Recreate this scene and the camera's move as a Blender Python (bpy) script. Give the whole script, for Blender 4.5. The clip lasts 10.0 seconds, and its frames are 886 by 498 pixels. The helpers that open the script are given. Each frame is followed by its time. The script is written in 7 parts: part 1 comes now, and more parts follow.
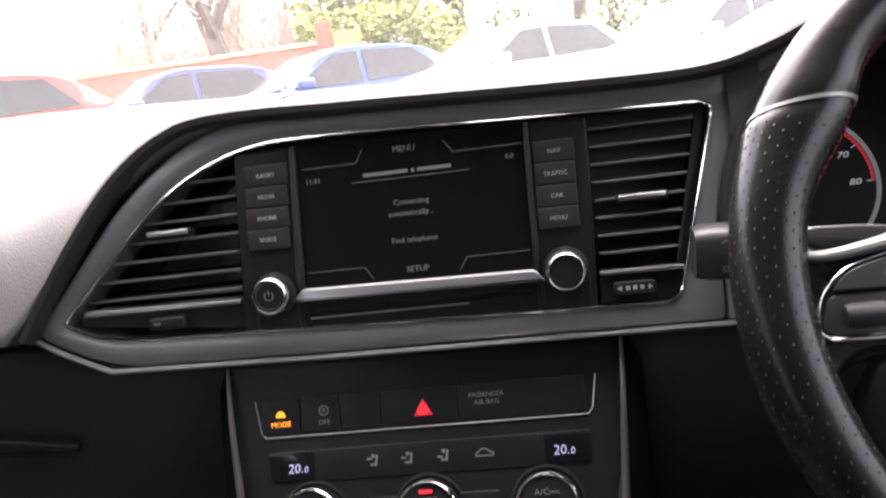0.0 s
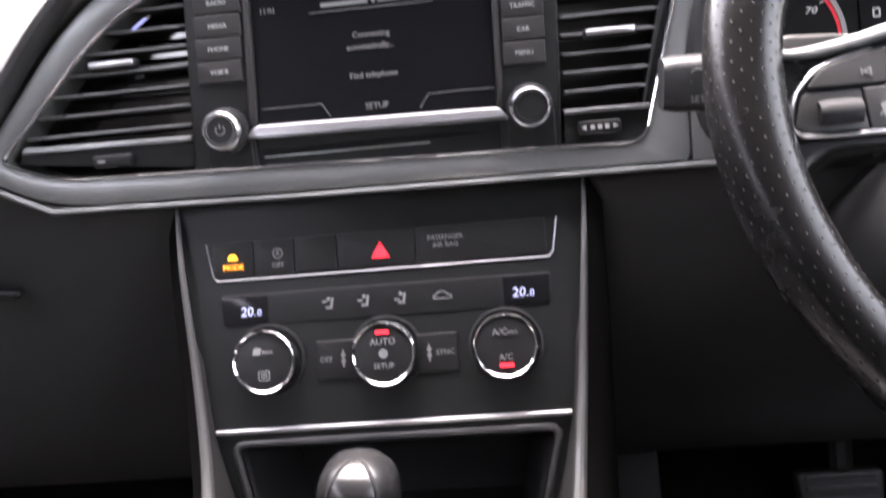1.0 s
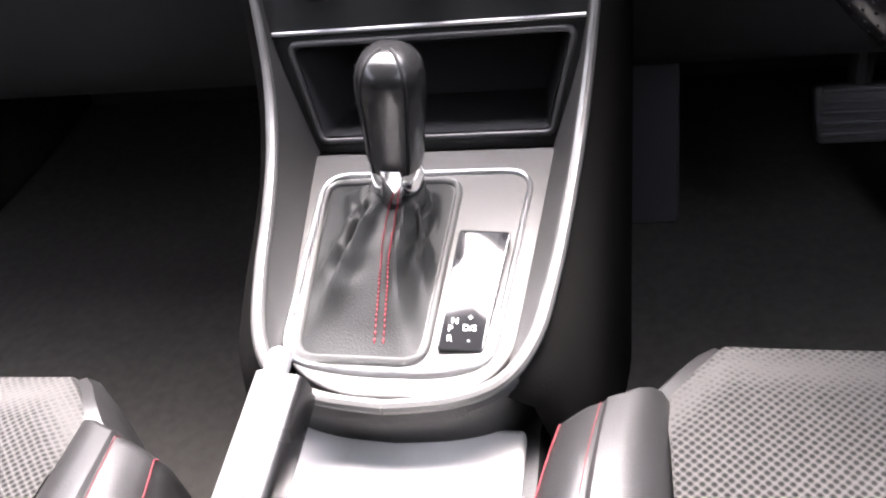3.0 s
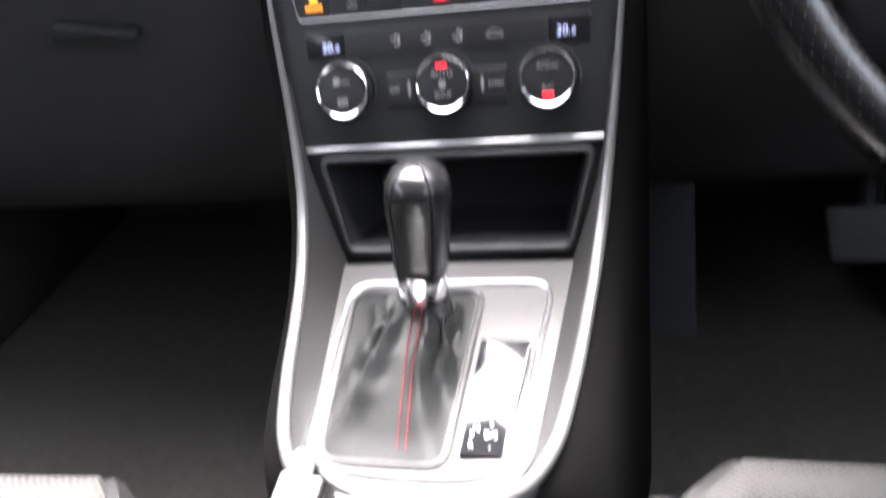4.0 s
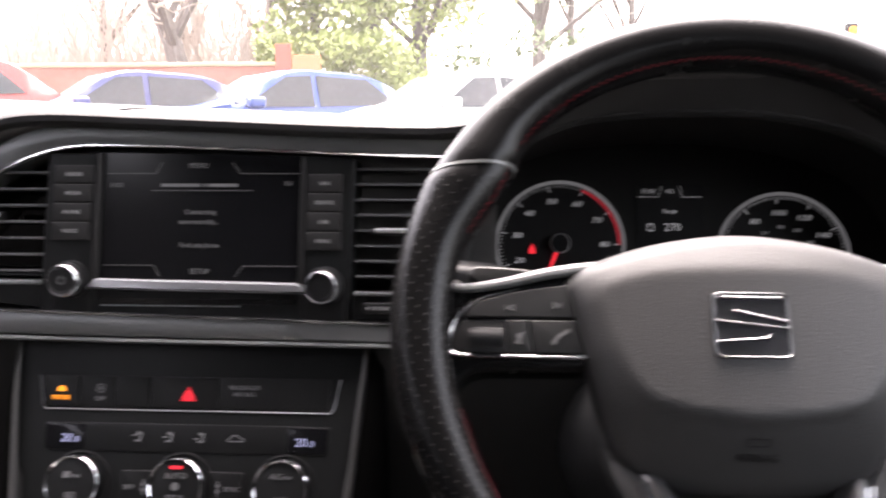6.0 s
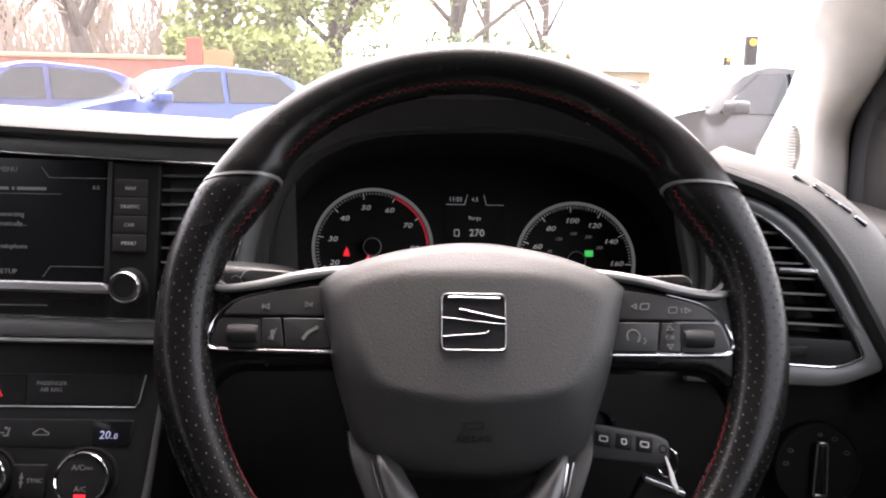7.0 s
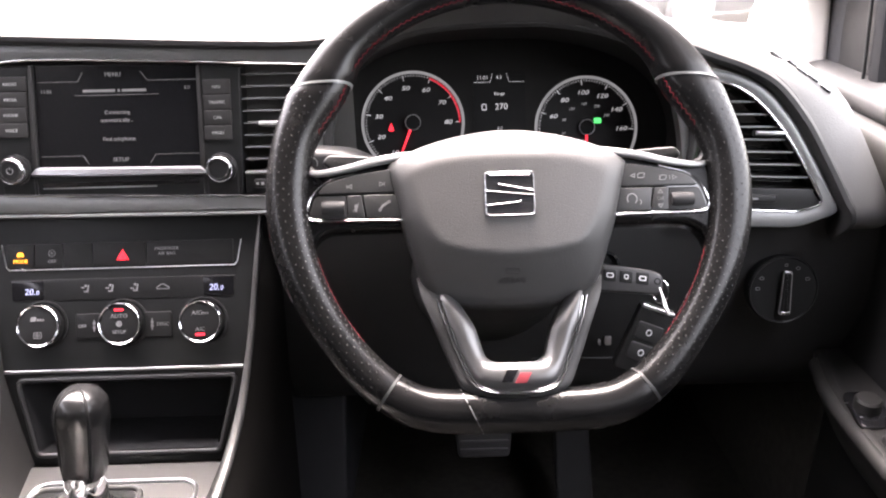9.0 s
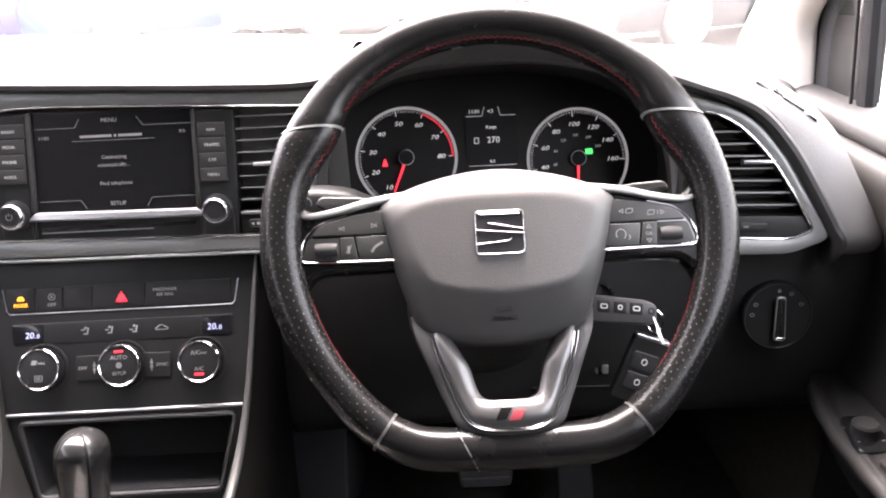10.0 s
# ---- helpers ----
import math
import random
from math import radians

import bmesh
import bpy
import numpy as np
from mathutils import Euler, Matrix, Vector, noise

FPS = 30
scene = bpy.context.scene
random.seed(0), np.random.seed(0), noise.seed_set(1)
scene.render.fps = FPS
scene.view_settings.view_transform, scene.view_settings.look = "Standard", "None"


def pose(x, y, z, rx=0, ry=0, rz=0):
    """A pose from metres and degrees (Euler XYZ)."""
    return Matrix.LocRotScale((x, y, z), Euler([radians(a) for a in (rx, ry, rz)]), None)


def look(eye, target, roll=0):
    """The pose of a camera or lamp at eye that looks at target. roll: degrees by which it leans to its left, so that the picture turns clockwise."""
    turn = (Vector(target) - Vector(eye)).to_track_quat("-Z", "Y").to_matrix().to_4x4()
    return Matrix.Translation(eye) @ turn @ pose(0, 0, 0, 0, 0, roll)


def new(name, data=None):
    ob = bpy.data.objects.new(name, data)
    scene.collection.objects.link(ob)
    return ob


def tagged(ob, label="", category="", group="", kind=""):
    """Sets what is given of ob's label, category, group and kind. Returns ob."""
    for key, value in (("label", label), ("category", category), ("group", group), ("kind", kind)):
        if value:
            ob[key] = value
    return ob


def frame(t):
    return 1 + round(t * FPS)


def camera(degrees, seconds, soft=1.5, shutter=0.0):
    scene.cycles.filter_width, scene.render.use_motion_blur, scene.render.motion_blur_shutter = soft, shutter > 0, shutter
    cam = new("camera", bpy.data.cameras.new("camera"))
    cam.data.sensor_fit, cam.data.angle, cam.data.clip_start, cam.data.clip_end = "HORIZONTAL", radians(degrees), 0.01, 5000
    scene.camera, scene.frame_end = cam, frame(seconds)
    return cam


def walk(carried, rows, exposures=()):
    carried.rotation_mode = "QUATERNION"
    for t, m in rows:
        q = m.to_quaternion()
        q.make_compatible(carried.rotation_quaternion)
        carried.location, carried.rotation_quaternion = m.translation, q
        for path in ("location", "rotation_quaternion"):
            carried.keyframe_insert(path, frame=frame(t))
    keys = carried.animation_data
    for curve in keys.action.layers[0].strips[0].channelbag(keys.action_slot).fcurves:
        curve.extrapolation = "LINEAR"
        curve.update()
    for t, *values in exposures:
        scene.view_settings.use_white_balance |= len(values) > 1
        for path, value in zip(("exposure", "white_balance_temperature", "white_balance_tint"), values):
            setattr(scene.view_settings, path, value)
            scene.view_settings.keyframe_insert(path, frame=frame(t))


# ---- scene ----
cam = camera(55.3, 10.0, soft=2.0, shutter=0.4)
PATH = [
    (0, (0.104, 0.046, 1.078), (-0.171, 1.989, 0.689), -7.7),
    (0.5, (0.073, 0.042, 1.044), (-0.094, 1.987, 0.612), -5.8),
    (1, (0.093, 0.047, 1.018), (-0.09, 1.957, 0.455), -6.1),
    (1.5, (0.106, 0.034, 1.007), (-0.118, 1.847, 0.192), -7.4),
    (2, (0.11, 0.019, 0.999), (-0.146, 1.704, -0.048), -8.3),
    (2.5, (0.125, -0.012, 1.006), (-0.209, 1.552, -0.194), -8.7),
    (2.7, (0.135, -0.023, 1.009), (-0.241, 1.481, -0.254), -9.4),
    (3.8, (0.133, -0.033, 1.048), (-0.285, 1.492, -0.177), -10.6),
    (4, (0.135, -0.046, 1.029), (-0.299, 1.608, -0.008), -9.1),
    (4.5, (0.106, -0.072, 1.041), (-0.255, 1.767, 0.343), -4.7),
    (5, (0.106, -0.076, 1.044), (-0.23, 1.854, 0.641), -2.5),
    (5.5, (0.133, -0.062, 1.06), (-0.105, 1.9, 0.752), -1.2),
    (6, (0.237, -0.03, 1.074), (0.105, 1.942, 0.763), -0.2),
    (6.2, (0.276, -0.034, 1.08), (0.198, 1.941, 0.757), 0.3),
    (7.3, (0.334, -0.117, 1.088), (0.408, 1.858, 0.782), 1.2),
    (7.5, (0.326, -0.152, 1.092), (0.386, 1.821, 0.767), 0.8),
    (8, (0.313, -0.201, 1.102), (0.329, 1.758, 0.7), 0.1),
    (8.5, (0.308, -0.209, 1.119), (0.335, 1.708, 0.55), 0.2),
    (9, (0.302, -0.218, 1.146), (0.341, 1.664, 0.472), -1.2),
    (9.5, (0.308, -0.219, 1.162), (0.342, 1.673, 0.515), -2.4),
    (10, (0.312, -0.221, 1.164), (0.343, 1.676, 0.531), -2.6),
]
EXPOSE = [(0.0, 4.25, 6890), (0.5, 4.25, 6890), (1.0, 5.4, 6700), (1.5, 5.6, 6500), (2.0, 5.6, 6570), (2.7, 5.2, 6520), (3.8, 5.1, 6300), (4.5, 7.0, 6600), (5.0, 6.65, 6720), (5.5, 4.85, 6940), (6.0, 4.1, 6890), (7.5, 3.85, 6940), (8.5, 4.2, 6920), (9.0, 5.4, 6960), (9.2, 5.6, 6970), (10.0, 5.45, 6970)]
walk(cam, [(t, look(eye, target, roll)) for t, eye, target, roll in PATH], exposures=[(t, e, k, 13 if 3 < t < 4.2 else 20) for t, e, k in EXPOSE])


# ---- daylight: bright hazy sky with a veiled sun straight ahead ----
SUN_EL, SUN_AZ = radians(64), radians(2)
world = bpy.data.worlds.new("sky")
scene.world = world
world.use_nodes = True
wn = world.node_tree.nodes
sky = wn.new("ShaderNodeTexSky")
sky.sky_type, sky.sun_disc = "NISHITA", False
sky.sun_elevation, sky.sun_rotation = SUN_EL, SUN_AZ
sky.air_density, sky.dust_density, sky.ozone_density = 1.0, 6.0, 0.5
wn["Background"].inputs[1].default_value = 0.15
haze = wn.new("ShaderNodeHueSaturation")  # thin cloud greys the sky
haze.inputs["Saturation"].default_value = 0.35
world.node_tree.links.new(sky.outputs[0], haze.inputs["Color"])
world.node_tree.links.new(haze.outputs[0], wn["Background"].inputs[0])
sun_data = bpy.data.lights.new("sun", "SUN")
sun_data.energy, sun_data.angle, sun_data.color = 0.25, radians(16), (1.0, 0.99, 0.97)
sun = new("sun", sun_data)
sun.matrix_world = look((0, 0, 30), (-30 * math.sin(SUN_AZ) * math.cos(SUN_EL), -30 * math.cos(SUN_AZ) * math.cos(SUN_EL), 30 - 30 * math.sin(SUN_EL)))


# ---- materials ----
def mat(name, colour, rough=0.5, metal=0.0, vary=0.15, scale=40.0, grain=0.0, grain_scale=900.0, coat=0.0, emit=None, glow=0.0, specular=0.5, cells=False, blotch=0.0):
    """Principled material with colour and gloss that vary at two scales and a fine relief."""
    m = bpy.data.materials.new(name)
    m.use_nodes = True
    n, l = m.node_tree.nodes, m.node_tree.links
    b = n["Principled BSDF"]
    b.inputs["Metallic"].default_value = metal
    b.inputs["Specular IOR Level"].default_value = specular
    b.inputs["Coat Weight"].default_value = coat
    b.inputs["Coat Roughness"].default_value = 0.08
    at = n.new("ShaderNodeTexCoord")
    big = n.new("ShaderNodeTexNoise")
    big.inputs["Scale"].default_value, big.inputs["Detail"].default_value = scale, 5
    l.new(at.outputs["Object"], big.inputs["Vector"])
    ramp = n.new("ShaderNodeMapRange")
    ramp.inputs[3].default_value, ramp.inputs[4].default_value = 1 - vary, 1 + vary
    l.new(big.outputs["Fac"], ramp.inputs[0])
    mul = n.new("ShaderNodeVectorMath")
    mul.operation = "SCALE"
    mul.inputs[0].default_value = colour[:3]
    l.new(ramp.outputs[0], mul.inputs["Scale"])
    l.new(mul.outputs[0], b.inputs["Base Color"])
    fine = n.new("ShaderNodeTexNoise")
    fine.inputs["Scale"].default_value, fine.inputs["Detail"].default_value = scale * 2, 3
    l.new(at.outputs["Object"], fine.inputs["Vector"])
    rr = n.new("ShaderNodeMapRange")
    rr.inputs[3].default_value, rr.inputs[4].default_value = max(0.02, rough * 0.92 - blotch), min(1, rough * 1.08 + blotch)
    l.new(fine.outputs["Fac"], rr.inputs[0])
    l.new(rr.outputs[0], b.inputs["Roughness"])
    if grain:
        g = n.new("ShaderNodeTexVoronoi" if cells else "ShaderNodeTexNoise")
        g.inputs["Scale"].default_value = grain_scale
        l.new(at.outputs["Object"], g.inputs["Vector"])
        bump = n.new("ShaderNodeBump")
        bump.inputs["Strength"].default_value, bump.inputs["Distance"].default_value = grain, 0.0006
        l.new(g.outputs["Distance" if cells else "Fac"], bump.inputs["Height"])
        l.new(bump.outputs[0], b.inputs["Normal"])
    if emit:
        b.inputs["Emission Color"].default_value = (*emit, 1)
        b.inputs["Emission Strength"].default_value = glow
    return m


def glass(name, colour=(1, 1, 1), rough=0.0, mix=0.10, veil=0.0):
    """Thin clear pane: mostly transparent with a weak mirror and an added translucent haze that scatters daylight."""
    m = bpy.data.materials.new(name)
    m.use_nodes = True
    n, l = m.node_tree.nodes, m.node_tree.links
    n.remove(n["Principled BSDF"])
    t, g, x = n.new("ShaderNodeBsdfTransparent"), n.new("ShaderNodeBsdfGlossy"), n.new("ShaderNodeMixShader")
    t.inputs[0].default_value = (*colour, 1)
    g.inputs["Roughness"].default_value = rough
    x.inputs[0].default_value = mix
    l.new(t.outputs[0], x.inputs[1])
    l.new(g.outputs[0], x.inputs[2])
    d, y = n.new("ShaderNodeBsdfTranslucent"), n.new("ShaderNodeMixShader")
    d.inputs[0].default_value = (0.8, 0.79, 0.77, 1)
    y.inputs[0].default_value = veil
    l.new(x.outputs[0], y.inputs[1])
    l.new(d.outputs[0], y.inputs[2])
    l.new(y.outputs[0], n["Material Output"].inputs[0])
    return m


SOFT = mat("soft dashboard plastic", (0.085, 0.082, 0.08), 0.62, grain=0.35, grain_scale=700, cells=True, vary=0.08)
SOFT_DARK = mat("black soft plastic", (0.027, 0.0268, 0.027), 0.6, specular=0.2, grain=0.3, grain_scale=800, cells=True)
HARD = mat("black hard plastic", (0.021, 0.021, 0.0213), 0.5, specular=0.25, grain=0.25, grain_scale=900, cells=True)
PANEL = mat("charcoal panel plastic", (0.0135, 0.0140, 0.0142), 0.42, specular=0.22, grain=0.1, grain_scale=1200)
SATIN = mat("satin grey trim", (0.17, 0.175, 0.174), 0.36, metal=0.35, vary=0.06, coat=0.15)
DOORTOP = mat("dark grey door padding", (0.046, 0.0435, 0.041), 0.62, grain=0.35, grain_scale=700, cells=True, vary=0.08)
# vent slats: caught light painted on front edges, gap shade in the black blades
SLAT_LIT = mat("slat edge painted lit", (0.10, 0.10, 0.10), 0.4, vary=0.05)
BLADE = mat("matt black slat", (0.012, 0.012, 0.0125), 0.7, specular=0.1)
TRAY = mat("bright silver lacquer", (0.45, 0.44, 0.43), 0.3, metal=0.0, vary=0.04, coat=0.3)
RAILTRIM = mat("dark satin edge trim", (0.085, 0.084, 0.082), 0.4, metal=0.4, vary=0.06, coat=0.2)
BUTTON = mat("button plastic", (0.0125, 0.0127, 0.0130), 0.4, specular=0.22, grain=0.08)
PIANO = mat("gloss black plastic", (0.009, 0.009, 0.010), 0.08, vary=0.05, coat=0.6)
CHROME = mat("chrome", (0.82, 0.83, 0.84), 0.1, metal=1, vary=0.03)
EDGE = mat("dimmed chrome", (0.62, 0.63, 0.64), 0.14, metal=1, vary=0.12, scale=12)
SATIN_CHROME = mat("satin chrome", (0.55, 0.56, 0.57), 0.3, metal=1, vary=0.05)
SILVER = mat("silver paint", (0.38, 0.38, 0.39), 0.33, metal=0.7, vary=0.04)
LEATHER = mat("black leather", (0.0055, 0.0053, 0.0054), 0.26, specular=0.26, blotch=0.03, grain=0.06, grain_scale=1500, cells=True, vary=0.2, scale=25)
BOOT = mat("gaiter leather", (0.015, 0.0155, 0.0152), 0.48, specular=0.18, grain=0.35, grain_scale=1100, cells=True, vary=0.2)
RED = mat("red thread", (0.2, 0.016, 0.024), 0.75, vary=0.2)
SCREEN = mat("dark display glass", (0.008, 0.008, 0.009), 0.16, vary=0.02, specular=0.25)
CARPET = mat("black carpet", (0.046, 0.043, 0.039), 0.95, specular=0.1, grain=0.9, grain_scale=600, vary=0.4, scale=90)
PILLAR = mat("pale grey trim fabric", (0.6, 0.58, 0.54), 0.8, grain=0.2, grain_scale=900)
VSATIN = mat("dark satin spoke trim", (0.062, 0.062, 0.063), 0.3, metal=0.5, vary=0.06)
KNOB = mat("polished black leather", (0.0075, 0.0076, 0.008), 0.26, vary=0.05, grain=0.05, grain_scale=1500, cells=True)
WALLTRIM = mat("dark grey console plastic", (0.024, 0.0235, 0.023), 0.5, specular=0.3, grain=0.2, grain_scale=900, cells=True)
# near-black without gloss: shade on the console sides is put into the colour
SIDE_SHADE = mat("console side shade black", (0.0055, 0.0052, 0.005), 0.95, specular=0.02, grain=0.5, grain_scale=700)
LINING = mat("grey headlining", (0.088, 0.093, 0.100), 0.9, grain=0.2, grain_scale=900)
GEARTRIM = mat("aluminium-look gear trim", (0.078, 0.0755, 0.0735), 0.42, metal=0.1, vary=0.05, specular=0.3)
RUBBER = mat("black rubber", (0.02, 0.02, 0.021), 0.65, specular=0.2, grain=0.2)
RINGS = mat("bevelled knob chrome", (0.58, 0.585, 0.59), 0.2, metal=1, vary=0.1)
INK = mat("white print", (0.17, 0.172, 0.175), 0.6)
KEYPRINT = mat("clean white print", (0.36, 0.36, 0.36), 0.6)
LIT_WHITE = mat("lit white marking", (0.6, 0.6, 0.6), 0.6, emit=(0.9, 0.95, 1), glow=0.013)
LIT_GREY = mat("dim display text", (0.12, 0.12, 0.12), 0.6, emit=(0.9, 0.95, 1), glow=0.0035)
LIT_DIM = mat("lit small figures", (0.3, 0.3, 0.3), 0.6, emit=(0.9, 0.95, 1), glow=0.007)
LIT_BLUE = mat("lit blue digits", (0.2, 0.2, 0.3), 0.6, emit=(0.55, 0.62, 1), glow=0.04)
LIT_RED = mat("lit red mark", (0.5, 0.02, 0.03), 0.5, emit=(1, 0.03, 0.05), glow=0.06)
LIT_AMBER = mat("lit amber mark", (0.6, 0.25, 0.02), 0.5, emit=(1, 0.33, 0.02), glow=0.09)
LIT_GREEN = mat("lit green mark", (0.05, 0.5, 0.1), 0.5, emit=(0.05, 1, 0.2), glow=0.035)
# slight translucence washes out the view, standing in for glare on the windscreen
GLASS = glass("clear glass with added haze", veil=0.006)


# ---- shape tools ----
def basis(o, up, right=(1, 0, 0)):
    """Pose whose x, y and z are right, up and outward."""
    r, u = Vector(right).normalized(), Vector(up).normalized()
    m = Matrix((r, u, r.cross(u))).transposed().to_4x4()
    m.translation = o
    return m


def rounded(pts, r, n=5):
    """A closed outline with its corners rounded by r (one number or one a corner)."""
    out, k = [], len(pts)
    for i in range(k):
        p, a, b = Vector(pts[i]), Vector(pts[i - 1]), Vector(pts[(i + 1) % k])
        ri = r if isinstance(r, (int, float)) else r[i]
        da, db = a - p, b - p
        ri = min(ri, da.length * 0.49, db.length * 0.49)
        if ri <= 1e-6:
            out.append(p)
            continue
        pa, pb = p + da.normalized() * ri, p + db.normalized() * ri
        for j in range(n + 1):
            t = j / n
            out.append(pa * (1 - t) ** 2 + p * 2 * t * (1 - t) + pb * t * t)
    return [(v.x, v.y) for v in out]


def smooth_loop(pts, n=6, closed=True):
    """Catmull-Rom curve through the points."""
    out, k = [], len(pts)
    P = [Vector(p) for p in pts]
    for i in range(k if closed else k - 1):
        if closed:
            a, b, c, d = P[i - 1], P[i], P[(i + 1) % k], P[(i + 2) % k]
        else:
            a, b, c, d = P[max(i - 1, 0)], P[i], P[i + 1], P[min(i + 2, k - 1)]
        for j in range(n):
            t = j / n
            out.append(0.5 * ((2 * b) + (c - a) * t + (2 * a - 5 * b + 4 * c - d) * t * t + (3 * b - a - 3 * c + d) * t ** 3))
    if not closed:
        out.append(P[-1])
    return [tuple(v) for v in out]


def rect(x0, y0, x1, y1, r=0.0, n=4):
    return rounded([(x0, y0), (x1, y0), (x1, y1), (x0, y1)], r, n)


def ccw(pts):
    a = sum(pts[i - 1][0] * pts[i][1] - pts[i][0] * pts[i - 1][1] for i in range(len(pts)))
    return list(pts) if a > 0 else list(pts)[::-1]


def offset(pts, d, closed=True):
    """The outline moved outwards by d (pts counter-clockwise)."""
    out, k = [], len(pts)
    for i in range(k):
        p = Vector(pts[i][:2])
        a = Vector(pts[i - 1][:2]) if closed or i else p
        b = Vector(pts[(i + 1) % k][:2]) if closed or i < k - 1 else p
        e1, e2 = (p - a), (b - p)
        if e1.length < 1e-9:
            e1 = e2
        if e2.length < 1e-9:
            e2 = e1
        n1, n2 = Vector((e1.y, -e1.x)).normalized(), Vector((e2.y, -e2.x)).normalized()
        m = n1 + n2
        m = m / max(m.length_squared / 2, 0.35)
        out.append((p.x + m.x * d, p.y + m.y * d))
    return out


def skin(rings, closed_ring=True, caps=(True, True), closed_path=False):
    """A mesh over rings of equal count."""
    bm = bmesh.new()
    rows = [[bm.verts.new(p) for p in r] for r in rings]
    k = len(rows[0])
    pairs = list(zip(rows, rows[1:])) + ([(rows[-1], rows[0])] if closed_path else [])
    for a, b in pairs:
        for i in range(k if closed_ring else k - 1):
            bm.faces.new((a[i], a[(i + 1) % k], b[(i + 1) % k], b[i]))
    if closed_ring and not closed_path:
        if caps[0]:
            bm.faces.new(rows[0][::-1])
        if caps[1]:
            bm.faces.new(rows[-1])
    bmesh.ops.recalc_face_normals(bm, faces=bm.faces)
    return bm


def prism(pts, w0, w1, bevel=0.0, m=None, seg=3, dome=0.0):
    """An outline drawn out from w0 to w1 with a rounded front edge."""
    pts = ccw(pts)
    rings = [[(x, y, w0) for x, y in pts]]
    if bevel:
        for j in range(seg + 1):
            a = math.pi / 2 * j / seg
            rings.append([(x, y, w1 - bevel + bevel * math.sin(a)) for x, y in offset(pts, -bevel * (1 - math.cos(a)))])
    else:
        rings.append([(x, y, w1) for x, y in pts])
    bm = skin(rings)
    if m:
        bm.transform(m)
    return bm


def band(path, profile, m=None, closed=True, closed_profile=True):
    """A profile of (outward, height) swept along a flat path."""
    path = ccw(path) if closed else list(path)
    cols = [offset(path, d, closed) for d, _ in profile]
    rings = [[(cols[j][i][0], cols[j][i][1], profile[j][1]) for j in range(len(profile))] for i in range(len(path))]
    bm = skin(rings, closed_ring=closed_profile, closed_path=closed)
    if m:
        bm.transform(m)
    return bm


def half_round(w, h, base=0.0, n=6):
    """Profile of a half-round bead w wide and h high."""
    return [(-w / 2, base)] + [(-w / 2 * math.cos(math.pi * j / n), base + 0.0002 + h * math.sin(math.pi * j / n)) for j in range(n + 1)] + [(w / 2, base)]


def lathe(profile, n=40, m=None):
    """(radius, height) turned about z."""
    rings = [[(r * math.cos(2 * math.pi * i / n), r * math.sin(2 * math.pi * i / n), w) for i in range(n)] for r, w in profile]
    bm = skin(rings)
    if m:
        bm.transform(m)
    return bm


def tube(path, size, n=12, up=(0, 0, 1), closed=False, squash=1.0, power=2.0):
    """A round or flattened bar along a path in space; size: a radius or one a point."""
    P = [Vector(p) for p in path]
    k, rings = len(P), []
    for i in range(k):
        t = (P[(i + 1) % k] - P[i - 1]) if closed else (P[min(i + 1, k - 1)] - P[max(i - 1, 0)])
        t.normalize()
        s = t.cross(Vector(up)).normalized()
        u = s.cross(t)
        r = size if isinstance(size, (int, float)) else size[i]
        ring = []
        for j in range(n):
            a = 2 * math.pi * j / n
            c, d = math.cos(a), math.sin(a)
            c, d = math.copysign(abs(c) ** (2 / power), c), math.copysign(abs(d) ** (2 / power), d)
            ring.append(P[i] + s * (r * c) + u * (r * squash * d))
        rings.append(ring)
    return skin(rings, closed_path=closed)


def block(x0, y0, z0, x1, y1, z1, r=0.004, m=None):
    """A box with rounded edges."""
    bm = bmesh.new()
    bmesh.ops.create_cube(bm, size=1, matrix=Matrix.LocRotScale(((x0 + x1) / 2, (y0 + y1) / 2, (z0 + z1) / 2), None, (abs(x1 - x0), abs(y1 - y0), abs(z1 - z0))))
    r = min(r, abs(x1 - x0) * 0.45, abs(y1 - y0) * 0.45, abs(z1 - z0) * 0.45)
    if r > 0:
        bmesh.ops.bevel(bm, geom=bm.edges[:], offset=r, segments=3, affect="EDGES", profile=0.5)
    if m:
        bm.transform(m)
    return bm


def joined(*bms):
    """Several shapes as one mesh."""
    out = bmesh.new()
    for b in bms:
        me = bpy.data.meshes.new("tmp")
        b.to_mesh(me)
        out.from_mesh(me)
        bpy.data.meshes.remove(me)
        b.free()
    return out


def lettering(words, size, m, align="CENTER", slant=0.0, thick=0.0002, width=1.0):
    """Flat letters of the built-in font as a mesh; size is the capital height."""
    cu = bpy.data.curves.new("letters", "FONT")
    cu.body, cu.size, cu.align_x, cu.align_y, cu.shear, cu.extrude, cu.resolution_u = words, size / 0.7, align, "CENTER", slant, thick, 2
    ob = bpy.data.objects.new("letters", cu)
    scene.collection.objects.link(ob)
    me = bpy.data.meshes.new_from_object(ob.evaluated_get(bpy.context.evaluated_depsgraph_get()))
    bm = bmesh.new()
    bm.from_mesh(me)
    bpy.data.objects.remove(ob)
    bpy.data.curves.remove(cu)
    bpy.data.meshes.remove(me)
    bm.transform(m @ Matrix.Diagonal((width, 1, 1, 1)))
    return bm


def at(m, x, y, w=0.0):
    return m @ Matrix.Translation((x, y, w))


def thing(name, place, label, category, group="", kind=""):
    ob = new(name)
    ob.empty_display_size = 0.05
    ob.location = place
    return tagged(ob, label, category, group, kind)


def root_place(ob):
    p = Vector((0, 0, 0))
    while ob:
        p += ob.location
        ob = ob.parent
    return p


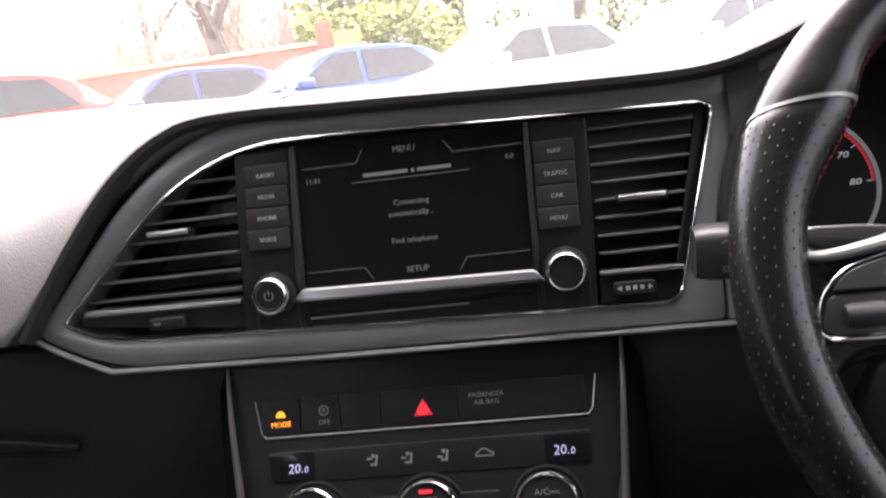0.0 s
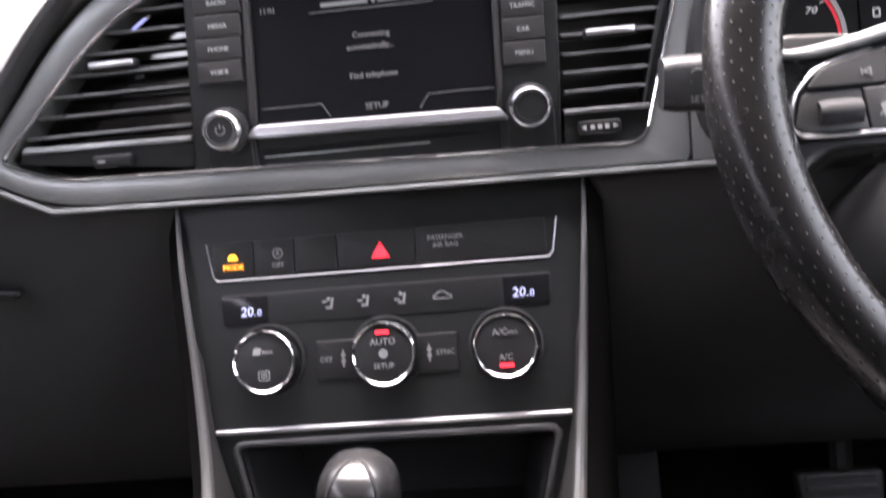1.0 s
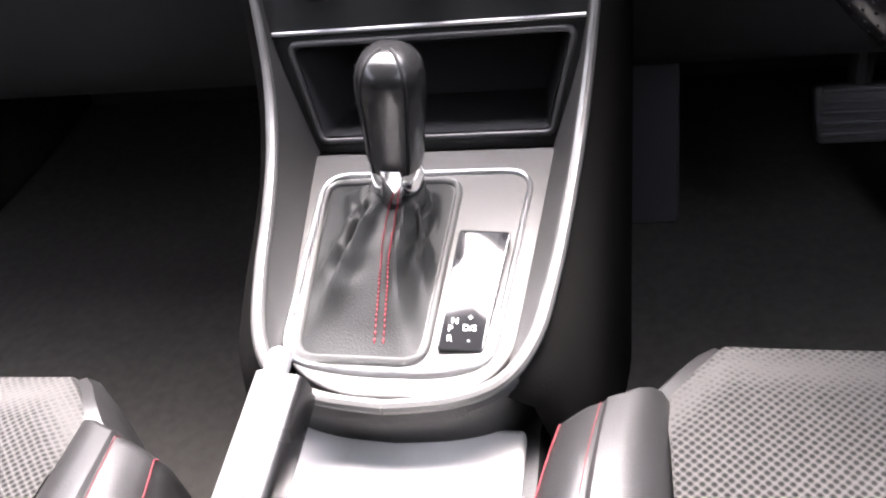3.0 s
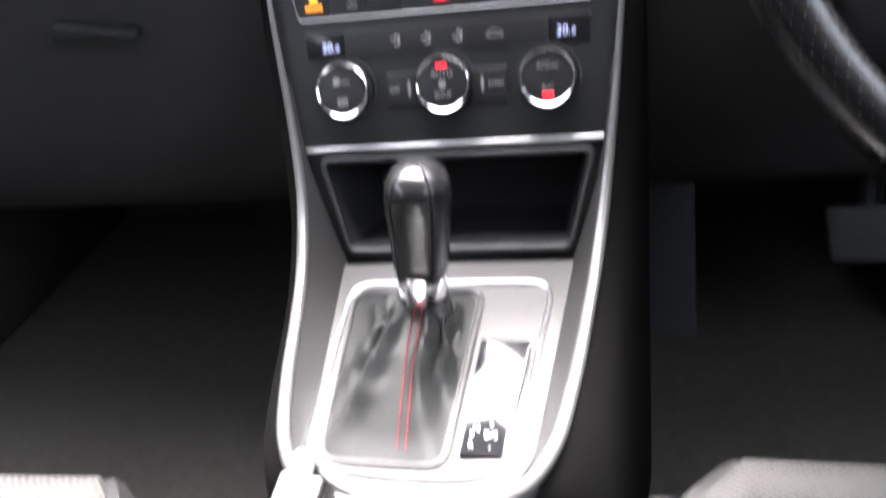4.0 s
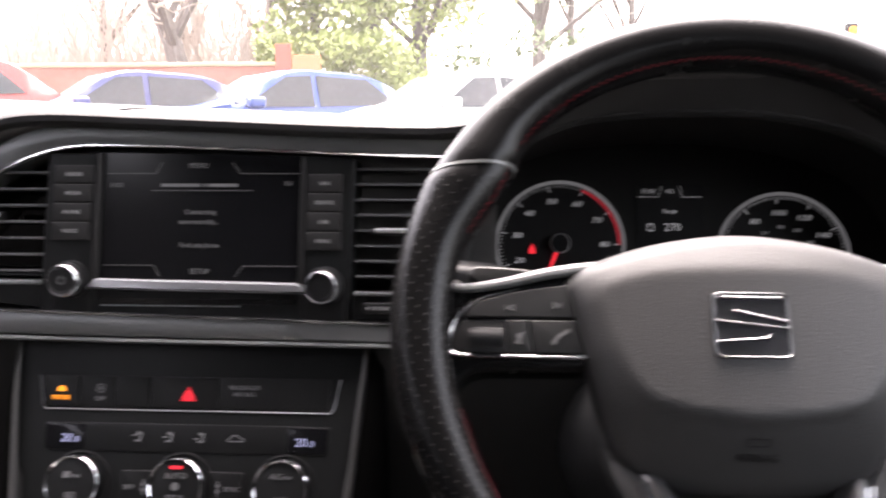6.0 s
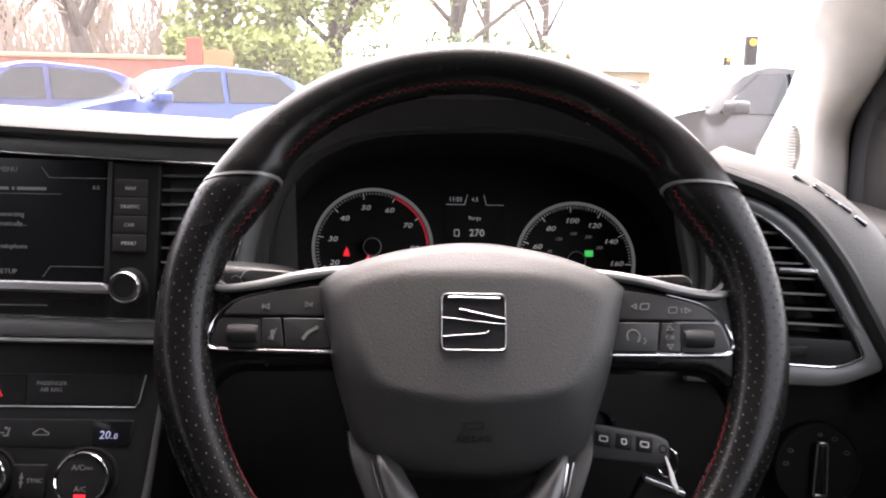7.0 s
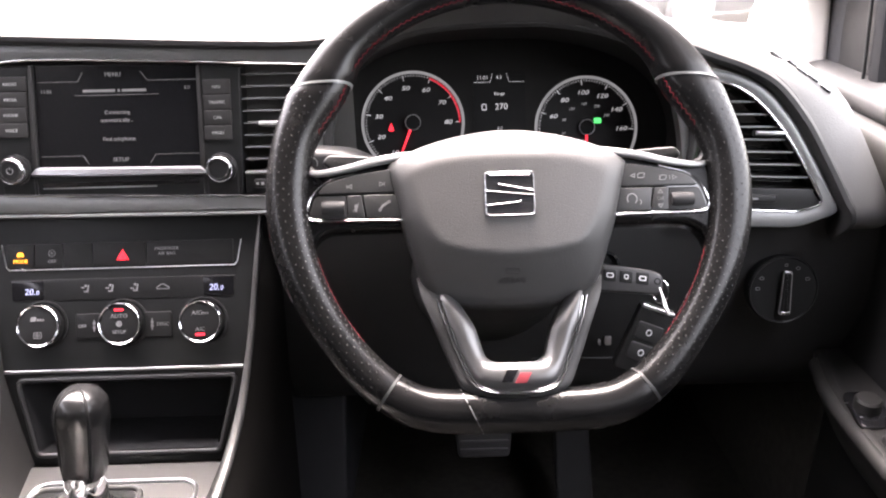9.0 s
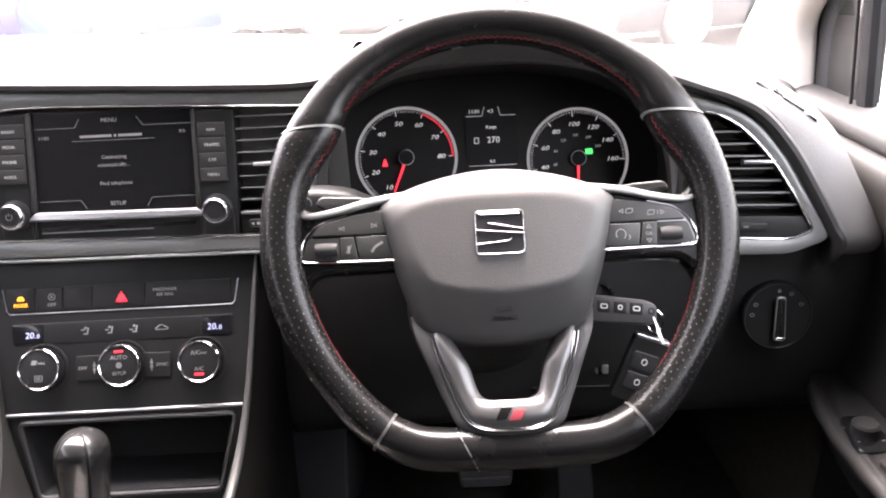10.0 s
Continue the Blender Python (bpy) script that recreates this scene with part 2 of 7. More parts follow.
def part(name, bm, material, parent=None, label="", smooth=35, **tags):
    """Links a bmesh (in world places) as one mesh under a thing or part."""
    me = bpy.data.meshes.new(name)
    if parent:
        bm.transform(Matrix.Translation(-root_place(parent)))
    bm.to_mesh(me)
    bm.free()
    me.materials.append(material)
    if smooth:
        me.shade_smooth()
        me.set_sharp_from_angle(angle=radians(smooth))
    ob = new(name, me)
    ob.parent = parent
    if label or tags:
        tagged(ob, label, **tags)
    return ob


def edged(ob, material, test):
    """Gives the faces of a part that pass the test a second material."""
    ob.data.materials.append(material)
    for f in ob.data.polygons:
        if test(f):
            f.material_index = 1
    return ob


def lone(name, bm, material, label, category, kind="", group="", smooth=35):
    """A thing that is one mesh."""
    return tagged(part(name, bm, material, None, smooth=smooth), label, category, group, kind)

# ---- cabin shell ----
FLOOR_Z, ROOF_Z, HALF, BASE_Z = 0.34, 1.42, 0.80, 1.065


def base_y(x):
    """The foot of the windscreen, bowed across the car."""
    return 1.14 - 0.14 * (x / 0.76) ** 2


def base_z(x):
    return min(1.096, 1.078 - 0.045 * x) - 0.01 * max(0.0, (x - 0.4) / 0.36)


lone("floor", block(-HALF, -1.3, FLOOR_Z - 0.05, HALF, 1.25, FLOOR_Z, 0), CARPET, "black carpeted car floor", "floor", "structure")
lone("wall_front", block(-HALF, 1.2, 0.2, HALF, 1.25, 1.02, 0), CARPET, "dark carpeted bulkhead behind the dashboard", "wall", "structure")
# rear and left walls: out of view, run up to the roof to cut daylight
lone("wall_rear", block(-HALF, -1.0, 0.2, HALF, -0.95, ROOF_Z, 0), HARD, "unseen dark rear wall that shuts out light", "wall", "structure")
lone("wall_left", block(-HALF - 0.05, -1.35, 0.2, -HALF, 1.25, ROOF_Z, 0), HARD, "unseen windowless left wall that shuts out light", "wall", "structure")
lone("ceiling", block(-0.66, -1.1, ROOF_Z, 0.72, 0.44, ROOF_Z + 0.03, 0.01), LINING, "mid grey cabin headlining", "ceiling", "structure")


def pane(rows, material, name, label):
    ob = lone(name, skin(rows, closed_ring=False), material, label, "window", "structure")
    ob.visible_shadow = False
    return ob


ws = []
for j in range(7):
    t = j / 6
    row = []
    for i in range(13):
        x = -0.76 + 1.52 * i / 12
        row.append(((x * (1 - 0.12 * t)), base_y(x) * (1 - t) + (0.47 - 0.05 * (x / 0.76) ** 2) * t, base_z(x) * (1 - t) + (ROOF_Z + 0.005) * t + 0.03 * math.sin(math.pi * t)))
    ws.append(row)
pane(ws, GLASS, "windscreen", "clear sloping car windscreen")


# ---- front pillar trim on the driver's side ----
GRILLE = mat("pale grey grille plastic", (0.44, 0.43, 0.40), 0.7)
pillar = thing("pillar_trim", (0.78, 0.9, 1.03), "pale grey windscreen pillar trim with speaker grille", "pillar", kind="structure")
# each level: foot by the glass, inner corner, edge by the door
LEVELS = [(0.96, (0.757, 1.0), (0.765, 0.842), (0.806, 0.834)), (1.04, (0.755, 0.985), (0.765, 0.842), (0.804, 0.84)), (1.085, (0.749, 0.93), (0.762, 0.828), (0.802, 0.836)), (1.13, (0.741, 0.865), (0.753, 0.79), (0.80, 0.79)), (1.2, (0.722, 0.775), (0.738, 0.742), (0.794, 0.70)), (1.31, (0.696, 0.62), (0.71, 0.56), (0.765, 0.515)), (1.43, (0.667, 0.45), (0.68, 0.37), (0.725, 0.33))]


def pillar_mesh(sg):
    """Hollow-backed trim lofted from level to level; sg +1: driver's side."""
    rings = []
    for z, s, b, r in LEVELS:
        ring = rounded([s, b, r, (r[0] + 0.03, r[1] + 0.05), (s[0] + 0.06, s[1] + 0.03)], [0.01, 0.035, 0.008, 0.01, 0.01], 5)
        rings.append([(sg * x, y, z) for x, y in ring])
    cols = [smooth_loop(c, 4, closed=False) for c in zip(*rings)]
    return skin([list(r) for r in zip(*cols)])


part("pillar_cover", pillar_mesh(1), PILLAR, pillar)
gm = basis((0.7575, 0.885, 1.055), (-0.12, -0.25, 0.96), (0.06, -0.998, 0.0))
part("speaker_grille", joined(*[prism(rect(-0.016 * math.sqrt(max(0.05, 1 - (k / 8.5) ** 2)), k * 0.0036 - 0.0009, 0.016 * math.sqrt(max(0.05, 1 - (k / 8.5) ** 2)), k * 0.0036 + 0.0009), -0.004, 0.0012, 0.0004, gm) for k in range(-8, 9)]), GRILLE, pillar, "grey slotted speaker grille")
lone("pillar_trim_left", pillar_mesh(-1), PILLAR, "pale grey windscreen pillar trim", "pillar", "structure")

# ---- dashboard ----
dash = thing("dashboard", (0, 0.9, 0.5), "dark grey soft plastic dashboard", "dashboard")


def dash_row(x, back, brow_y, brow_z, lip_y, lip_z):
    """Cross-section of the dashboard top from windscreen to lower lip."""
    by, bz = base_y(x) + 0.03, base_z(x) - 0.004
    mid = (brow_y + 0.12, max(brow_z, bz) + 0.004)
    pts = [(by, bz - 0.05), (by, bz), (by - 0.1, bz + 0.002), mid, (brow_y + 0.03, brow_z), (brow_y, brow_z - 0.012), (brow_y * 0.5 + lip_y * 0.5 - 0.16 * (brow_z - lip_z), brow_z * 0.5 + lip_z * 0.5 + 0.1 * (brow_z - lip_z)), (lip_y, lip_z + 0.012), (lip_y + 0.004, lip_z), (lip_y + 0.04, lip_z - 0.006)]
    return [(x, y, z) for y, z in smooth_loop(pts, 4, closed=False)]


rows = []
LIP = [(-0.80, 0.934), (-0.285, 0.934), (-0.265, 0.955), (-0.238, 0.99), (-0.198, 1.032), (-0.157, 1.056), (-0.115, 1.066)]


def lip_z(x):
    """Lower edge of the pad: level, then rising along the display unit's brow."""
    for (xa, za), (xb, zb) in zip(LIP, LIP[1:]):
        if x <= xb:
            return za + (zb - za) * (x - xa) / (xb - xa)
    return LIP[-1][1]


for i in range(40):
    x = -0.79 + (0.79 - 0.115) * i / 39
    z1 = lip_z(x)
    t = (z1 - 0.934) / 0.132
    rows.append(dash_row(x, 0, 0.70 - 0.03 * t, 1.068 + 0.008 * t, 0.577 + 0.026 * t, z1))
part("passenger_pad", skin(rows, closed_ring=False), SOFT, dash)
# behind the display unit the top runs flat to the windscreen
rows = []
for i in range(25):
    x = -0.118 + (0.235 + 0.118) * i / 24
    t = 1.0
    f = max(0.0, min(1.0, (x - 0.15) / 0.085))
    f = f * f * (3 - 2 * f)
    bz = 1.074 - 0.012 * (x + 0.118) / 0.353 + 0.0156 * f
    by, wz = base_y(x) + 0.03, base_z(x) - 0.004
    pts = [(by, wz - 0.05), (by, wz), (by - 0.1, wz + 0.002), (0.82 + 0.04 * f, max(bz, wz) + 0.003), (0.70 + 0.04 * f, bz + 0.003), (0.635 - 0.01 * f, bz), (0.63 - 0.03 * f, bz - 0.03 + 0.012 * f), (0.63 - 0.01 * f, 0.93)]
    rows.append([(x, y, z) for y, z in smooth_loop(pts, 4, closed=False)])
part("centre_pad", skin(rows, closed_ring=False), SOFT, dash)
# driver's side: a hump over the instruments, falling to the door
rows = []
for i in range(29):
    x = 0.235 + (0.795 - 0.235) * i / 28
    h = math.exp(-((x - 0.385) / 0.15) ** 4)
    fall = max(0.0, (x - 0.57) / 0.225)
    bz = 1.058 + 0.053 * h - 0.014 * min(1.0, max(0.0, (x - 0.49) / 0.08)) - 0.062 * fall ** 1.4
    by, wz = base_y(x) + 0.03, base_z(x) - 0.004
    front = 0.60 - 0.035 * h + 0.15 * fall
    pts = [(by, wz - 0.05), (by, wz), (by - 0.08, wz + 0.002), (max(0.86, front + 0.12), wz * 0.5 + bz * 0.5 + 0.004), (max(0.74, front + 0.08), bz + 0.002), (front + 0.05, bz), (front + 0.012, bz - 0.006), (front + 0.008, bz - 0.012 - 0.02 * (1 - h)), (front + 0.03, bz - 0.016 - 0.045 * (1 - h))]
    rows.append([(x, y, z) for y, z in smooth_loop(pts, 4, closed=False)])
part("driver_pad", skin(rows, closed_ring=False), SOFT, dash)
# rounded cheek that wraps down beside the outer vent
CHEEK = [((0.560, 0.600, 1.058), (0.60, 0.70, 1.048)), ((0.616, 0.600, 1.038), (0.67, 0.685, 1.031)), ((0.647, 0.593, 1.020), (0.707, 0.665, 1.011)), ((0.675, 0.584, 0.986), (0.738, 0.65, 0.984)), ((0.697, 0.575, 0.944), (0.760, 0.637, 0.94)), ((0.716, 0.567, 0.906), (0.777, 0.627, 0.90)), ((0.724, 0.566, 0.884), (0.786, 0.623, 0.877)), ((0.724, 0.585, 0.868), (0.788, 0.64, 0.86)), ((0.722, 0.62, 0.862), (0.786, 0.67, 0.853))]
rows = []
for a, b in CHEEK:
    a, b = Vector(a), Vector(b)
    m = a.lerp(b, 0.5) + Vector((0.012, -0.012, 0.012)).lerp(Vector((0.012, -0.018, 0.0)), (1.05 - a.z) / 0.2)
    rows.append(smooth_loop([a + Vector((0, 0.02, -0.004)), a, m, b, b + Vector((0.018, 0.06, -0.006)), b + Vector((0.02, 0.14, -0.02))], 4, closed=False))
rows = [list(r) for r in zip(*[smooth_loop(c, 3, closed=False) for c in zip(*rows)])]
part("cheek", skin(rows, closed_ring=False), SOFT, dash)
SLOTS = [(0.6490, 0.6100, 1.0385), (0.6630, 0.6075, 1.0325), (0.6715, 0.6035, 1.0255), (0.6825, 0.6020, 1.0185), (0.6950, 0.5995, 1.0085)]
for k, p in enumerate(SLOTS):
    part("demister_slot", block(-0.0062 - 0.003 * (k == 0), -0.0024 + 0.001 * (k == 0), -0.004, 0.0062, 0.0024 - 0.001 * (k == 0), 0.0012, 0.001, basis(Vector(p), (0.3, 0.75, 0.35), (0.83, -0.15, -0.55))), PIANO, dash, "dark side window demister slot")
# cowl and kick panels that close the dashboard to the body, added against light leaks
part("cowl", skin([[(x, base_y(x) + 0.028, base_z(x) - 0.03), (x, 1.14, base_z(x) - 0.05), (x, 1.24, base_z(x) - 0.06)] for x in [-0.88 + 1.76 * i / 16 for i in range(17)]], closed_ring=False), HARD, dash)
for sg in (-1, 1):
    part("kick_panel", block(sg * 0.785, 0.69, FLOOR_Z, sg * 0.88, 1.22, 0.975, 0.01), CARPET, dash)
# lower dashboard
def lower_row(x, top):
    pts = [(0.64, top), (0.605, top - 0.004), (0.60, top - 0.03), (0.612, top - 0.09), (0.64, 0.73), (0.69, 0.64), (0.78, 0.60), (0.95, 0.58)]
    return [(x, y, z) for y, z in smooth_loop(pts, 4, closed=False)]
part("lower_panel", skin([lower_row(-0.79 + 0.65 * i / 12, 0.93) for i in range(13)], closed_ring=False), SOFT_DARK, dash)
part("lower_panel", skin([lower_row(0.14 + 0.65 * i / 12, 0.912) for i in range(13)], closed_ring=False), SOFT_DARK, dash)
part("lower_panel", skin([[(x, 0.625, 0.915), (x, 0.622, 0.90), (x, 0.60, 0.893), (x, 0.60, 0.875), (x, 0.66, 0.70)] for x in (-0.14, 0, 0.14)], closed_ring=False), SOFT_DARK, dash)
part("panel_seam", tube([(0.42 + 0.028 * q, 0.6525 - 0.0005 * (q % 2), 0.6975 - 0.0006 * q) for q in range(6)], 0.0011, 6), WALLTRIM, dash, "thin panel joint")
# two chrome bits added to give a small glint on the lower panel
for q, wd in ((0.494, 0.0012), (0.5035, 0.0034)):
    part("panel_glint", block(q - wd, 0.637, 0.719, q + wd, 0.648, 0.7225 + 2 * wd, 0.0008), SATIN_CHROME, dash, "small chrome bits for a glint")
part("glovebox_handle", prism(rounded([(-0.04, -0.006), (0.045, -0.011), (0.05, -0.003), (-0.03, 0.009)], 0.005), -0.004, 0.004, 0.003, basis((-0.315, 0.600, 0.852), (0, -0.12, 0.99))), PANEL, dash, "dark glossy glovebox handle")

# ---- door on the driver's side ----
door = thing("door_driver", (0.8, 0.2, 0.6), "black plastic driver's door with armrest and switches", "door", kind="structure")
prof = [(0.80, 0.36), (0.785, 0.45), (0.79, 0.60), (0.775, 0.68), (0.785, 0.76), (0.775, 0.86), (0.772, 0.90)]
rows = []
for i in range(16):
    y = -0.9 + 1.74 * i / 15
    rows.append([(x, y, z) for x, z in smooth_loop(prof, 3, closed=False)])
part("door_card", skin(rows, closed_ring=False), HARD, door)


def belt(y):
    """The door's shoulder rises and thins towards the pillar."""
    return 0.953 + 0.012 * max(0.0, y - 0.55) / 0.2


part("door_shoulder", skin([[(x, y, z + belt(y)) for x, z in smooth_loop([(0.773, -0.07), (0.765, -0.035), (0.762, -0.012), (0.768, 0.0), (0.782, 0.003), (0.80, -0.01)], 3, closed=False)] for y in [-0.9 + 1.74 * i / 16 for i in range(17)]], closed_ring=False), DOORTOP, door, "dark grey soft door shoulder")
part("belt_line", skin([[(x, y, z + belt(y)) for x, z in smooth_loop([(0.795, -0.01), (0.780, 0.004), (0.7755, 0.014), (0.779, 0.026), (0.795, 0.033), (0.825, 0.034), (0.86, 0.028)], 3, closed=False)] for y in [-0.9 + 1.74 * i / 16 for i in range(17)]], closed_ring=False), DOORTOP, door, "dark grey soft upper door roll")


def arm_edge(y):
    """Inner edge of the armrest in plan and height, curving into the door in front."""
    f = max(0.0, (y - 0.50) / 0.17)
    return 0.720 + 0.034 * f ** 2, 0.676 + 0.018 * max(0.0, y - 0.1) / 0.5


rows = []
for i in range(24):
    y = -0.45 + 1.12 * i / 23
    xe, ze = arm_edge(y)
    sec = [(0.80, ze - 0.10), (xe + 0.03, ze - 0.075), (xe + 0.006, ze - 0.035), (xe, ze - 0.006), (xe + 0.003, ze + 0.001), (xe + 0.010, ze + 0.0025), (xe + 0.02, ze + 0.001), (0.80, ze + 0.010)]
    rows.append([(x, y, z) for x, z in smooth_loop(sec, 3, closed=False)])
part("armrest", skin(rows, closed_ring=False), WALLTRIM, door)
part("arm_edge", skin([[(xe - 0.0012 + 0.0075 * math.cos(a), y, ze - 0.004 + 0.0085 * math.sin(a)) for a in [math.pi * (1.15 - 0.75 * q / 8) for q in range(9)]] for y, (xe, ze) in [(-0.4 + 1.03 * q / 20, arm_edge(-0.4 + 1.03 * q / 20)) for q in range(21)]], closed_ring=False), WALLTRIM, door, "dark soft armrest edge")
lone("wall_right", block(HALF + 0.03, -1.35, 0.2, HALF + 0.08, 1.25, 0.95, 0), HARD, "outer skin of the driver's door", "wall", "structure")
# out-of-view pillar and wall added to cut light from behind on the right
lone("wall_right_rear", block(0.76, -1.0, 0.93, 0.84, -0.30, ROOF_Z + 0.02, 0.01), HARD, "unseen door pillar and rear side wall that blocks light", "wall", "structure")
frame_path = [(0.825, 0.825, 0.98), (0.825, 0.82, 1.09), (0.822, 0.74, 1.16), (0.812, 0.66, 1.22), (0.79, 0.47, 1.33), (0.745, 0.28, 1.43)]
part("window_frame", tube(smooth_loop(frame_path, 5, closed=False), 0.034, 10, up=(1, 0, 0), squash=0.6), RUBBER, door, "black rubber-edged window frame")
part("sail_panel", prism(rounded([(0.72, 0.985), (0.85, 0.985), (0.85, 1.085), (0.79, 1.145), (0.72, 1.205)], 0.006), 0.0, 0.02, 0.004, Matrix(((0, 0, 1, 0.808), (1, 0, 0, 0), (0, 1, 0, 0), (0, 0, 0, 1)))), mat("matt black corner plastic", (0.010, 0.0095, 0.009), 0.5, grain=0.1, vary=0.1, specular=0.2), door, "black mirror corner panel")
part("window_pane", skin([[(0.835 - 0.115 * q, y, 0.985 + 0.45 * q) for q in (0.0, 0.25, 0.5, 0.75, 1.0)] for y in (-0.32, 0.0, 0.3, 0.6, 0.80)], closed_ring=False), glass("tinted side glass", (0.80, 0.83, 0.82)), door, "lightly tinted side window")
part("quarter_post", tube([(0.808, 0.712, 0.98), (0.80, 0.712, 1.22)], 0.014, 8, up=(1, 0, 0), squash=0.7), BLADE, door)
part("quarter_strip", tube([(0.797, 0.726, 0.985), (0.79, 0.726, 1.2)], 0.0022, 8), PANEL, door, "thin dark seal line")

# ---- display unit in the middle of the dashboard ----
A = basis((0, 0.588, 0.94), (0, 0.148, 0.989))
INNER = [(-0.250, 0.003), (-0.215, -0.0115), (-0.051, -0.0155), (0.176, -0.0205), (0.208, 0.104), (-0.034, 0.1135), (-0.105, 0.1135), (-0.165, 0.086)]
inner = rounded(INNER, [0.008, 0.03, 0.02, 0.012, 0.010, 0.03, 0.05, 0.06], 6)
OUTER = [(-0.273, -0.003), (-0.218, -0.0305), (-0.05, -0.0335), (0.2045, -0.0355), (0.2045, 0.026), (0.2085, 0.043), (0.224, 0.075), (0.232, 0.121), (-0.02, 0.128), (-0.12, 0.132), (-0.188, 0.094)]
outer = rounded(OUTER, [0.010, 0.035, 0.02, 0.002, 0.02, 0.02, 0.02, 0.002, 0.05, 0.06, 0.06], 6)
unit = thing("infotainment_unit", (0, 0.6, 0.92), "grey dashboard display unit with dark screen and air vents", "car display")
part("back_panel", prism(offset(ccw(inner), 0.004), -0.05, -0.046, 0, A), PIANO, unit)
bmo, bmi = ccw(outer), ccw(inner)


def ring_between(o, i_, w0, w1, bev, m):
    """A frame between two outlines with soft edges."""
    k = 160

    def even(p):
        P = [Vector(q) for q in p]
        L = [0.0]
        for a, b in zip(P, P[1:] + P[:1]):
            L.append(L[-1] + (b - a).length)
        out, j = [], 0
        for s in range(k):
            d = L[-1] * s / k
            while L[j + 1] < d:
                j += 1
            a, b = P[j], P[(j + 1) % len(P)]
            f = (d - L[j]) / max(1e-9, L[j + 1] - L[j])
            out.append(tuple(a + (b - a) * f))
        return out
    eo = even(o)
    ei0 = even(i_)
    # match each outer point with the inner point of the same bearing
    c = Vector((sum(p[0] for p in i_) / len(i_), sum(p[1] for p in i_) / len(i_)))
    shift = min(range(k), key=lambda s: sum((Vector(eo[(q * 8) % k]) - Vector(ei0[(q * 8 + s) % k])).length for q in range(k // 8)))
    ei = [ei0[(q + shift) % k] for q in range(k)]
    rings = []
    for q in range(k):
        a, b = Vector(eo[q]), Vector(ei[q])
        d = (b - a)
        e = d.normalized() * min(bev, d.length * 0.3)
        rings.append([(*a, w0), (*a, w1 - bev), (*(a + e * 0.3), w1 - bev * 0.3), (*(a + e), w1), (*(b - e), w1), (*(b - e * 0.3), w1 - bev * 0.3), (*b, w1 - bev), (*b, w0)])
    bm = skin(rings, closed_path=True)
    bm.transform(m)
    return bm


part("surround", ring_between(bmo, bmi, -0.03, 0.002, 0.004, A), SATIN, unit, "satin grey surround")
part("chrome_edge", band(bmi, half_round(0.0027, 0.0026, 0.0005), A), CHROME, unit, "thin chrome line")
part("lower_lip", band([(-0.272, -0.006), (-0.255, -0.016), (-0.218, -0.033), (-0.05, -0.036), (0.32, -0.0385)][::-1], half_round(0.004, 0.004, 0.0), A, closed=False), SATIN, unit)
part("strip_panel", prism([(0.2050, -0.0356), (0.58, -0.040), (0.58, -0.006), (0.2050, -0.004)], -0.03, 0.0, 0.002, A), SATIN, unit, "satin grey trim panel")
brow = [A @ Vector((x, y, 0.0)) for x, y in ((-0.277, -0.004), (-0.243, 0.046), (-0.198, 0.098), (-0.157, 0.126), (-0.115, 0.135), (-0.02, 0.132), (0.12, 0.126), (0.20, 0.125))]
brow += [Vector(p) for p in ((0.24, 0.595, 1.073), (0.275, 0.578, 1.089), (0.325, 0.567, 1.107), (0.392, 0.563, 1.113), (0.455, 0.567, 1.101), (0.515, 0.583, 1.069), (0.573, 0.600, 1.046), (0.612, 0.598, 1.032), (0.641, 0.592, 1.015), (0.668, 0.583, 0.982), (0.690, 0.574, 0.943), (0.709, 0.566, 0.906), (0.716, 0.563, 0.890), (0.714, 0.585, 0.868))]
part("brow", tube(smooth_loop(brow, 6, closed=False), 0.0070, 10, up=(0, 1, 0), squash=1.9), SOFT_DARK, dash, "black soft edge over display and dials")
# face plates round the vents
part("face_plate", joined(
    prism([(-0.24, 0.0005), (-0.113, -0.012), (-0.117, 0.0075), (-0.236, 0.0095)], -0.03, -0.004, 0.001, A)), PANEL, unit)
part("face_plate", prism([(0.126, -0.018), (0.178, -0.0195), (0.182, 0.001), (0.127, 0.0015)], -0.03, -0.004, 0.001, A), PANEL, unit)
part("button_strip", prism(rounded([(-0.117, -0.014), (-0.074, -0.015), (-0.067, 0.1085), (-0.110, 0.1085)], [0, 0, 0.006, 0.004]), -0.03, 0.0, 0.002, A), PANEL, unit)
part("button_strip", prism(rounded([(0.086, -0.017), (0.124, -0.019), (0.129, 0.104), (0.0875, 0.106)], [0, 0, 0.004, 0.006]), -0.03, 0.0, 0.002, A), PANEL, unit)
part("screen", prism([(-0.071, 0.011), (0.0845, 0.0085), (0.0875, 0.106), (-0.066, 0.1085)], -0.03, -0.003, 0, A), SCREEN, unit, "dark glossy screen")
for p in ([(-0.0765, 0.0115), (-0.0715, 0.0115), (-0.0662, 0.1085), (-0.0702, 0.1085)], [(0.0850, 0.009), (0.0895, 0.009), (0.0912, 0.106), (0.0878, 0.106)]):
    part("screen_edge", prism(p, -0.02, 0.0018, 0.0012, A), WALLTRIM, unit, "dark grey screen edge")
part("silver_bar", prism(rounded([(-0.081, 0.0035), (0.093, 0.001), (0.086, 0.0095), (-0.072, 0.012)], 0.003), -0.03, 0.0035, 0.002, A), SILVER, unit, "bright silver bar")
part("slot_panel", prism([(-0.08, -0.0155), (0.093, -0.018), (0.092, 0.0015), (-0.08, 0.004)], -0.03, -0.003, 0, A), PANEL, unit)
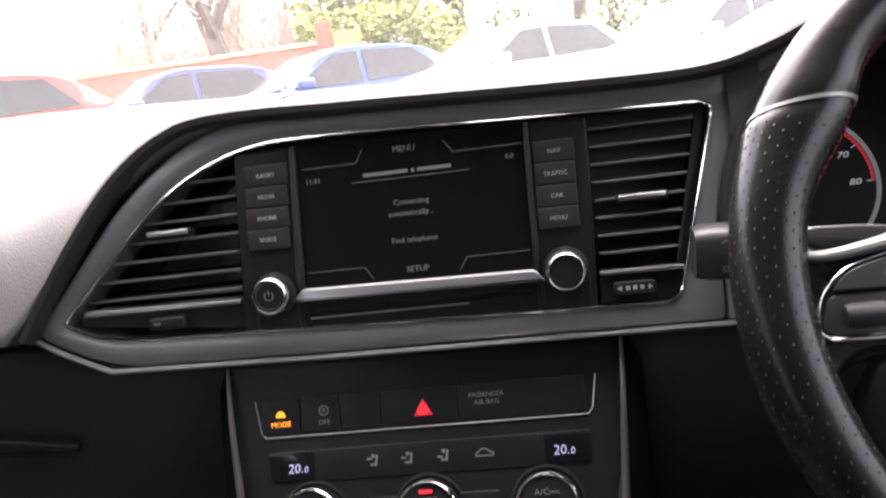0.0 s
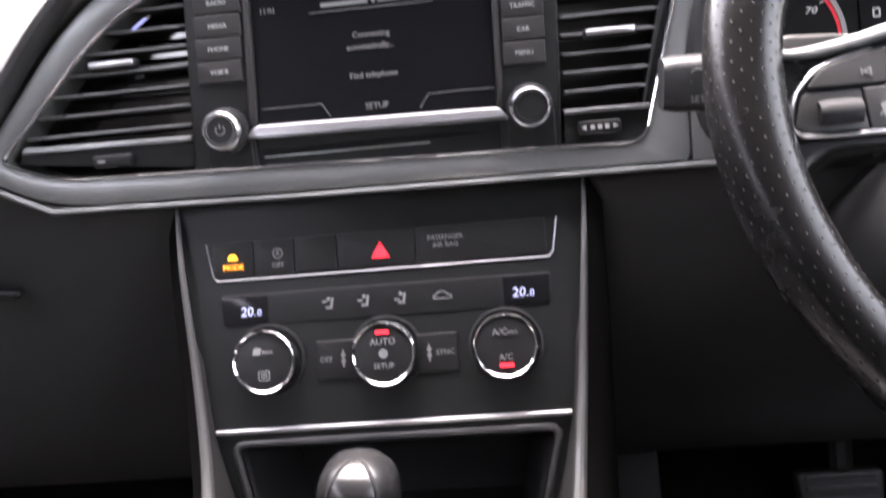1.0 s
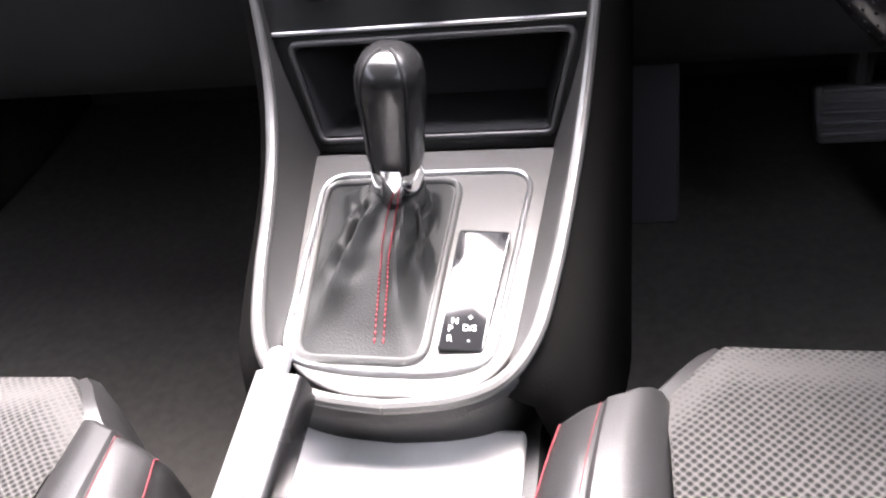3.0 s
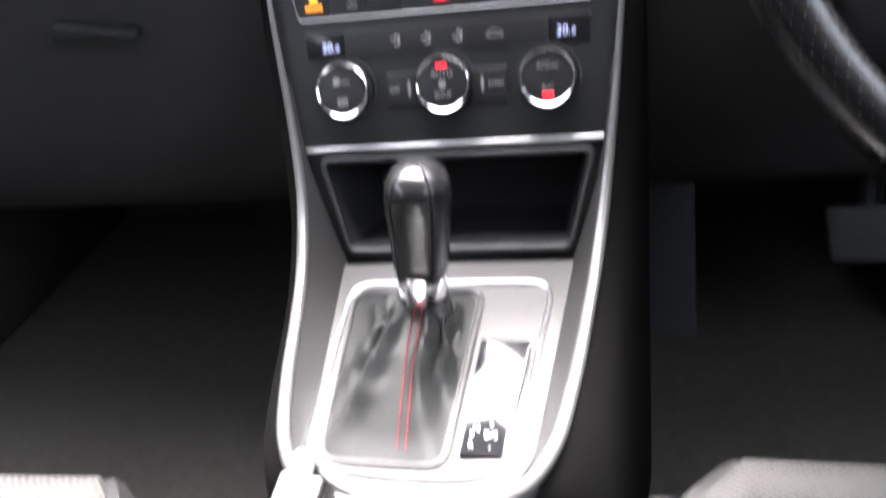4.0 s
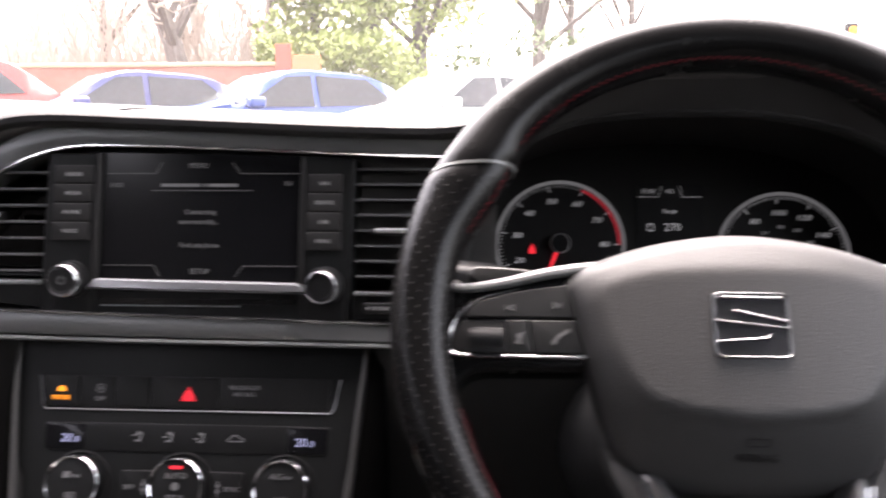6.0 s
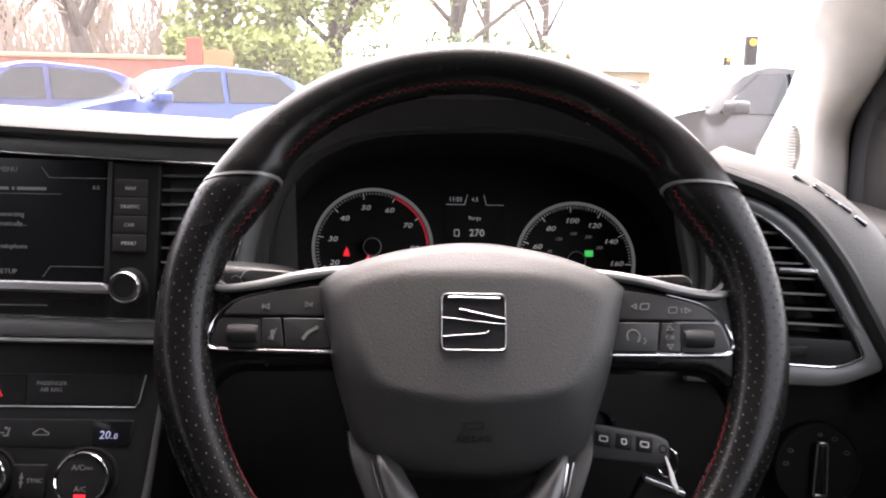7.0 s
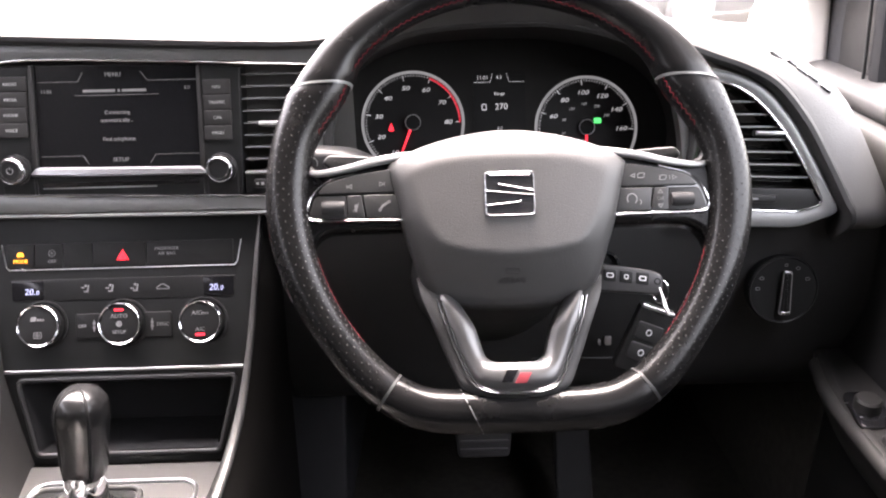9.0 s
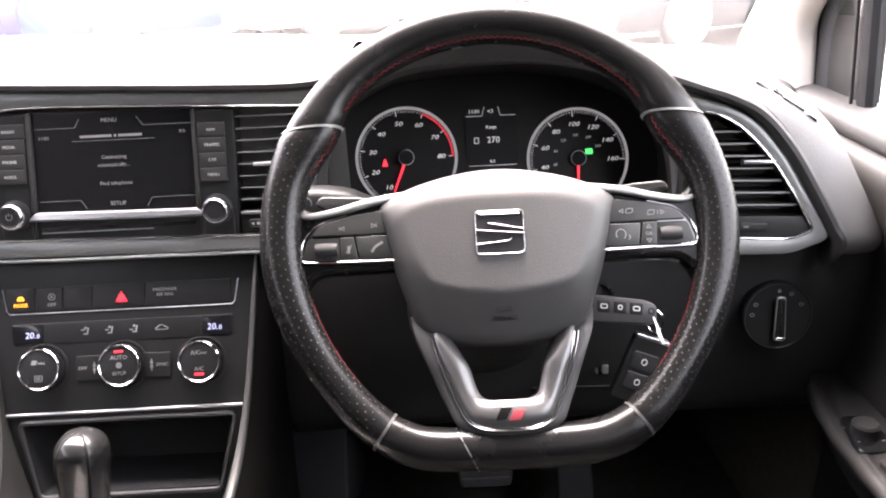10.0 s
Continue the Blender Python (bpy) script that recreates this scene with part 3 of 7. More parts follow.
part("disc_slot", prism(rect(-0.070, -0.0075, 0.082, -0.0035, 0.0015), -0.004, -0.0026, 0, A), PIANO, unit, "black disc slot")
part("slot_lip", prism(rect(-0.07, -0.0095, 0.04, -0.0085, 0.0003), -0.004, -0.0022, 0.0003, A), SATIN_CHROME, unit)
for words, x0, x1, ys in ((("RADIO", "MEDIA", "PHONE", "VOICE"), (-0.1035, -0.0730), (-0.1062, -0.0768), 0.0985), (("NAV", "TRAFFIC", "CAR", "MENU"), (0.0930, 0.1190), (0.0915, 0.1180), 0.0918)):
    for k, w in enumerate(words):
        t = k / 3
        a, b = x0[0] * (1 - t) + x1[0] * t, x0[1] * (1 - t) + x1[1] * t
        y1 = ys - 0.0145 * k
        bt = part("button", prism(rect(a, y1 - 0.0138, b, y1, 0.0012), -0.002, 0.0022, 0.0007, A), WALLTRIM, unit)
        part("print", lettering(w, 0.0029, at(A, (a + b) / 2, y1 - 0.0071, 0.0024)), KEYPRINT, bt, "white printed word")
for x, y in ((-0.0912, 0.0108), (0.1058, 0.0076)):
    kn = part("knob", lathe([(0.0146, 0.0), (0.0146, 0.004), (0.0128, 0.005), (0.0126, 0.013), (0.0120, 0.0155), (0.0113, 0.016)], 40, at(A, x, y)), BUTTON, unit, "ribbed black rotary knob")
    part("knob_ring", lathe([(0.0128, 0.0120), (0.0130, 0.0135), (0.0126, 0.0150), (0.0108, 0.0168), (0.0103, 0.0168), (0.0101, 0.0150)], 40, at(A, x, y)), RINGS, kn, "bevelled chrome ring")
    part("knob_line", lathe([(0.0092, 0.0140), (0.0092, 0.0166), (0.0087, 0.0166), (0.0087, 0.0140)], 36, at(A, x, y)), RINGS, kn, "thin bright line")
    part("knob_face", lathe([(0.0110, 0.0135), (0.0110, 0.0155), (0.0098, 0.0158), (0.0005, 0.0155)], 32, at(A, x, y)), WALLTRIM, kn)
    part("knob_well", prism(rect(x - 0.0150, -0.0165 if x < 0 else -0.0195, x + 0.0150, y, 0.004), -0.002, 0.0012, 0.001, A), BUTTON, unit)
pw = at(A, -0.0912, 0.0108, 0.0162)
part("power_mark", joined(band([(0.003 * math.sin(a), 0.003 * math.cos(a)) for a in [0.7 + 4.9 * q / 12 for q in range(13)]], [(-0.0003, 0), (0.0003, 0), (0.0003, 0.0003), (-0.0003, 0.0003)], pw, closed=False), prism(rect(-0.0003, 0.0008, 0.0003, 0.0038), 0, 0.0003, 0, pw)), INK, unit, "white power symbol")
# screen contents
SC = at(A, 0, 0, -0.0027)
for w, x, y, s in (("MENU", 0.0075, 0.0985, 0.0032), ("Connecting", 0.0085, 0.063, 0.0030), ("automatically...", 0.0075, 0.0555, 0.0030), ("Find telephone", 0.008, 0.0375, 0.0030), ("SETUP", 0.008, 0.0175, 0.0032), ("11:01", -0.057, 0.0835, 0.0028), ("8.0", 0.077, 0.085, 0.0026)):
    part("screen_text", lettering(w, s * 1.22, at(SC, x, y)), LIT_GREY, unit, "pale screen text")
for xa, xb in ((-0.022, 0.0085), (0.0110, 0.0130), (0.0150, 0.038)):
    part("screen_text", prism(rect(xa, 0.0824, xb, 0.0848), 0, 0.0003, 0, SC), LIT_GREY, unit, "bar of screen text")
for p in ([(-0.064, 0.0925), (-0.026, 0.0925), (-0.021, 0.101)], [(0.086, 0.0925), (0.04, 0.0925), (0.034, 0.101)], [(-0.068, 0.022), (-0.028, 0.022), (-0.023, 0.0135)], [(0.084, 0.022), (0.042, 0.022), (0.036, 0.0135)], [(-0.03, 0.0795), (0.05, 0.0795)]):
    part("screen_line", band(p, [(-0.0002, 0), (0.0002, 0), (0.0002, 0.0003), (-0.0002, 0.0003)], SC, closed=False), LIT_GREY, unit, "thin grey screen line")



# ---- air vents ----
def vent(name, left, right, top, bottom, m, n, first, step, slider, flap, label, owner):
    """Horizontal slats between two side lines; left and right give x at a height."""
    v = part(name, joined(*[prism([(left(y + 0.003), y - 0.0011), (right(y), y - 0.0011), (right(y), y + 0.0006), (left(y + 0.003), y + 0.0006)], -0.026, -0.004, 0.0005, m @ Matrix.Rotation(radians(0), 4, "X")) for y in [first - step * n]]), BUTTON, owner, label)
    for k in range(n):
        y = first - step * k
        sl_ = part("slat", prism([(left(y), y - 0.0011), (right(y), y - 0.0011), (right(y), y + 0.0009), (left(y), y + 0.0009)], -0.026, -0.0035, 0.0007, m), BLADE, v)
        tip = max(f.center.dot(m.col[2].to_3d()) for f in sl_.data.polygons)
        # only the foremost faces take the paler, lit colour
        edged(sl_, SLAT_LIT, lambda f: f.center.dot(m.col[2].to_3d()) > tip - 0.0009)
    sx, sy = slider
    sl = part("slider", prism(rect(sx - 0.0165, sy - 0.003, sx + 0.0165, sy + 0.003, 0.002), -0.006, 0.001, 0.001, m), BUTTON, v)
    part("slider_trim", prism(rect(sx - 0.015, sy - 0.0012, sx + 0.015, sy + 0.0022, 0.001), 0, 0.0025, 0.001, m), SATIN_CHROME, sl, "bright metal strip")
    fx, fy = flap
    th = part("thumb_wheel", prism(rect(fx - 0.0135, fy - 0.0042, fx + 0.0135, fy + 0.0042, 0.003), -0.006, 0.0015, 0.0015, m), BUTTON, v)
    if fx < 0:
        part("print", prism(rect(fx - 0.0095, fy - 0.0008, fx - 0.0045, fy + 0.0008), 0.0013, 0.0018, 0, m), INK, th)
    else:
        part("print", joined(*[prism(rect(fx + q - 0.0013, fy - 0.0013, fx + q + 0.0013, fy + 0.0013), 0.0013, 0.0018, 0, m) for q in (-0.0045, 0.0, 0.0045)], *[prism([(fx + k * 0.0115, fy), (fx + k * 0.0085, fy + 0.0016), (fx + k * 0.0085, fy - 0.0016)], 0.0013, 0.0018, 0, m) for k in (-1, 1)]), KEYPRINT, th)
    return v


def edge_left(y):
    """The slanting outer side of the left vent."""
    pts = [(-0.002, -0.245), (0.02, -0.229), (0.05, -0.206), (0.075, -0.183), (0.092, -0.158), (0.103, -0.135), (0.115, -0.115)]
    for (ya, xa), (yb, xb) in zip(pts, pts[1:]):
        if y <= yb:
            return xa + (xb - xa) * (y - ya) / (yb - ya)
    return -0.113


vent("air_vent", edge_left, lambda y: -0.1115 - (0.105 - y) * 0.06, 0, 0, A, 7, 0.0933, 0.0127, (-0.1636, 0.0598), (-0.1725, -0.0022), "black slatted air vent", unit)
vent("air_vent", lambda y: 0.1285, lambda y: 0.178 + (y - 0.005) * 0.215, 0, 0, A, 8, 0.0960, 0.0116, (0.1587, 0.0490), (0.1486, -0.0088), "black slatted air vent", unit)
part("vent_rim", prism(rounded([(-0.236, 0.0070), (-0.117, 0.0062), (-0.117, 0.0095), (-0.233, 0.0112)], 0.001), -0.026, 0.0, 0.001, A), SATIN, unit)
part("vent_rim", prism(rounded([(0.127, 0.0005), (0.180, 0.0), (0.181, 0.003), (0.127, 0.0035)], 0.001), -0.026, 0.0, 0.001, A), SATIN, unit)
part("vent_rim", prism(rounded([(0.176, 0.001), (0.182, 0.001), (0.2045, 0.1035), (0.198, 0.1035)], 0.001), -0.026, -0.002, 0.001, A), PANEL, unit)

# ---- climate panel ----
B = basis((0, 0.539, 0.758), (0, 0.363, 0.932))
clim = thing("climate_panel", (0, 0.56, 0.75), "charcoal climate control panel with three chrome-ringed knobs", "control panel")
part("panel", prism(rounded([(-0.124, -0.004), (0.124, -0.004), (0.138, 0.165), (-0.138, 0.165)], 0.002), -0.03, 0.0, 0.001, B), PANEL, clim)
part("chrome_line", band([(-0.1185, 0.126), (-0.1145, 0.104), (-0.1115, 0.1005), (0.1105, 0.1005), (0.1135, 0.104), (0.1175, 0.126)], half_round(0.0011, 0.0011, 0.0), B, closed=False), SATIN_CHROME, clim, "thin chrome U-shaped line")
tx = [-0.114, -0.086, -0.058, -0.029, 0.024, 0.11]
for k in range(5):
    part("switch", prism(rect(tx[k] + 0.0005, 0.1025, tx[k + 1] - 0.0005, 0.126, 0.001), -0.002, 0.0014, 0.0006, B), BUTTON, clim)
part("mode_mark", joined(lettering("MODE", 0.0035, at(B, -0.1, 0.109, 0.0016)), prism(rounded([(-0.1036, 0.1138), (-0.0964, 0.1138), (-0.0968, 0.1158), (-0.0983, 0.1180), (-0.1017, 0.1180), (-0.1032, 0.1158)], 0.001), 0.0014, 0.0018, 0, B)), LIT_AMBER, clim, "lit amber mode symbol")
part("print", lettering("OFF", 0.0034, at(B, -0.069, 0.1085, 0.0016)), INK, clim)
part("print", joined(band([(-0.069 + 0.0032 * math.cos(a), 0.1165 + 0.0032 * math.sin(a)) for a in [2 * math.pi * q / 16 for q in range(16)]], [(-0.0003, 0), (0.0003, 0), (0.0003, 0.0003), (-0.0003, 0.0003)], at(B, 0, 0, 0.0015)), lettering("A", 0.003, at(B, -0.069, 0.1165, 0.0016))), INK, clim)
tri = rounded([(-0.0058, 0.1080), (0.0068, 0.1080), (0.0005, 0.1188)], 0.001)
hz = part("hazard_mark", prism(tri, 0.0014, 0.0018, 0, B), LIT_RED, clim, "red hazard triangle")
part("hazard_line", band(offset(ccw(tri), -0.0018), [(-0.0004, 0), (0.0004, 0), (0.0004, 0.0004), (-0.0004, 0.0004)], at(B, 0, 0, 0.0018)), PANEL, hz)
part("print", joined(lettering("PASSENGER", 0.0032, at(B, 0.044, 0.1185, 0.0016)), lettering("AIR BAG", 0.0032, at(B, 0.044, 0.1135, 0.0016))), INK, clim)
part("display_strip", prism(rounded([(-0.1065, 0.0695), (0.1085, 0.0695), (0.1115, 0.0905), (-0.1105, 0.0905)], 0.003), -0.002, 0.0009, 0.0005, B), BUTTON, clim)
for x0, x1, w in ((-0.1085, -0.0775, "20.0"), (0.0795, 0.1095, "20.0")):
    d = part("display", prism(rounded([(x0, 0.0705), (x1, 0.0705), (x1, 0.0895), (x0 - 0.001 * (x0 < 0), 0.0895)], 0.002), 0.0, 0.0013, 0.0004, B), SCREEN, clim, "black temperature display")
    dx = (x0 + x1) / 2 + 0.003 * (1 if x0 < 0 else -1)
    part("digits", lettering(w[:3], 0.0062, at(B, dx - 0.0012, 0.0785, 0.0015), slant=0.1), LIT_BLUE, d, "lit temperature digits")
    part("digits", lettering(w[3:], 0.0044, at(B, dx + 0.0062, 0.0776, 0.0015), slant=0.1), LIT_BLUE, d, "small lit digit")
for k, x in enumerate((-0.0375, -0.0135, 0.011)):
    part("airflow_mark", joined(prism(rect(x - 0.001, 0.077, x + 0.0035, 0.0785), 0.0009, 0.0013, 0, B), prism([(x + 0.002, 0.0785), (x + 0.0035, 0.0785), (x + 0.0045, 0.084), (x + 0.003, 0.084)], 0.0009, 0.0013, 0, B), prism(rect(x - 0.0035, 0.0812 - 0.001 * k, x, 0.0824 - 0.001 * k), 0.0009, 0.0013, 0, B), lathe([(0.0013, 0.0009), (0.0013, 0.0013)], 10, at(B, x + 0.001, 0.0835))), INK, clim, "white airflow symbol")
part("recirculate_mark", band(rounded([(0.0335, 0.0785), (0.0455, 0.0785), (0.0455, 0.0803), (0.0425, 0.0812), (0.0410, 0.0830), (0.0370, 0.0830), (0.0355, 0.0808), (0.0335, 0.0803)], 0.0015), [(-0.0004, 0), (0.0004, 0), (0.0004, 0.0004), (-0.0004, 0.0004)], at(B, 0, 0, 0.0009)), INK, clim, "white car symbol")
for x in (-0.079, 0.0, 0.0785):
    well = part("knob_well", lathe([(0.0245, -0.001), (0.0245, 0.001), (0.0228, 0.0016), (0.0215, 0.0005)], 44, at(B, x, 0.0455)), BUTTON, clim)
    kn = part("knob", lathe([(0.0205, 0.0), (0.0205, 0.010), (0.0198, 0.012)], 44, at(B, x, 0.0455)), BUTTON, clim, "round black control knob")
    part("knob_ring", lathe([(0.0202, 0.0105), (0.0209, 0.0115), (0.0207, 0.0135), (0.0199, 0.0143), (0.0189, 0.0136), (0.0187, 0.0105)], 44, at(B, x, 0.0455)), CHROME, kn, "chrome ring")
    part("knob_face", lathe([(0.0189, 0.010), (0.0189, 0.0122), (0.0172, 0.0127), (0.0005, 0.0122)], 40, at(B, x, 0.0455)), BUTTON, kn)
K = at(B, 0, 0.0455, 0.0132)
part("print", joined(lettering("AUTO", 0.0042, at(K, 0, 0.0075)), lettering("SETUP", 0.0034, at(K, 0, -0.008)), lathe([(0.003, 0), (0.003, 0.0003), (0.0018, 0.0003), (0.0018, 0)], 14, K)), INK, clim, "white printed words")
part("indicator", prism(rect(-0.0045, 0.0125, 0.0045, 0.0148, 0.0008), 0, 0.0004, 0, K), LIT_RED, clim, "lit red indicator")
K3 = at(B, 0.0785, 0.0455, 0.0132)
part("print", joined(lettering("A/C", 0.0042, at(K3, -0.003, 0.0085)), lettering("MAX", 0.0022, at(K3, 0.005, 0.008)), lettering("A/C", 0.0040, at(K3, 0, -0.0075))), INK, clim, "white printed words")
part("indicator", prism(rect(-0.0045, -0.0138, 0.0045, -0.0112, 0.0008), 0, 0.0004, 0, K3), LIT_RED, clim, "lit red indicator")
K1 = at(B, -0.079, 0.0455, 0.0132)
part("print", joined(band(rect(-0.0035, -0.012, 0.0035, -0.0062, 0.0008), [(-0.0003, 0), (0.0003, 0), (0.0003, 0.0003), (-0.0003, 0.0003)], K1), *[prism(rect(q - 0.0003, -0.011, q + 0.0003, -0.0072), 0, 0.0003, 0, K1) for q in (-0.0015, 0, 0.0015)], prism([(-0.007, 0.0045), (-0.002, 0.0045), (-0.001, 0.009), (-0.006, 0.009)], 0, 0.0003, 0, K1), lettering("MAX", 0.0024, at(K1, 0.003, 0.0058))), INK, clim, "white screen heating symbols")
for x0, x1, w, wx in ((-0.0465, -0.02, "OFF", -0.040), (0.02, 0.0475, "SYNC", 0.039)):
    b_ = part("button", prism(rect(x0, 0.031, x1, 0.056, 0.002), -0.001, 0.002, 0.001, B), BUTTON, clim)
    part("print", lettering(w, 0.0034, at(B, wx, 0.0435, 0.0022)), INK, b_)
    fx = -0.0285 if x0 < 0 else 0.0285
    part("print", joined(lathe([(0.0016, 0), (0.0016, 0.0003)], 8, at(B, fx, 0.046, 0.002)), lathe([(0.0016, 0), (0.0016, 0.0003)], 8, at(B, fx, 0.042, 0.002)), prism(rect(fx - 0.0005, 0.038, fx + 0.0005, 0.0495), 0, 0.0003, 0, at(B, 0, 0, 0.002))), INK, b_)
part("chrome_strip", prism(rect(-0.1175, -0.0016, 0.1175, 0.0016, 0.001), -0.002, 0.0028, 0.0012, B), SATIN_CHROME, clim, "long bright metal strip")

# ---- centre console ----
con = thing("centre_console", (0, 0.3, 0.36), "dark grey plastic centre console with open cubby", "console")
CUB = basis((0, 0.539, 0.757), (0, 0.23, 0.973))
tray = rounded([(-0.0900, -0.082), (0.0875, -0.082), (0.1060, -0.0105), (-0.1025, -0.0105)], 0.004, 3)
edge = rounded([(-0.0975, -0.096), (0.0975, -0.096), (0.119, -0.002), (-0.119, -0.002)], 0.003, 3)
part("cubby_frame", ring_between(ccw(edge), ccw(tray), -0.02, 0.0, 0.002, CUB), PANEL, con)
part("cubby_lip", band(offset(ccw(tray), 0.003), half_round(0.0050, 0.0020, 0.0), CUB), VSATIN, con, "satin grey cubby lip")
inn = offset(ccw(tray), -0.001)
bm_c = skin([[(x, y, 0.0) for x, y in inn], [(x * 0.93, y * 0.93 - 0.004, -0.10) for x, y in inn]], caps=(False, True))
bm_c.transform(CUB)
part("cubby_liner", bm_c, RUBBER, con, "black rubber-lined cubby")

RAIL = [(0.137, 0.592, 0.90), (0.1335, 0.572, 0.86), (0.1265, 0.545, 0.79), (0.119, 0.513, 0.735), (0.112, 0.470, 0.700), (0.105, 0.420, 0.680), (0.098, 0.37, 0.667), (0.088, 0.325, 0.655), (0.070, 0.297, 0.647), (0.04, 0.285, 0.642), (0, 0.281, 0.640)]
rail = smooth_loop(RAIL, 5, closed=False)
for sgn in (-1, 1):
    part("side_rail", tube([(sgn * x, y, z) for x, y, z in rail], [0.0012 + 0.0034 * min(1.0, q / 18) for q in range(len(rail))], 10, up=(0.2 * sgn, -0.5, 0.8)), RAILTRIM, con, "satin grey edge rail")
    cheek = []
    for x, y, z in rail[:-8]:
        out = (0.137 - x) * 0.4
        cheek.append([(sgn * (x + 0.003), y + 0.002, z - 0.002), (sgn * (x + 0.012 + out * 0.5), y + 0.006, z - 0.02), (sgn * (x + 0.014 + out), y + 0.01, z - 0.09), (sgn * (x + 0.014 + out), y + 0.01, FLOOR_Z)])
    part("side_panel", skin(cheek, closed_ring=False), SIDE_SHADE, con, "console side with shade in its black")
    inner_side = []
    for x, y, z in rail[8:-7]:
        edge_x = 0.0965 - 0.112 * max(0.0, 0.510 - y) if sgn < 0 else 0.0915 - 0.100 * max(0.0, 0.510 - y)
        zb = 0.664 - 0.133 * (0.508 - min(y, 0.53))
        inner_side.append([(sgn * (x - 0.003), y, z - 0.001), (sgn * (x * 0.65 + edge_x * 0.35 - 0.001), y, z * 0.62 + zb * 0.38), (sgn * min(x - 0.004, edge_x - 0.001), y, min(z - 0.004, zb))])
    part("inner_wall", skin(inner_side, closed_ring=False), WALLTRIM, con, "dark grey inner console wall")
# gear panel
E = basis((0, 0.508, 0.666), (0, 0.991, 0.132))
gear_out = rounded([(-0.0975, 0.004), (0.0935, 0.004), (0.0735, -0.192), (0.045, -0.219), (-0.035, -0.219), (-0.0750, -0.192)][::-1], [0.03, 0.06, 0.06, 0.03, 0, 0], 5)
part("gear_panel", prism(gear_out, -0.02, 0.0, 0.002, E), GEARTRIM, con, "satin silver gear panel")
bez = rounded([(-0.0825, -0.0225), (0.0775, -0.0225), (0.0610, -0.194), (0.03, -0.2035), (-0.03, -0.2020), (-0.0745, -0.192)], [0.022, 0.022, 0.02, 0.03, 0.03, 0.02], 6)
part("gear_bezel", band(ccw(bez), half_round(0.0046, 0.0030, 0.0), E), SATIN_CHROME, con, "satin chrome gear bezel")
full = [(x, y, z) for x, y, z in rail[24:]] + [(-x, y, z) for x, y, z in rail[24:-1]][::-1]
part("front_lip", skin([[(x, y, z), (x * 1.02, y - 0.004, z - 0.008), (x * 1.01, y - 0.003, z - 0.016), (x, y + 0.004, z - 0.03), (x, y + 0.006, 0.56)] for x, y, z in full], closed_ring=False), SOFT_DARK, con)
# rear part with handbrake and silver tray
part("rear_body", skin([[(-0.088, y, z0), (-0.092, y, z0 - 0.03), (-0.10, y, FLOOR_Z)] + [(0.10, y, FLOOR_Z), (0.092, y, z0 - 0.03), (0.088, y, z0)] for y, z0 in ((0.33, 0.59), (0.24, 0.59), (0.0, 0.588), (-0.5, 0.588))], caps=(True, True)), SOFT_DARK, con)
part("rear_tray", prism(rounded([(-0.085, -0.3), (0.080, -0.3), (0.080, 0.30), (-0.085, 0.30)], 0.004), 0.58, 0.60, 0.004), TRAY, con, "bright silver tray panel")
part("tray_switch", prism(rect(0.050, 0.15, 0.070, 0.262, 0.004), 0.598, 0.607, 0.003), TRAY, con)

# ---- gear lever ----
lever = thing("gear_lever", (-0.026, 0.40, 0.65), "black leather gear lever with chrome collar and red-stitched gaiter", "gear lever")
bo = rounded([(-0.0785, -0.031), (0.0245, -0.031), (0.0185, -0.1945), (-0.0655, -0.1915)], 0.015, 7)
cloth = ccw(rounded([(-0.0765, -0.033), (0.0205, -0.033), (0.0150, -0.1925), (-0.0640, -0.1895)], 0.014, 7))
TOP = Vector((-0.0125, -0.066))  # where the gaiter meets the collar


def boot_point(a, t):
    """Gaiter surface: frame-shaped at t 0, a round sleeve at t 1, with soft folds between."""
    c0 = Vector((-0.024, -0.112))
    d = Vector((math.cos(a), math.sin(a)))
    reach = 0.0
    for p1, p2 in zip(cloth, cloth[1:] + cloth[:1]):
        p1, p2 = Vector(p1) - c0, Vector(p2) - c0
        den = d.x * (p2 - p1).y - d.y * (p2 - p1).x
        if abs(den) > 1e-9:
            far = (p1.x * (p2 - p1).y - p1.y * (p2 - p1).x) / den
            u = (p1.x * d.y - p1.y * d.x) / den
            if far > 0 and -1e-6 <= u <= 1 + 1e-6:
                reach = max(reach, far)
    off = (a - 1.5 * math.pi + math.pi) % (2 * math.pi) - math.pi
    wave = math.sin(math.pi * t) ** 0.8
    e = t ** 0.5
    c = c0.lerp(TOP, t ** 0.85)
    calm = 1 - 0.9 * math.exp(-(off / 0.30) ** 2)
    fold = (0.09 * math.sin(5 * off + 5 * t + 0.9) + 0.055 * math.sin(9 * off - 8 * t + 1.0)) * wave * calm
    r = (reach * (1 - e) + 0.0192 * e) * (1 + fold)
    ridge = 0.0105 * math.exp(-((off + 0.42 + 0.05 * math.sin(7 * t)) / 0.13) ** 2) + 0.0080 * math.exp(-((off - 0.40 + 0.06 * math.sin(6 * t)) / 0.11) ** 2) + 0.006 * math.exp(-((abs(off) - 1.25) / 0.25) ** 2)
    sag = -0.0060 * math.exp(-((abs(off) - 0.78) / 0.16) ** 2) - 0.004 * math.exp(-((abs(off) - 2.0) / 0.4) ** 2)
    crease = 0.0018 * math.sin(15 * t + 4 * off) * calm + 0.0012 * math.sin(27 * t - 6 * off) * calm
    h = 0.031 * t ** 0.85 + (0.010 * max(0.0, math.cos(off)) + ridge + sag + crease) * wave
    return Vector((c.x + d.x * r, c.y + d.y * r, max(h, 0.0003)))


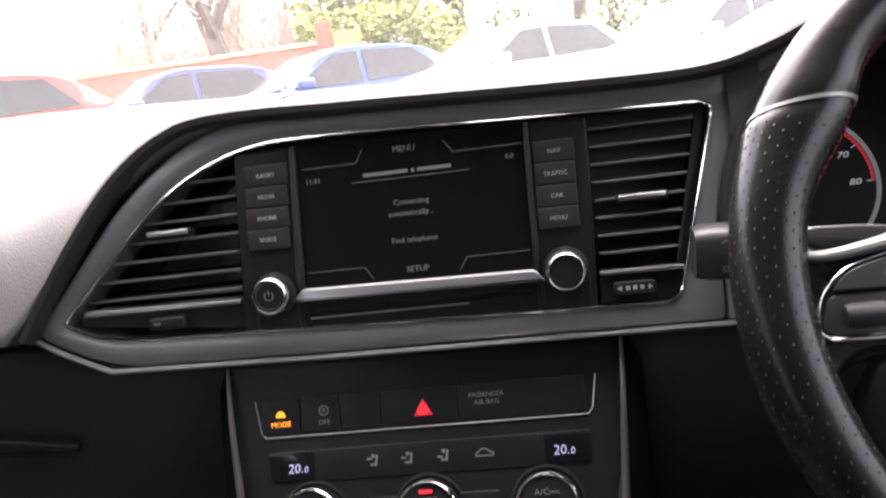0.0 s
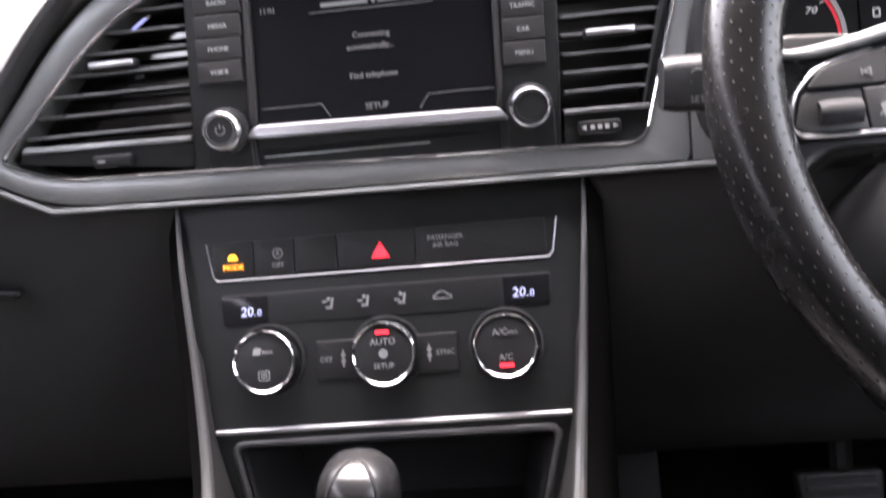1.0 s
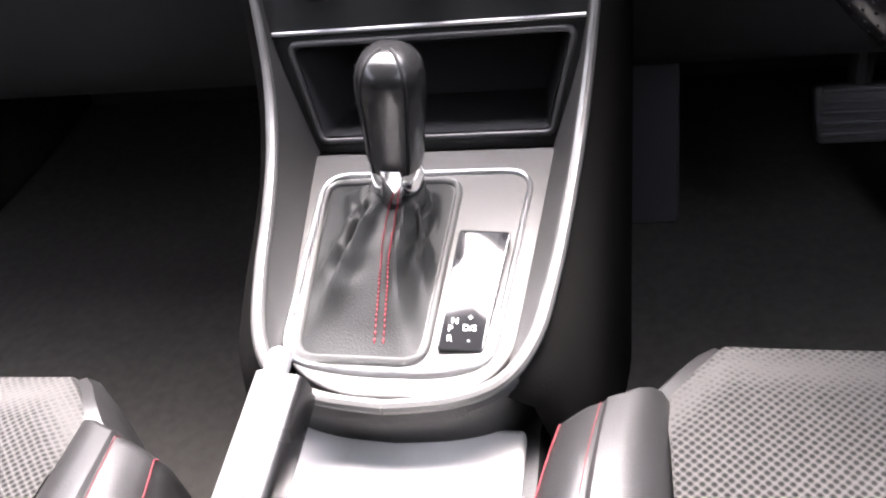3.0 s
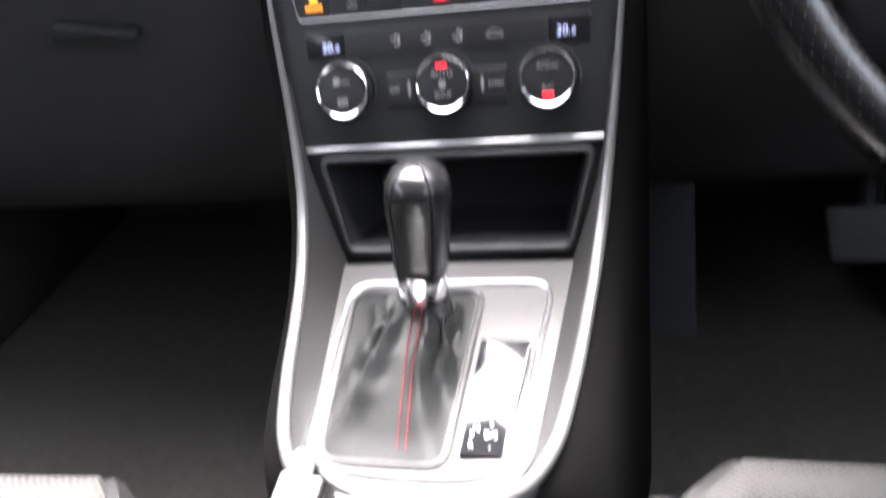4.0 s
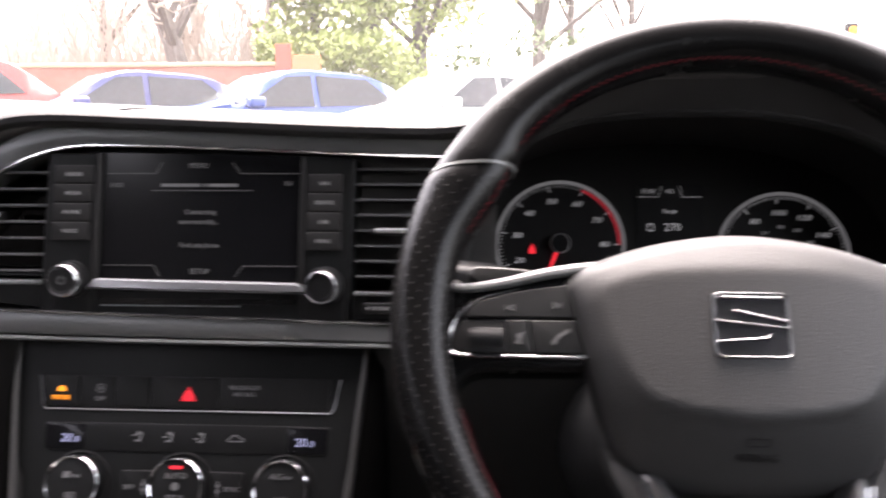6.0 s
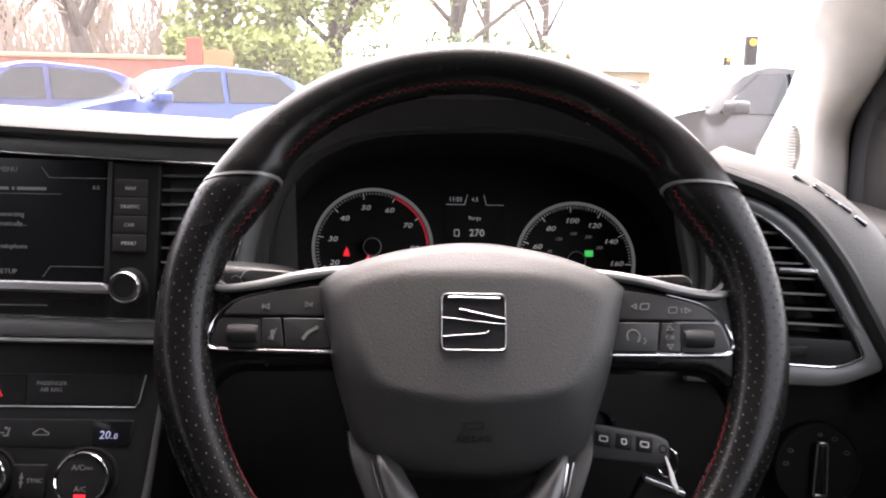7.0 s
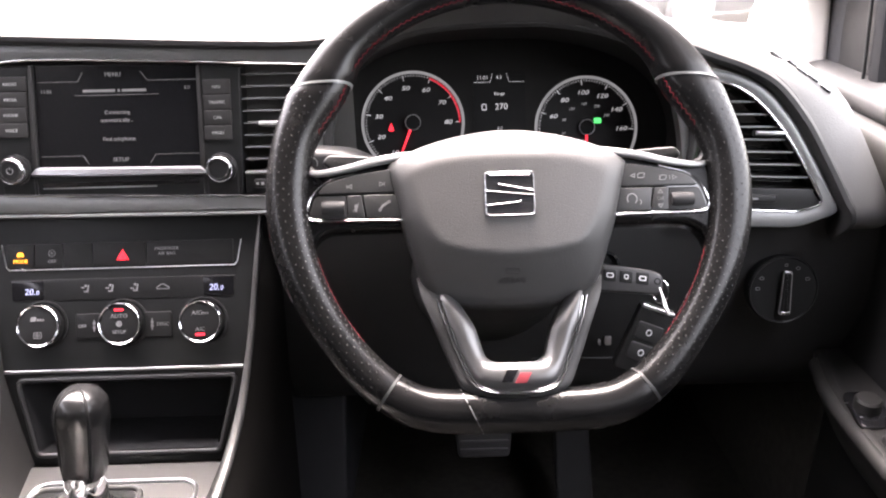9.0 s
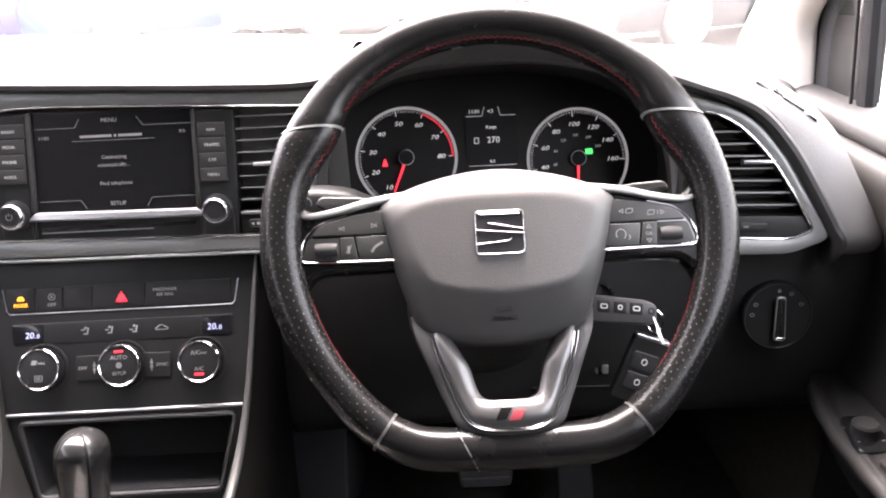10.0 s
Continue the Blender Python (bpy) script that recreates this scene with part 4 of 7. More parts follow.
bmb = skin([[boot_point(2 * math.pi * q / 110, t / 30) for q in range(110)] for t in range(31)])
bmb.transform(E)
part("gaiter", bmb, BOOT, lever, "creased black leather gaiter")
part("gaiter_frame", band(ccw(bo), half_round(0.0055, 0.0040, 0.0), E), RAILTRIM, lever, "satin grey gaiter frame")


def gpt(t, dx):
    """A point on the rear of the gaiter, dx beside its middle seam."""
    a = 1.5 * math.pi
    for _ in range(3):
        p = boot_point(a, t)
        a += (-0.0112 + dx - p.x) / max(0.02, (p - Vector((-0.02, -0.09, 0))).length)
    return E @ (boot_point(a, t) + Vector((0, -0.0004, 0.0006)))


for dx in (-0.0030, 0.0030):
    st = []
    for q in range(1, 46):
        a, b = gpt(q / 46, dx), gpt((q + 0.62) / 46, dx)
        st.append(tube([a, (a + b) / 2 + Vector((0, -0.0006, 0.0006)), b], 0.00048, 5))
    part("stitching", joined(*st), RED, lever, "red stitching", kind="stuff")
LK = Matrix.Translation((-0.0117, 0.4375, 0.690)) @ Matrix.Rotation(radians(6.0), 4, "Y") @ Matrix.Rotation(radians(-3), 4, "X") @ Matrix.Scale(0.91, 4)
part("collar", lathe([(0.0180, -0.003), (0.0198, 0.001), (0.0202, 0.013), (0.0188, 0.022)], 36, LK), CHROME, lever, "chrome collar")
part("release_plate", prism(rect(-0.0078, -0.004, 0.0078, 0.026, 0.002), 0.0175, 0.0248, 0.001, LK @ Matrix.Rotation(radians(90), 4, "X")), CHROME, lever, "chrome plate")
kp = [(0.0192, 0.019), (0.0212, 0.029), (0.0222, 0.045), (0.0232, 0.062), (0.0244, 0.078), (0.0246, 0.087), (0.0228, 0.099), (0.0172, 0.108), (0.0095, 0.1125), (0.002, 0.1135)]


def knob_ring(r, h, k=40, grow=0.0):
    return [((r + grow) * math.copysign(abs(math.cos(a)) ** 0.85, math.cos(a)), (r + grow) * 1.15 * math.copysign(abs(math.sin(a)) ** 0.85, math.sin(a)) - 0.006 * (h / 0.12) ** 2, h) for a in [2 * math.pi * q / k for q in range(k)]]


kp2 = smooth_loop([(r, h, 0) for r, h in kp], 4, closed=False)
bmk = skin([knob_ring(r, h) for r, h, _ in kp2])
bmk.transform(LK)
grip = part("grip", bmk, KNOB, lever, "black leather grip")


def knob_at(r, h, a, grow):
    """A point on the grip at a bearing in degrees."""
    c, d = math.cos(radians(a)), math.sin(radians(a))
    return LK @ Vector(((r + grow) * math.copysign(abs(c) ** 0.85, c), (r + grow) * 1.15 * math.copysign(abs(d) ** 0.85, d) - 0.006 * (h / 0.12) ** 2, h))


part("grip_insert", skin([[knob_at(r, h, a, 0.0011 if 236 < a < 304 else 0.0) for a in range(236, 305, 4)] for r, h, _ in kp2[3:-4]], closed_ring=False), KNOB, lever, "polished black insert")
for a in (235, 305):
    part("grip_seam", tube([knob_at(r, h, a, 0.0002) for r, h, _ in kp2[1:-2]], 0.0012, 6), BLADE, lever, "sewn seam")
EP = E @ Matrix.Translation((0.045, -0.14, 0.007)) @ Matrix.Rotation(radians(7.5), 4, "X") @ Matrix.Rotation(radians(5.3), 4, "Y") @ Matrix.Translation((-0.045, 0.14, 0))
plate = prism(rounded([(0.026, -0.186), (0.055, -0.186), (0.067, -0.095), (0.032, -0.095)], 0.003), -0.014, 0.0016, 0.0008, EP)
shift = thing("gear_indicator", (0.045, 0.37, 0.65), "glossy black gear position plate with white letters", "indicator")
part("plate", plate, PIANO, shift)
for w, x, y in (("P", 0.0335, -0.1715), ("R", 0.0335, -0.1785), ("N", 0.036, -0.166), ("D/S", 0.0455, -0.1705), ("+", 0.0455, -0.163), ("-", 0.0455, -0.179)):
    part("print", lettering(w, 0.0042, at(EP, x, y, 0.0018)), LIT_WHITE, shift)

# ---- handbrake ----
brake = thing("handbrake", (-0.08, 0.15, 0.60), "black handbrake lever with bright silver top, lowered beside the tray", "handbrake")
hp = [(-0.060, -0.10, 0.612), (-0.058, 0.1, 0.632), (-0.056, 0.22, 0.646), (-0.055, 0.282, 0.653)]
hp = smooth_loop(hp, 5, closed=False)
part("lever_body", tube(hp, 0.0145, 16, squash=1.1, power=4), LEATHER, brake)
part("lever_top", tube([(x - 0.008, y, z + 0.009) for x, y, z in hp], 0.0092, 16, squash=1.0, power=4), SILVER, brake, "bright silver cover")
part("release_button", tube([(-0.062, 0.280, 0.662), (-0.063, 0.300, 0.664)], 0.0075, 12), SILVER, brake)

# ---- steering wheel ----
C = basis((0.367, 0.4156, 0.9494), (0, 0.469, 0.883)) @ Matrix.Scale(1.012, 4)
wheel = thing("steering_wheel", (0.367, 0.46, 0.93), "black leather flat-bottomed steering wheel with red stitching", "steering wheel")
CX, CY, RW = 0.0014, 0.0157, 0.1722


def swell(a):
    """How much the thumb rests bulge inwards above the side spokes, 0 to 1."""
    deg = math.degrees(a) % 360
    return math.exp(-((min(abs(deg - 29), abs(deg - 151))) / 10.5) ** 2)


def rim_point(a, grow=0.0):
    """Centre line of the rim; a in radians from the right, flattened below."""
    deg = math.degrees(a) % 360
    r = RW - 0.0036 * swell(a) + 0.0082 * math.exp(-(min(abs(deg - 241), abs(deg - 299)) / 17) ** 2)
    s = -math.sin(a)
    if s > 0.6:
        flat = 0.1683 / s
        r = -0.0022 * math.log(math.exp(-r / 0.0022) + math.exp(-flat / 0.0022))
    return Vector((CX + (r + grow) * math.cos(a), CY + (r + grow) * math.sin(a), 0))


def rim_ring(a, wide, deep, k=18, pw=2.2, skew=0.0):
    """Cross-section of the rim; skew turns its outer side onwards, for slanting joints."""
    p, q = rim_point(a), rim_point(a + 0.01)
    t = (q - p).normalized()
    s = Vector((t.y, -t.x, 0))
    out = []
    for j in range(k):
        b = 2 * math.pi * j / k
        c, d = math.cos(b), math.sin(b)
        side = wide * math.copysign(abs(c) ** (2 / pw), c)
        out.append(p + s * side + t * (skew * side) + Vector((0, 0, deep * math.copysign(abs(d) ** (2 / pw), d))))
    return out


def rim_skew(a):
    """The joints at the upper spokes lie level; the skew dies away from them."""
    deg = math.degrees(a) % 360
    return 0.62 * (math.exp(-(((deg - 149.3 + 180) % 360 - 180) / 7) ** 2) - math.exp(-(((deg - 30.7 + 180) % 360 - 180) / 7) ** 2))


def rim_size(a):
    """The rim's half width and half depth; the thumb rests and the flat foot are stouter."""
    deg = math.degrees(a) % 360
    low = math.exp(-((deg - 270) / 24) ** 2)
    slim = math.exp(-(min(abs(deg - 219), abs(deg - 321)) / 17) ** 2)
    return 0.0164 + 0.0044 * swell(a) + 0.0004 * low - 0.0022 * slim, 0.0168 + 0.0012 * swell(a) - 0.0012 * slim


def rim_part(a0, a1, name, label="", n=40):
    rings = []
    for i in range(n + 1):
        a = radians(a0 + (a1 - a0) * i / n)
        w, d = rim_size(a)
        e = min(i, n - i)
        shrink = 1 - 0.035 * max(0, 1.5 - e) / 1.5
        rings.append(rim_ring(a, w * shrink, d * shrink, 30, skew=rim_skew(a)))
    bm = skin(rings)
    bm.transform(C)
    return part(name, bm, LEATHER, wheel, label)


rim_part(31.0, 149.0, "rim_top", "smooth black leather", 80)
grip_r = rim_part(-57.3, 30.4, "rim_grip", "perforated black leather", 66)
grip_l = rim_part(149.6, 237.3, "rim_grip", "perforated black leather", 66)
rim_part(237.8, 302.2, "rim_bottom", "smooth black leather", 54)
PAD_EDGE = mat("dark seam trim", (0.022, 0.022, 0.022), 0.5, metal=0.0, vary=0.1)
for a in (30.7, 149.3, 237.55, 302.45):
    w, d = rim_size(radians(a))
    bm = skin([rim_ring(radians(a - 0.35), w * 1.012, d * 1.012, skew=rim_skew(radians(a))), rim_ring(radians(a + 0.35), w * 1.012, d * 1.012, skew=rim_skew(radians(a)))])
    bm.transform(C)
    part("rim_seam", bm, SATIN if a < 180 else PAD_EDGE, wheel)
w, d = rim_size(radians(258.2))
bm = skin([rim_ring(radians(258.2 + q), w * 1.01, d * 1.01, skew=0.5) for q in (-0.16, 0.16)])
bm.transform(C)
part("rim_seam", bm, mat("pale seam", (0.09, 0.09, 0.09), 0.5, vary=0.1), wheel, "pale slanting seam")
# perforations: flat discs in staggered rows, painted half hole shade, half lit wall
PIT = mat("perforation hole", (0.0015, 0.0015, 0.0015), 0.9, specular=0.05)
PIT_LIT = mat("painted lit hole wall", (0.026, 0.0255, 0.025), 0.7)
for owner, a0, a1 in ((grip_r, -54, 27.5), (grip_l, 152.5, 234)):
    pits = bmesh.new()
    rowi = 0
    a = a0
    while a < a1:
        w, d = rim_size(radians(a))
        ring = rim_ring(radians(a), w * 1.002, d * 1.002, 28, skew=rim_skew(radians(a)))
        cen = rim_point(radians(a))
        for j in range(rowi % 2, 28, 2):
            v = ring[j]
            nrm = (v - cen).normalized()
            if nrm.z < -0.3:
                continue
            t = Vector((-math.sin(radians(a)), math.cos(radians(a)), 0))
            s = nrm.cross(t)
            rim6 = [pits.verts.new(C @ (v + nrm * 0.0001 + t * (0.00070 * math.cos(q * math.pi / 3)) + s * (0.00070 * math.sin(q * math.pi / 3)))) for q in range(6)]
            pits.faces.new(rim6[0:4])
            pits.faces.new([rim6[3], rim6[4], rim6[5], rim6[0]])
        rowi += 1
        a += 1.4
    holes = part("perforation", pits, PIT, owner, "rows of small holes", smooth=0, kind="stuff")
    holes.data.materials.append(PIT_LIT)
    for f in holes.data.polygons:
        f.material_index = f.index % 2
# red stitching along the inner side
THREAD = mat("dark red thread", (0.15, 0.011, 0.018), 0.75, vary=0.2, specular=0.1)
for a0, a1 in ((18, 162), (198, 225), (315, 342)):
    st = []
    a, flip = a0, 1
    while a < a1:
        pts = []
        for q in range(3):
            aa = radians(a + 0.5 * q)
            w, d = rim_size(aa)
            k = (0.46 if a0 == 18 else 0.14) + 0.07 * flip * (q - 1)
            pts.append(C @ (rim_point(aa, -w * (0.99 - 0.32 * k * k)) + Vector((0, 0, d * k + (0.0003 if q == 1 else 0)))))
        st.append(tube(pts, 0.00034, 5))
        a, flip = a + 1.0, -flip
    part("stitching", joined(*st), THREAD, wheel, "red cross stitching", kind="stuff")

# hub
half_pad = [(-0.045, 0.0585), (-0.080, 0.0470), (-0.0955, 0.0360), (-0.0925, 0.0260), (-0.0892, 0.0140), (-0.0815, -0.0160), (-0.0740, -0.0400), (-0.066, -0.060), (-0.052, -0.071)]
pad = smooth_loop([(0, 0.0645)] + half_pad + [(0, -0.076)] + [(-x, y) for x, y in half_pad[::-1]], 5)
padc = ccw(pad)
half_shield = [(-0.040, 0.0362), (-0.063, 0.0318), (-0.0735, 0.0265), (-0.0715, 0.0150), (-0.0650, -0.0050), (-0.0590, -0.0190), (-0.0490, -0.0295), (-0.0240, -0.0350)]
shield = ccw(smooth_loop([(0, 0.0372)] + half_shield + [(0, -0.0368)] + [(-x, y) for x, y in half_shield[::-1]], 4))


def gap_to(loop, x, y):
    """Distance from a point to a closed outline."""
    p, best = Vector((x, y)), 1.0
    for a, b in zip(loop, loop[1:] + loop[:1]):
        a, b = Vector(a), Vector(b)
        k = max(0.0, min(1.0, (p - a).dot(b - a) / max(1e-12, (b - a).length_squared)))
        best = min(best, (p - a - (b - a) * k).length)
    return best


def within(loop, x, y):
    inside = False
    for (xa, ya), (xb, yb) in zip(loop, loop[1:] + loop[:1]):
        if (ya > y) != (yb > y) and x < xa + (xb - xa) * (y - ya) / (yb - ya):
            inside = not inside
    return inside


def pad_face(x, y):
    """Height of the airbag cover: a flat shield whose margins fall back all round."""
    h = 0.020 - 0.7 * x * x
    if not within(shield, x, y):
        d = gap_to(shield, x, y)
        low = max(0.0, min(1.0, (-y - 0.005) / 0.03))
        h -= (0.42 + 0.20 * low) * (math.sqrt(d * d + 0.0035 ** 2) - 0.0035) + 0.002 * low * min(1.0, d / 0.003)
    return h


def pad_half(y):
    """Half-width of the cover at a height."""
    best = 0.0
    for (xa, ya), (xb, yb) in zip(padc, padc[1:] + padc[:1]):
        if (ya - y) * (yb - y) <= 0 and abs(yb - ya) > 1e-9:
            best = max(best, abs(xa + (xb - xa) * (y - ya) / (yb - ya)))
    return best


def pad_drop(x, y):
    """How far the bevelled margin falls away near the outline."""
    d = gap_to(padc, x, y)
    steps = ((0.0, 0.014), (0.0006, 0.0070), (0.003, 0.0022), (0.007, 0.0003), (0.009, 0.0), (1.0, 0.0))
    for (da, ha), (db, hb) in zip(steps, steps[1:]):
        if d <= db:
            return ha + (hb - ha) * (d - da) / (db - da)
    return 0.0


top_y, low_y = max(p[1] for p in padc) - 0.0002, min(p[1] for p in padc) + 0.0002
heights = sorted([low_y + (top_y - low_y) * (0.5 - 0.5 * math.cos(math.pi * q / 60)) for q in range(61)])
rows = []
for y in heights:
    w = pad_half(y)
    rows.append([(w * u, y, pad_face(w * u, y) - pad_drop(w * u, y)) for u in [math.sin(math.pi / 2 * (-1 + 2 * q / 52)) for q in range(53)]])
bm = skin(rows, closed_ring=False)
bm.transform(C)
PAD = mat("airbag cover plastic", (0.032, 0.0315, 0.0312), 0.5, grain=0.22, grain_scale=1100, cells=True, vary=0.1)
hub = part("airbag_cover", bm, PAD, wheel, "dark grey grained airbag cover")
# emblem: a plain chrome shape in two bands
LG = at(C, 0.0, 0.0098, 0.0202)
EMBLEM = mat("dull chrome", (0.34, 0.34, 0.35), 0.25, metal=1, vary=0.1)
SMOKED = mat("smoked mirror", (0.10, 0.10, 0.105), 0.2, metal=0.85, vary=0.1)
em = part("emblem", band(rect(-0.0188, -0.0168, 0.0180, 0.0163, 0.004), half_round(0.0010, 0.0013), LG), EMBLEM, hub, "plain chrome emblem with slanting bars")
part("emblem_base", prism(rect(-0.0196, -0.0176, 0.0188, 0.0171, 0.0045), -0.004, 0.0002, 0, LG), SMOKED, em, "dark mirror ground")
for bar, wide in (([(-0.0088, 0.0072), (0.0174, 0.0016)], 0.0012), ([(-0.0183, 0.0022), (0.0178, -0.0018)], 0.0010), ([(-0.0150, 0.0142), (0.0150, 0.0138)], 0.0018), ([(-0.0180, -0.0090), (0.0066, -0.0070), (0.0083, -0.0052)], 0.0010)):
    part("emblem_bar", band(bar, half_round(wide, 0.0013), LG, closed=False), EMBLEM, em)
FOLD = at(C, 0, -0.0555, pad_face(0, -0.0555) + 0.0005) @ Matrix.Rotation(math.atan(0.62), 4, "X")
part("print", joined(lettering("AIRBAG", 0.0042, FOLD), band(rect(-0.005, 0.0065, 0.005, 0.0105, 0.001), [(-0.0003, 0), (0.0003, 0), (0.0003, 0.0004), (-0.0003, 0.0004)], FOLD)), HARD, hub)
# side spokes with keys
POD = mat("dark grey key plastic", (0.015, 0.0152, 0.0156), 0.42, specular=0.3, grain=0.08)
for sg in (-1, 1):
    sp = rounded([(sg * 0.072, 0.0505), (sg * 0.095, 0.0455), (sg * 0.134, 0.0370), (sg * 0.1520, 0.0365), (sg * 0.1575, 0.058), (sg * 0.168, 0.062), (sg * 0.168, -0.045), (sg * 0.1575, -0.040), (sg * 0.147, -0.0135), (sg * 0.07, -0.0125)], [0, 0.01, 0.012, 0.010, 0.004, 0, 0, 0.006, 0.035, 0], 7)
    spoke = part("spoke", prism(sp, -0.017, 0.0015, 0.006, C, seg=5), LEATHER, wheel, "black leather spoke")
    pod = rounded([(sg * 0.0795, 0.0375), (sg * 0.118, 0.0325), (sg * 0.1385, 0.0275), (sg * 0.1505, 0.0155), (sg * 0.1555, -0.0015), (sg * 0.149, -0.0045), (sg * 0.0795, -0.0058)], [0.001, 0.02, 0.014, 0.01, 0.004, 0.004, 0.001], 5)
    part("key_panel", prism(pod, -0.002, 0.0040, 0.0008, C), PIANO, spoke)
    low = smooth_loop([(sg * 0.0800, -0.0058), (sg * 0.110, -0.0054), (sg * 0.1440, -0.0050), (sg * 0.1525, -0.0038), (sg * 0.1553, 0.0012), (sg * 0.1538, 0.0090), (sg * 0.1492, 0.0176), (sg * 0.1385, 0.0262), (sg * 0.1180, 0.0318)], 5, closed=False)
    part("key_bezel", tube([C @ Vector((x, y, 0.0048)) for x, y in low], [0.0010 if q < 26 else 0.0005 for q in range(len(low))], 8), RINGS, spoke, "satin chrome line")
    # upper row, then two keys and a roller below it
    part("key", prism(rounded([(sg * 0.081, 0.0158), (sg * 0.1475, 0.0158), (sg * 0.1400, 0.0243), (sg * 0.1185, 0.0305), (sg * 0.081, 0.0355)], [0.001, 0.003, 0.012, 0.01, 0.001]), 0.003, 0.0058, 0.0006, C), POD, spoke)
    part("key", prism(rounded([(sg * 0.081, -0.0038), (sg * 0.109, -0.0036), (sg * 0.112, 0.0143), (sg * 0.081, 0.0143)], 0.001), 0.003, 0.0058, 0.0006, C), POD, spoke)
    part("key", prism(rounded([(sg * 0.1103, -0.0036), (sg * 0.1235, -0.0034), (sg * 0.1245, 0.0143), (sg * 0.1133, 0.0143)], 0.001), 0.003, 0.0056, 0.0006, C), POD, spoke)
    part("key_end", prism(rounded([(sg * 0.1240, -0.0034), (sg * 0.149, -0.0030), (sg * 0.1535, -0.0010), (sg * 0.1490, 0.0143), (sg * 0.1250, 0.0143)], [0.001, 0.002, 0.003, 0.004, 0.001]), 0.003, 0.0048, 0.0005, C), POD, spoke)
    part("roller", tube([C @ Vector((sg * (0.1262 + 0.0172 * q / 6), 0.0048, 0.0038)) for q in range(7)], [0.0052, 0.0057, 0.0058, 0.0058, 0.0058, 0.0057, 0.0052], 18), RUBBER, spoke, "ribbed black roller")
    KK = at(C, 0, 0, 0.0060)
    LN1 = [(-0.0003, 0), (0.0003, 0), (0.0003, 0.0003), (-0.0003, 0.0003)]
    if sg < 0:
        marks = [prism(rect(-0.1245, 0.0195, -0.1239, 0.0225), 0, 0.0003, 0, KK), band([(-0.1205, 0.0225), (-0.1235, 0.0210), (-0.1205, 0.0195)], LN1, KK), band([(-0.0960, 0.0225), (-0.0990, 0.0240), (-0.0990, 0.0210)], LN1, KK), prism(rect(-0.0956, 0.0210, -0.0950, 0.0240), 0, 0.0003, 0, KK),
                 band(smooth_loop([(-0.0990, 0.0020), (-0.0970, 0.0052), (-0.0935, 0.0075), (-0.0915, 0.0088)], 3, closed=False), [(-0.0009, 0), (0.0009, 0), (0.0009, 0.0003), (-0.0009, 0.0003)], KK, closed=False), lathe([(0.0013, 0), (0.0013, 0.0003)], 8, at(KK, -0.0990, 0.0022)), lathe([(0.0013, 0), (0.0013, 0.0003)], 8, at(KK, -0.0918, 0.0085)),
                 band([(-0.1195, 0.0015), (-0.1150, 0.0080)], LN1, at(KK, 0, 0, -0.0002), closed=False), lathe([(0.0016, 0), (0.0016, 0.0003)], 8, at(KK, -0.1172, 0.0056, -0.0002)), prism(rect(-0.1180, 0.0010, -0.1165, 0.0045), 0, 0.0003, 0, at(KK, 0, 0, -0.0002))]
    else:
        marks = [band([(0.0985, 0.0225), (0.0955, 0.0240), (0.0985, 0.0255)], LN1, KK), band(rounded([(0.1005, 0.0222), (0.1055, 0.0222), (0.1065, 0.0258), (0.1015, 0.0258)], 0.001), LN1, KK), band(rounded([(0.1175, 0.0202), (0.1225, 0.0202), (0.1235, 0.0238), (0.1185, 0.0238)], 0.001), LN1, KK), prism(rect(0.1255, 0.0203, 0.1261, 0.0235), 0, 0.0003, 0, KK), band([(0.1280, 0.0203), (0.1310, 0.0219), (0.1280, 0.0235)], LN1, KK),
                 band([(0.0955 + 0.0038 * math.cos(q), 0.0055 + 0.0042 * math.sin(q)) for q in [-0.9 + 4.6 * j / 12 for j in range(13)]], [(-0.0004, 0), (0.0004, 0), (0.0004, 0.0003), (-0.0004, 0.0003)], KK, closed=False), band([(0.1015, 0.0010), (0.1028, 0.0030), (0.1015, 0.0050)], LN1, KK, closed=False), lettering("OK", 0.0028, at(KK, 0.1178, 0.0052, -0.0002)), band([(0.1160, 0.0098), (0.1196, 0.0098), (0.1178, 0.0125)], LN1, at(KK, 0, 0, -0.0002)), band([(0.1155, 0.0010), (0.1191, 0.0010), (0.1173, -0.0018)], LN1, at(KK, 0, 0, -0.0002))]
    part("print", joined(*marks), mat("faded key print", (0.11, 0.11, 0.112), 0.6), spoke, "pale key symbols")
    strip = [(sg * u, v, w) for u, v, w in ((0.058, 0.0485, -0.0060), (0.074, 0.0462, -0.0012), (0.090, 0.0435, 0.0020), (0.106, 0.0402, 0.0034), (0.122, 0.0362, 0.0034), (0.138, 0.0335, 0.0026), (0.1485, 0.0328, 0.0018), (0.1545, 0.0340, 0.0006), (0.1572, 0.0362, -0.0020))]
    strip = smooth_loop(strip, 4, closed=False)
    part("spoke_trim", tube([C @ Vector(p) for p in strip], [0.0050 - 0.0026 * (q / (len(strip) - 1)) ** 2 for q in range(len(strip))], 12, squash=0.7), SATIN, spoke, "satin grey spoke edge")
    part("shift_paddle", prism(rounded([(sg * 0.088, 0.040), (sg * 0.130, 0.037), (sg * 0.148, 0.049), (sg * 0.143, 0.056), (sg * 0.115, 0.0545), (sg * 0.094, 0.051)], [0.004, 0.01, 0.005, 0.005, 0.012, 0.006]), -0.034, -0.029, 0.0018, C), BUTTON, wheel, "black shift paddle")
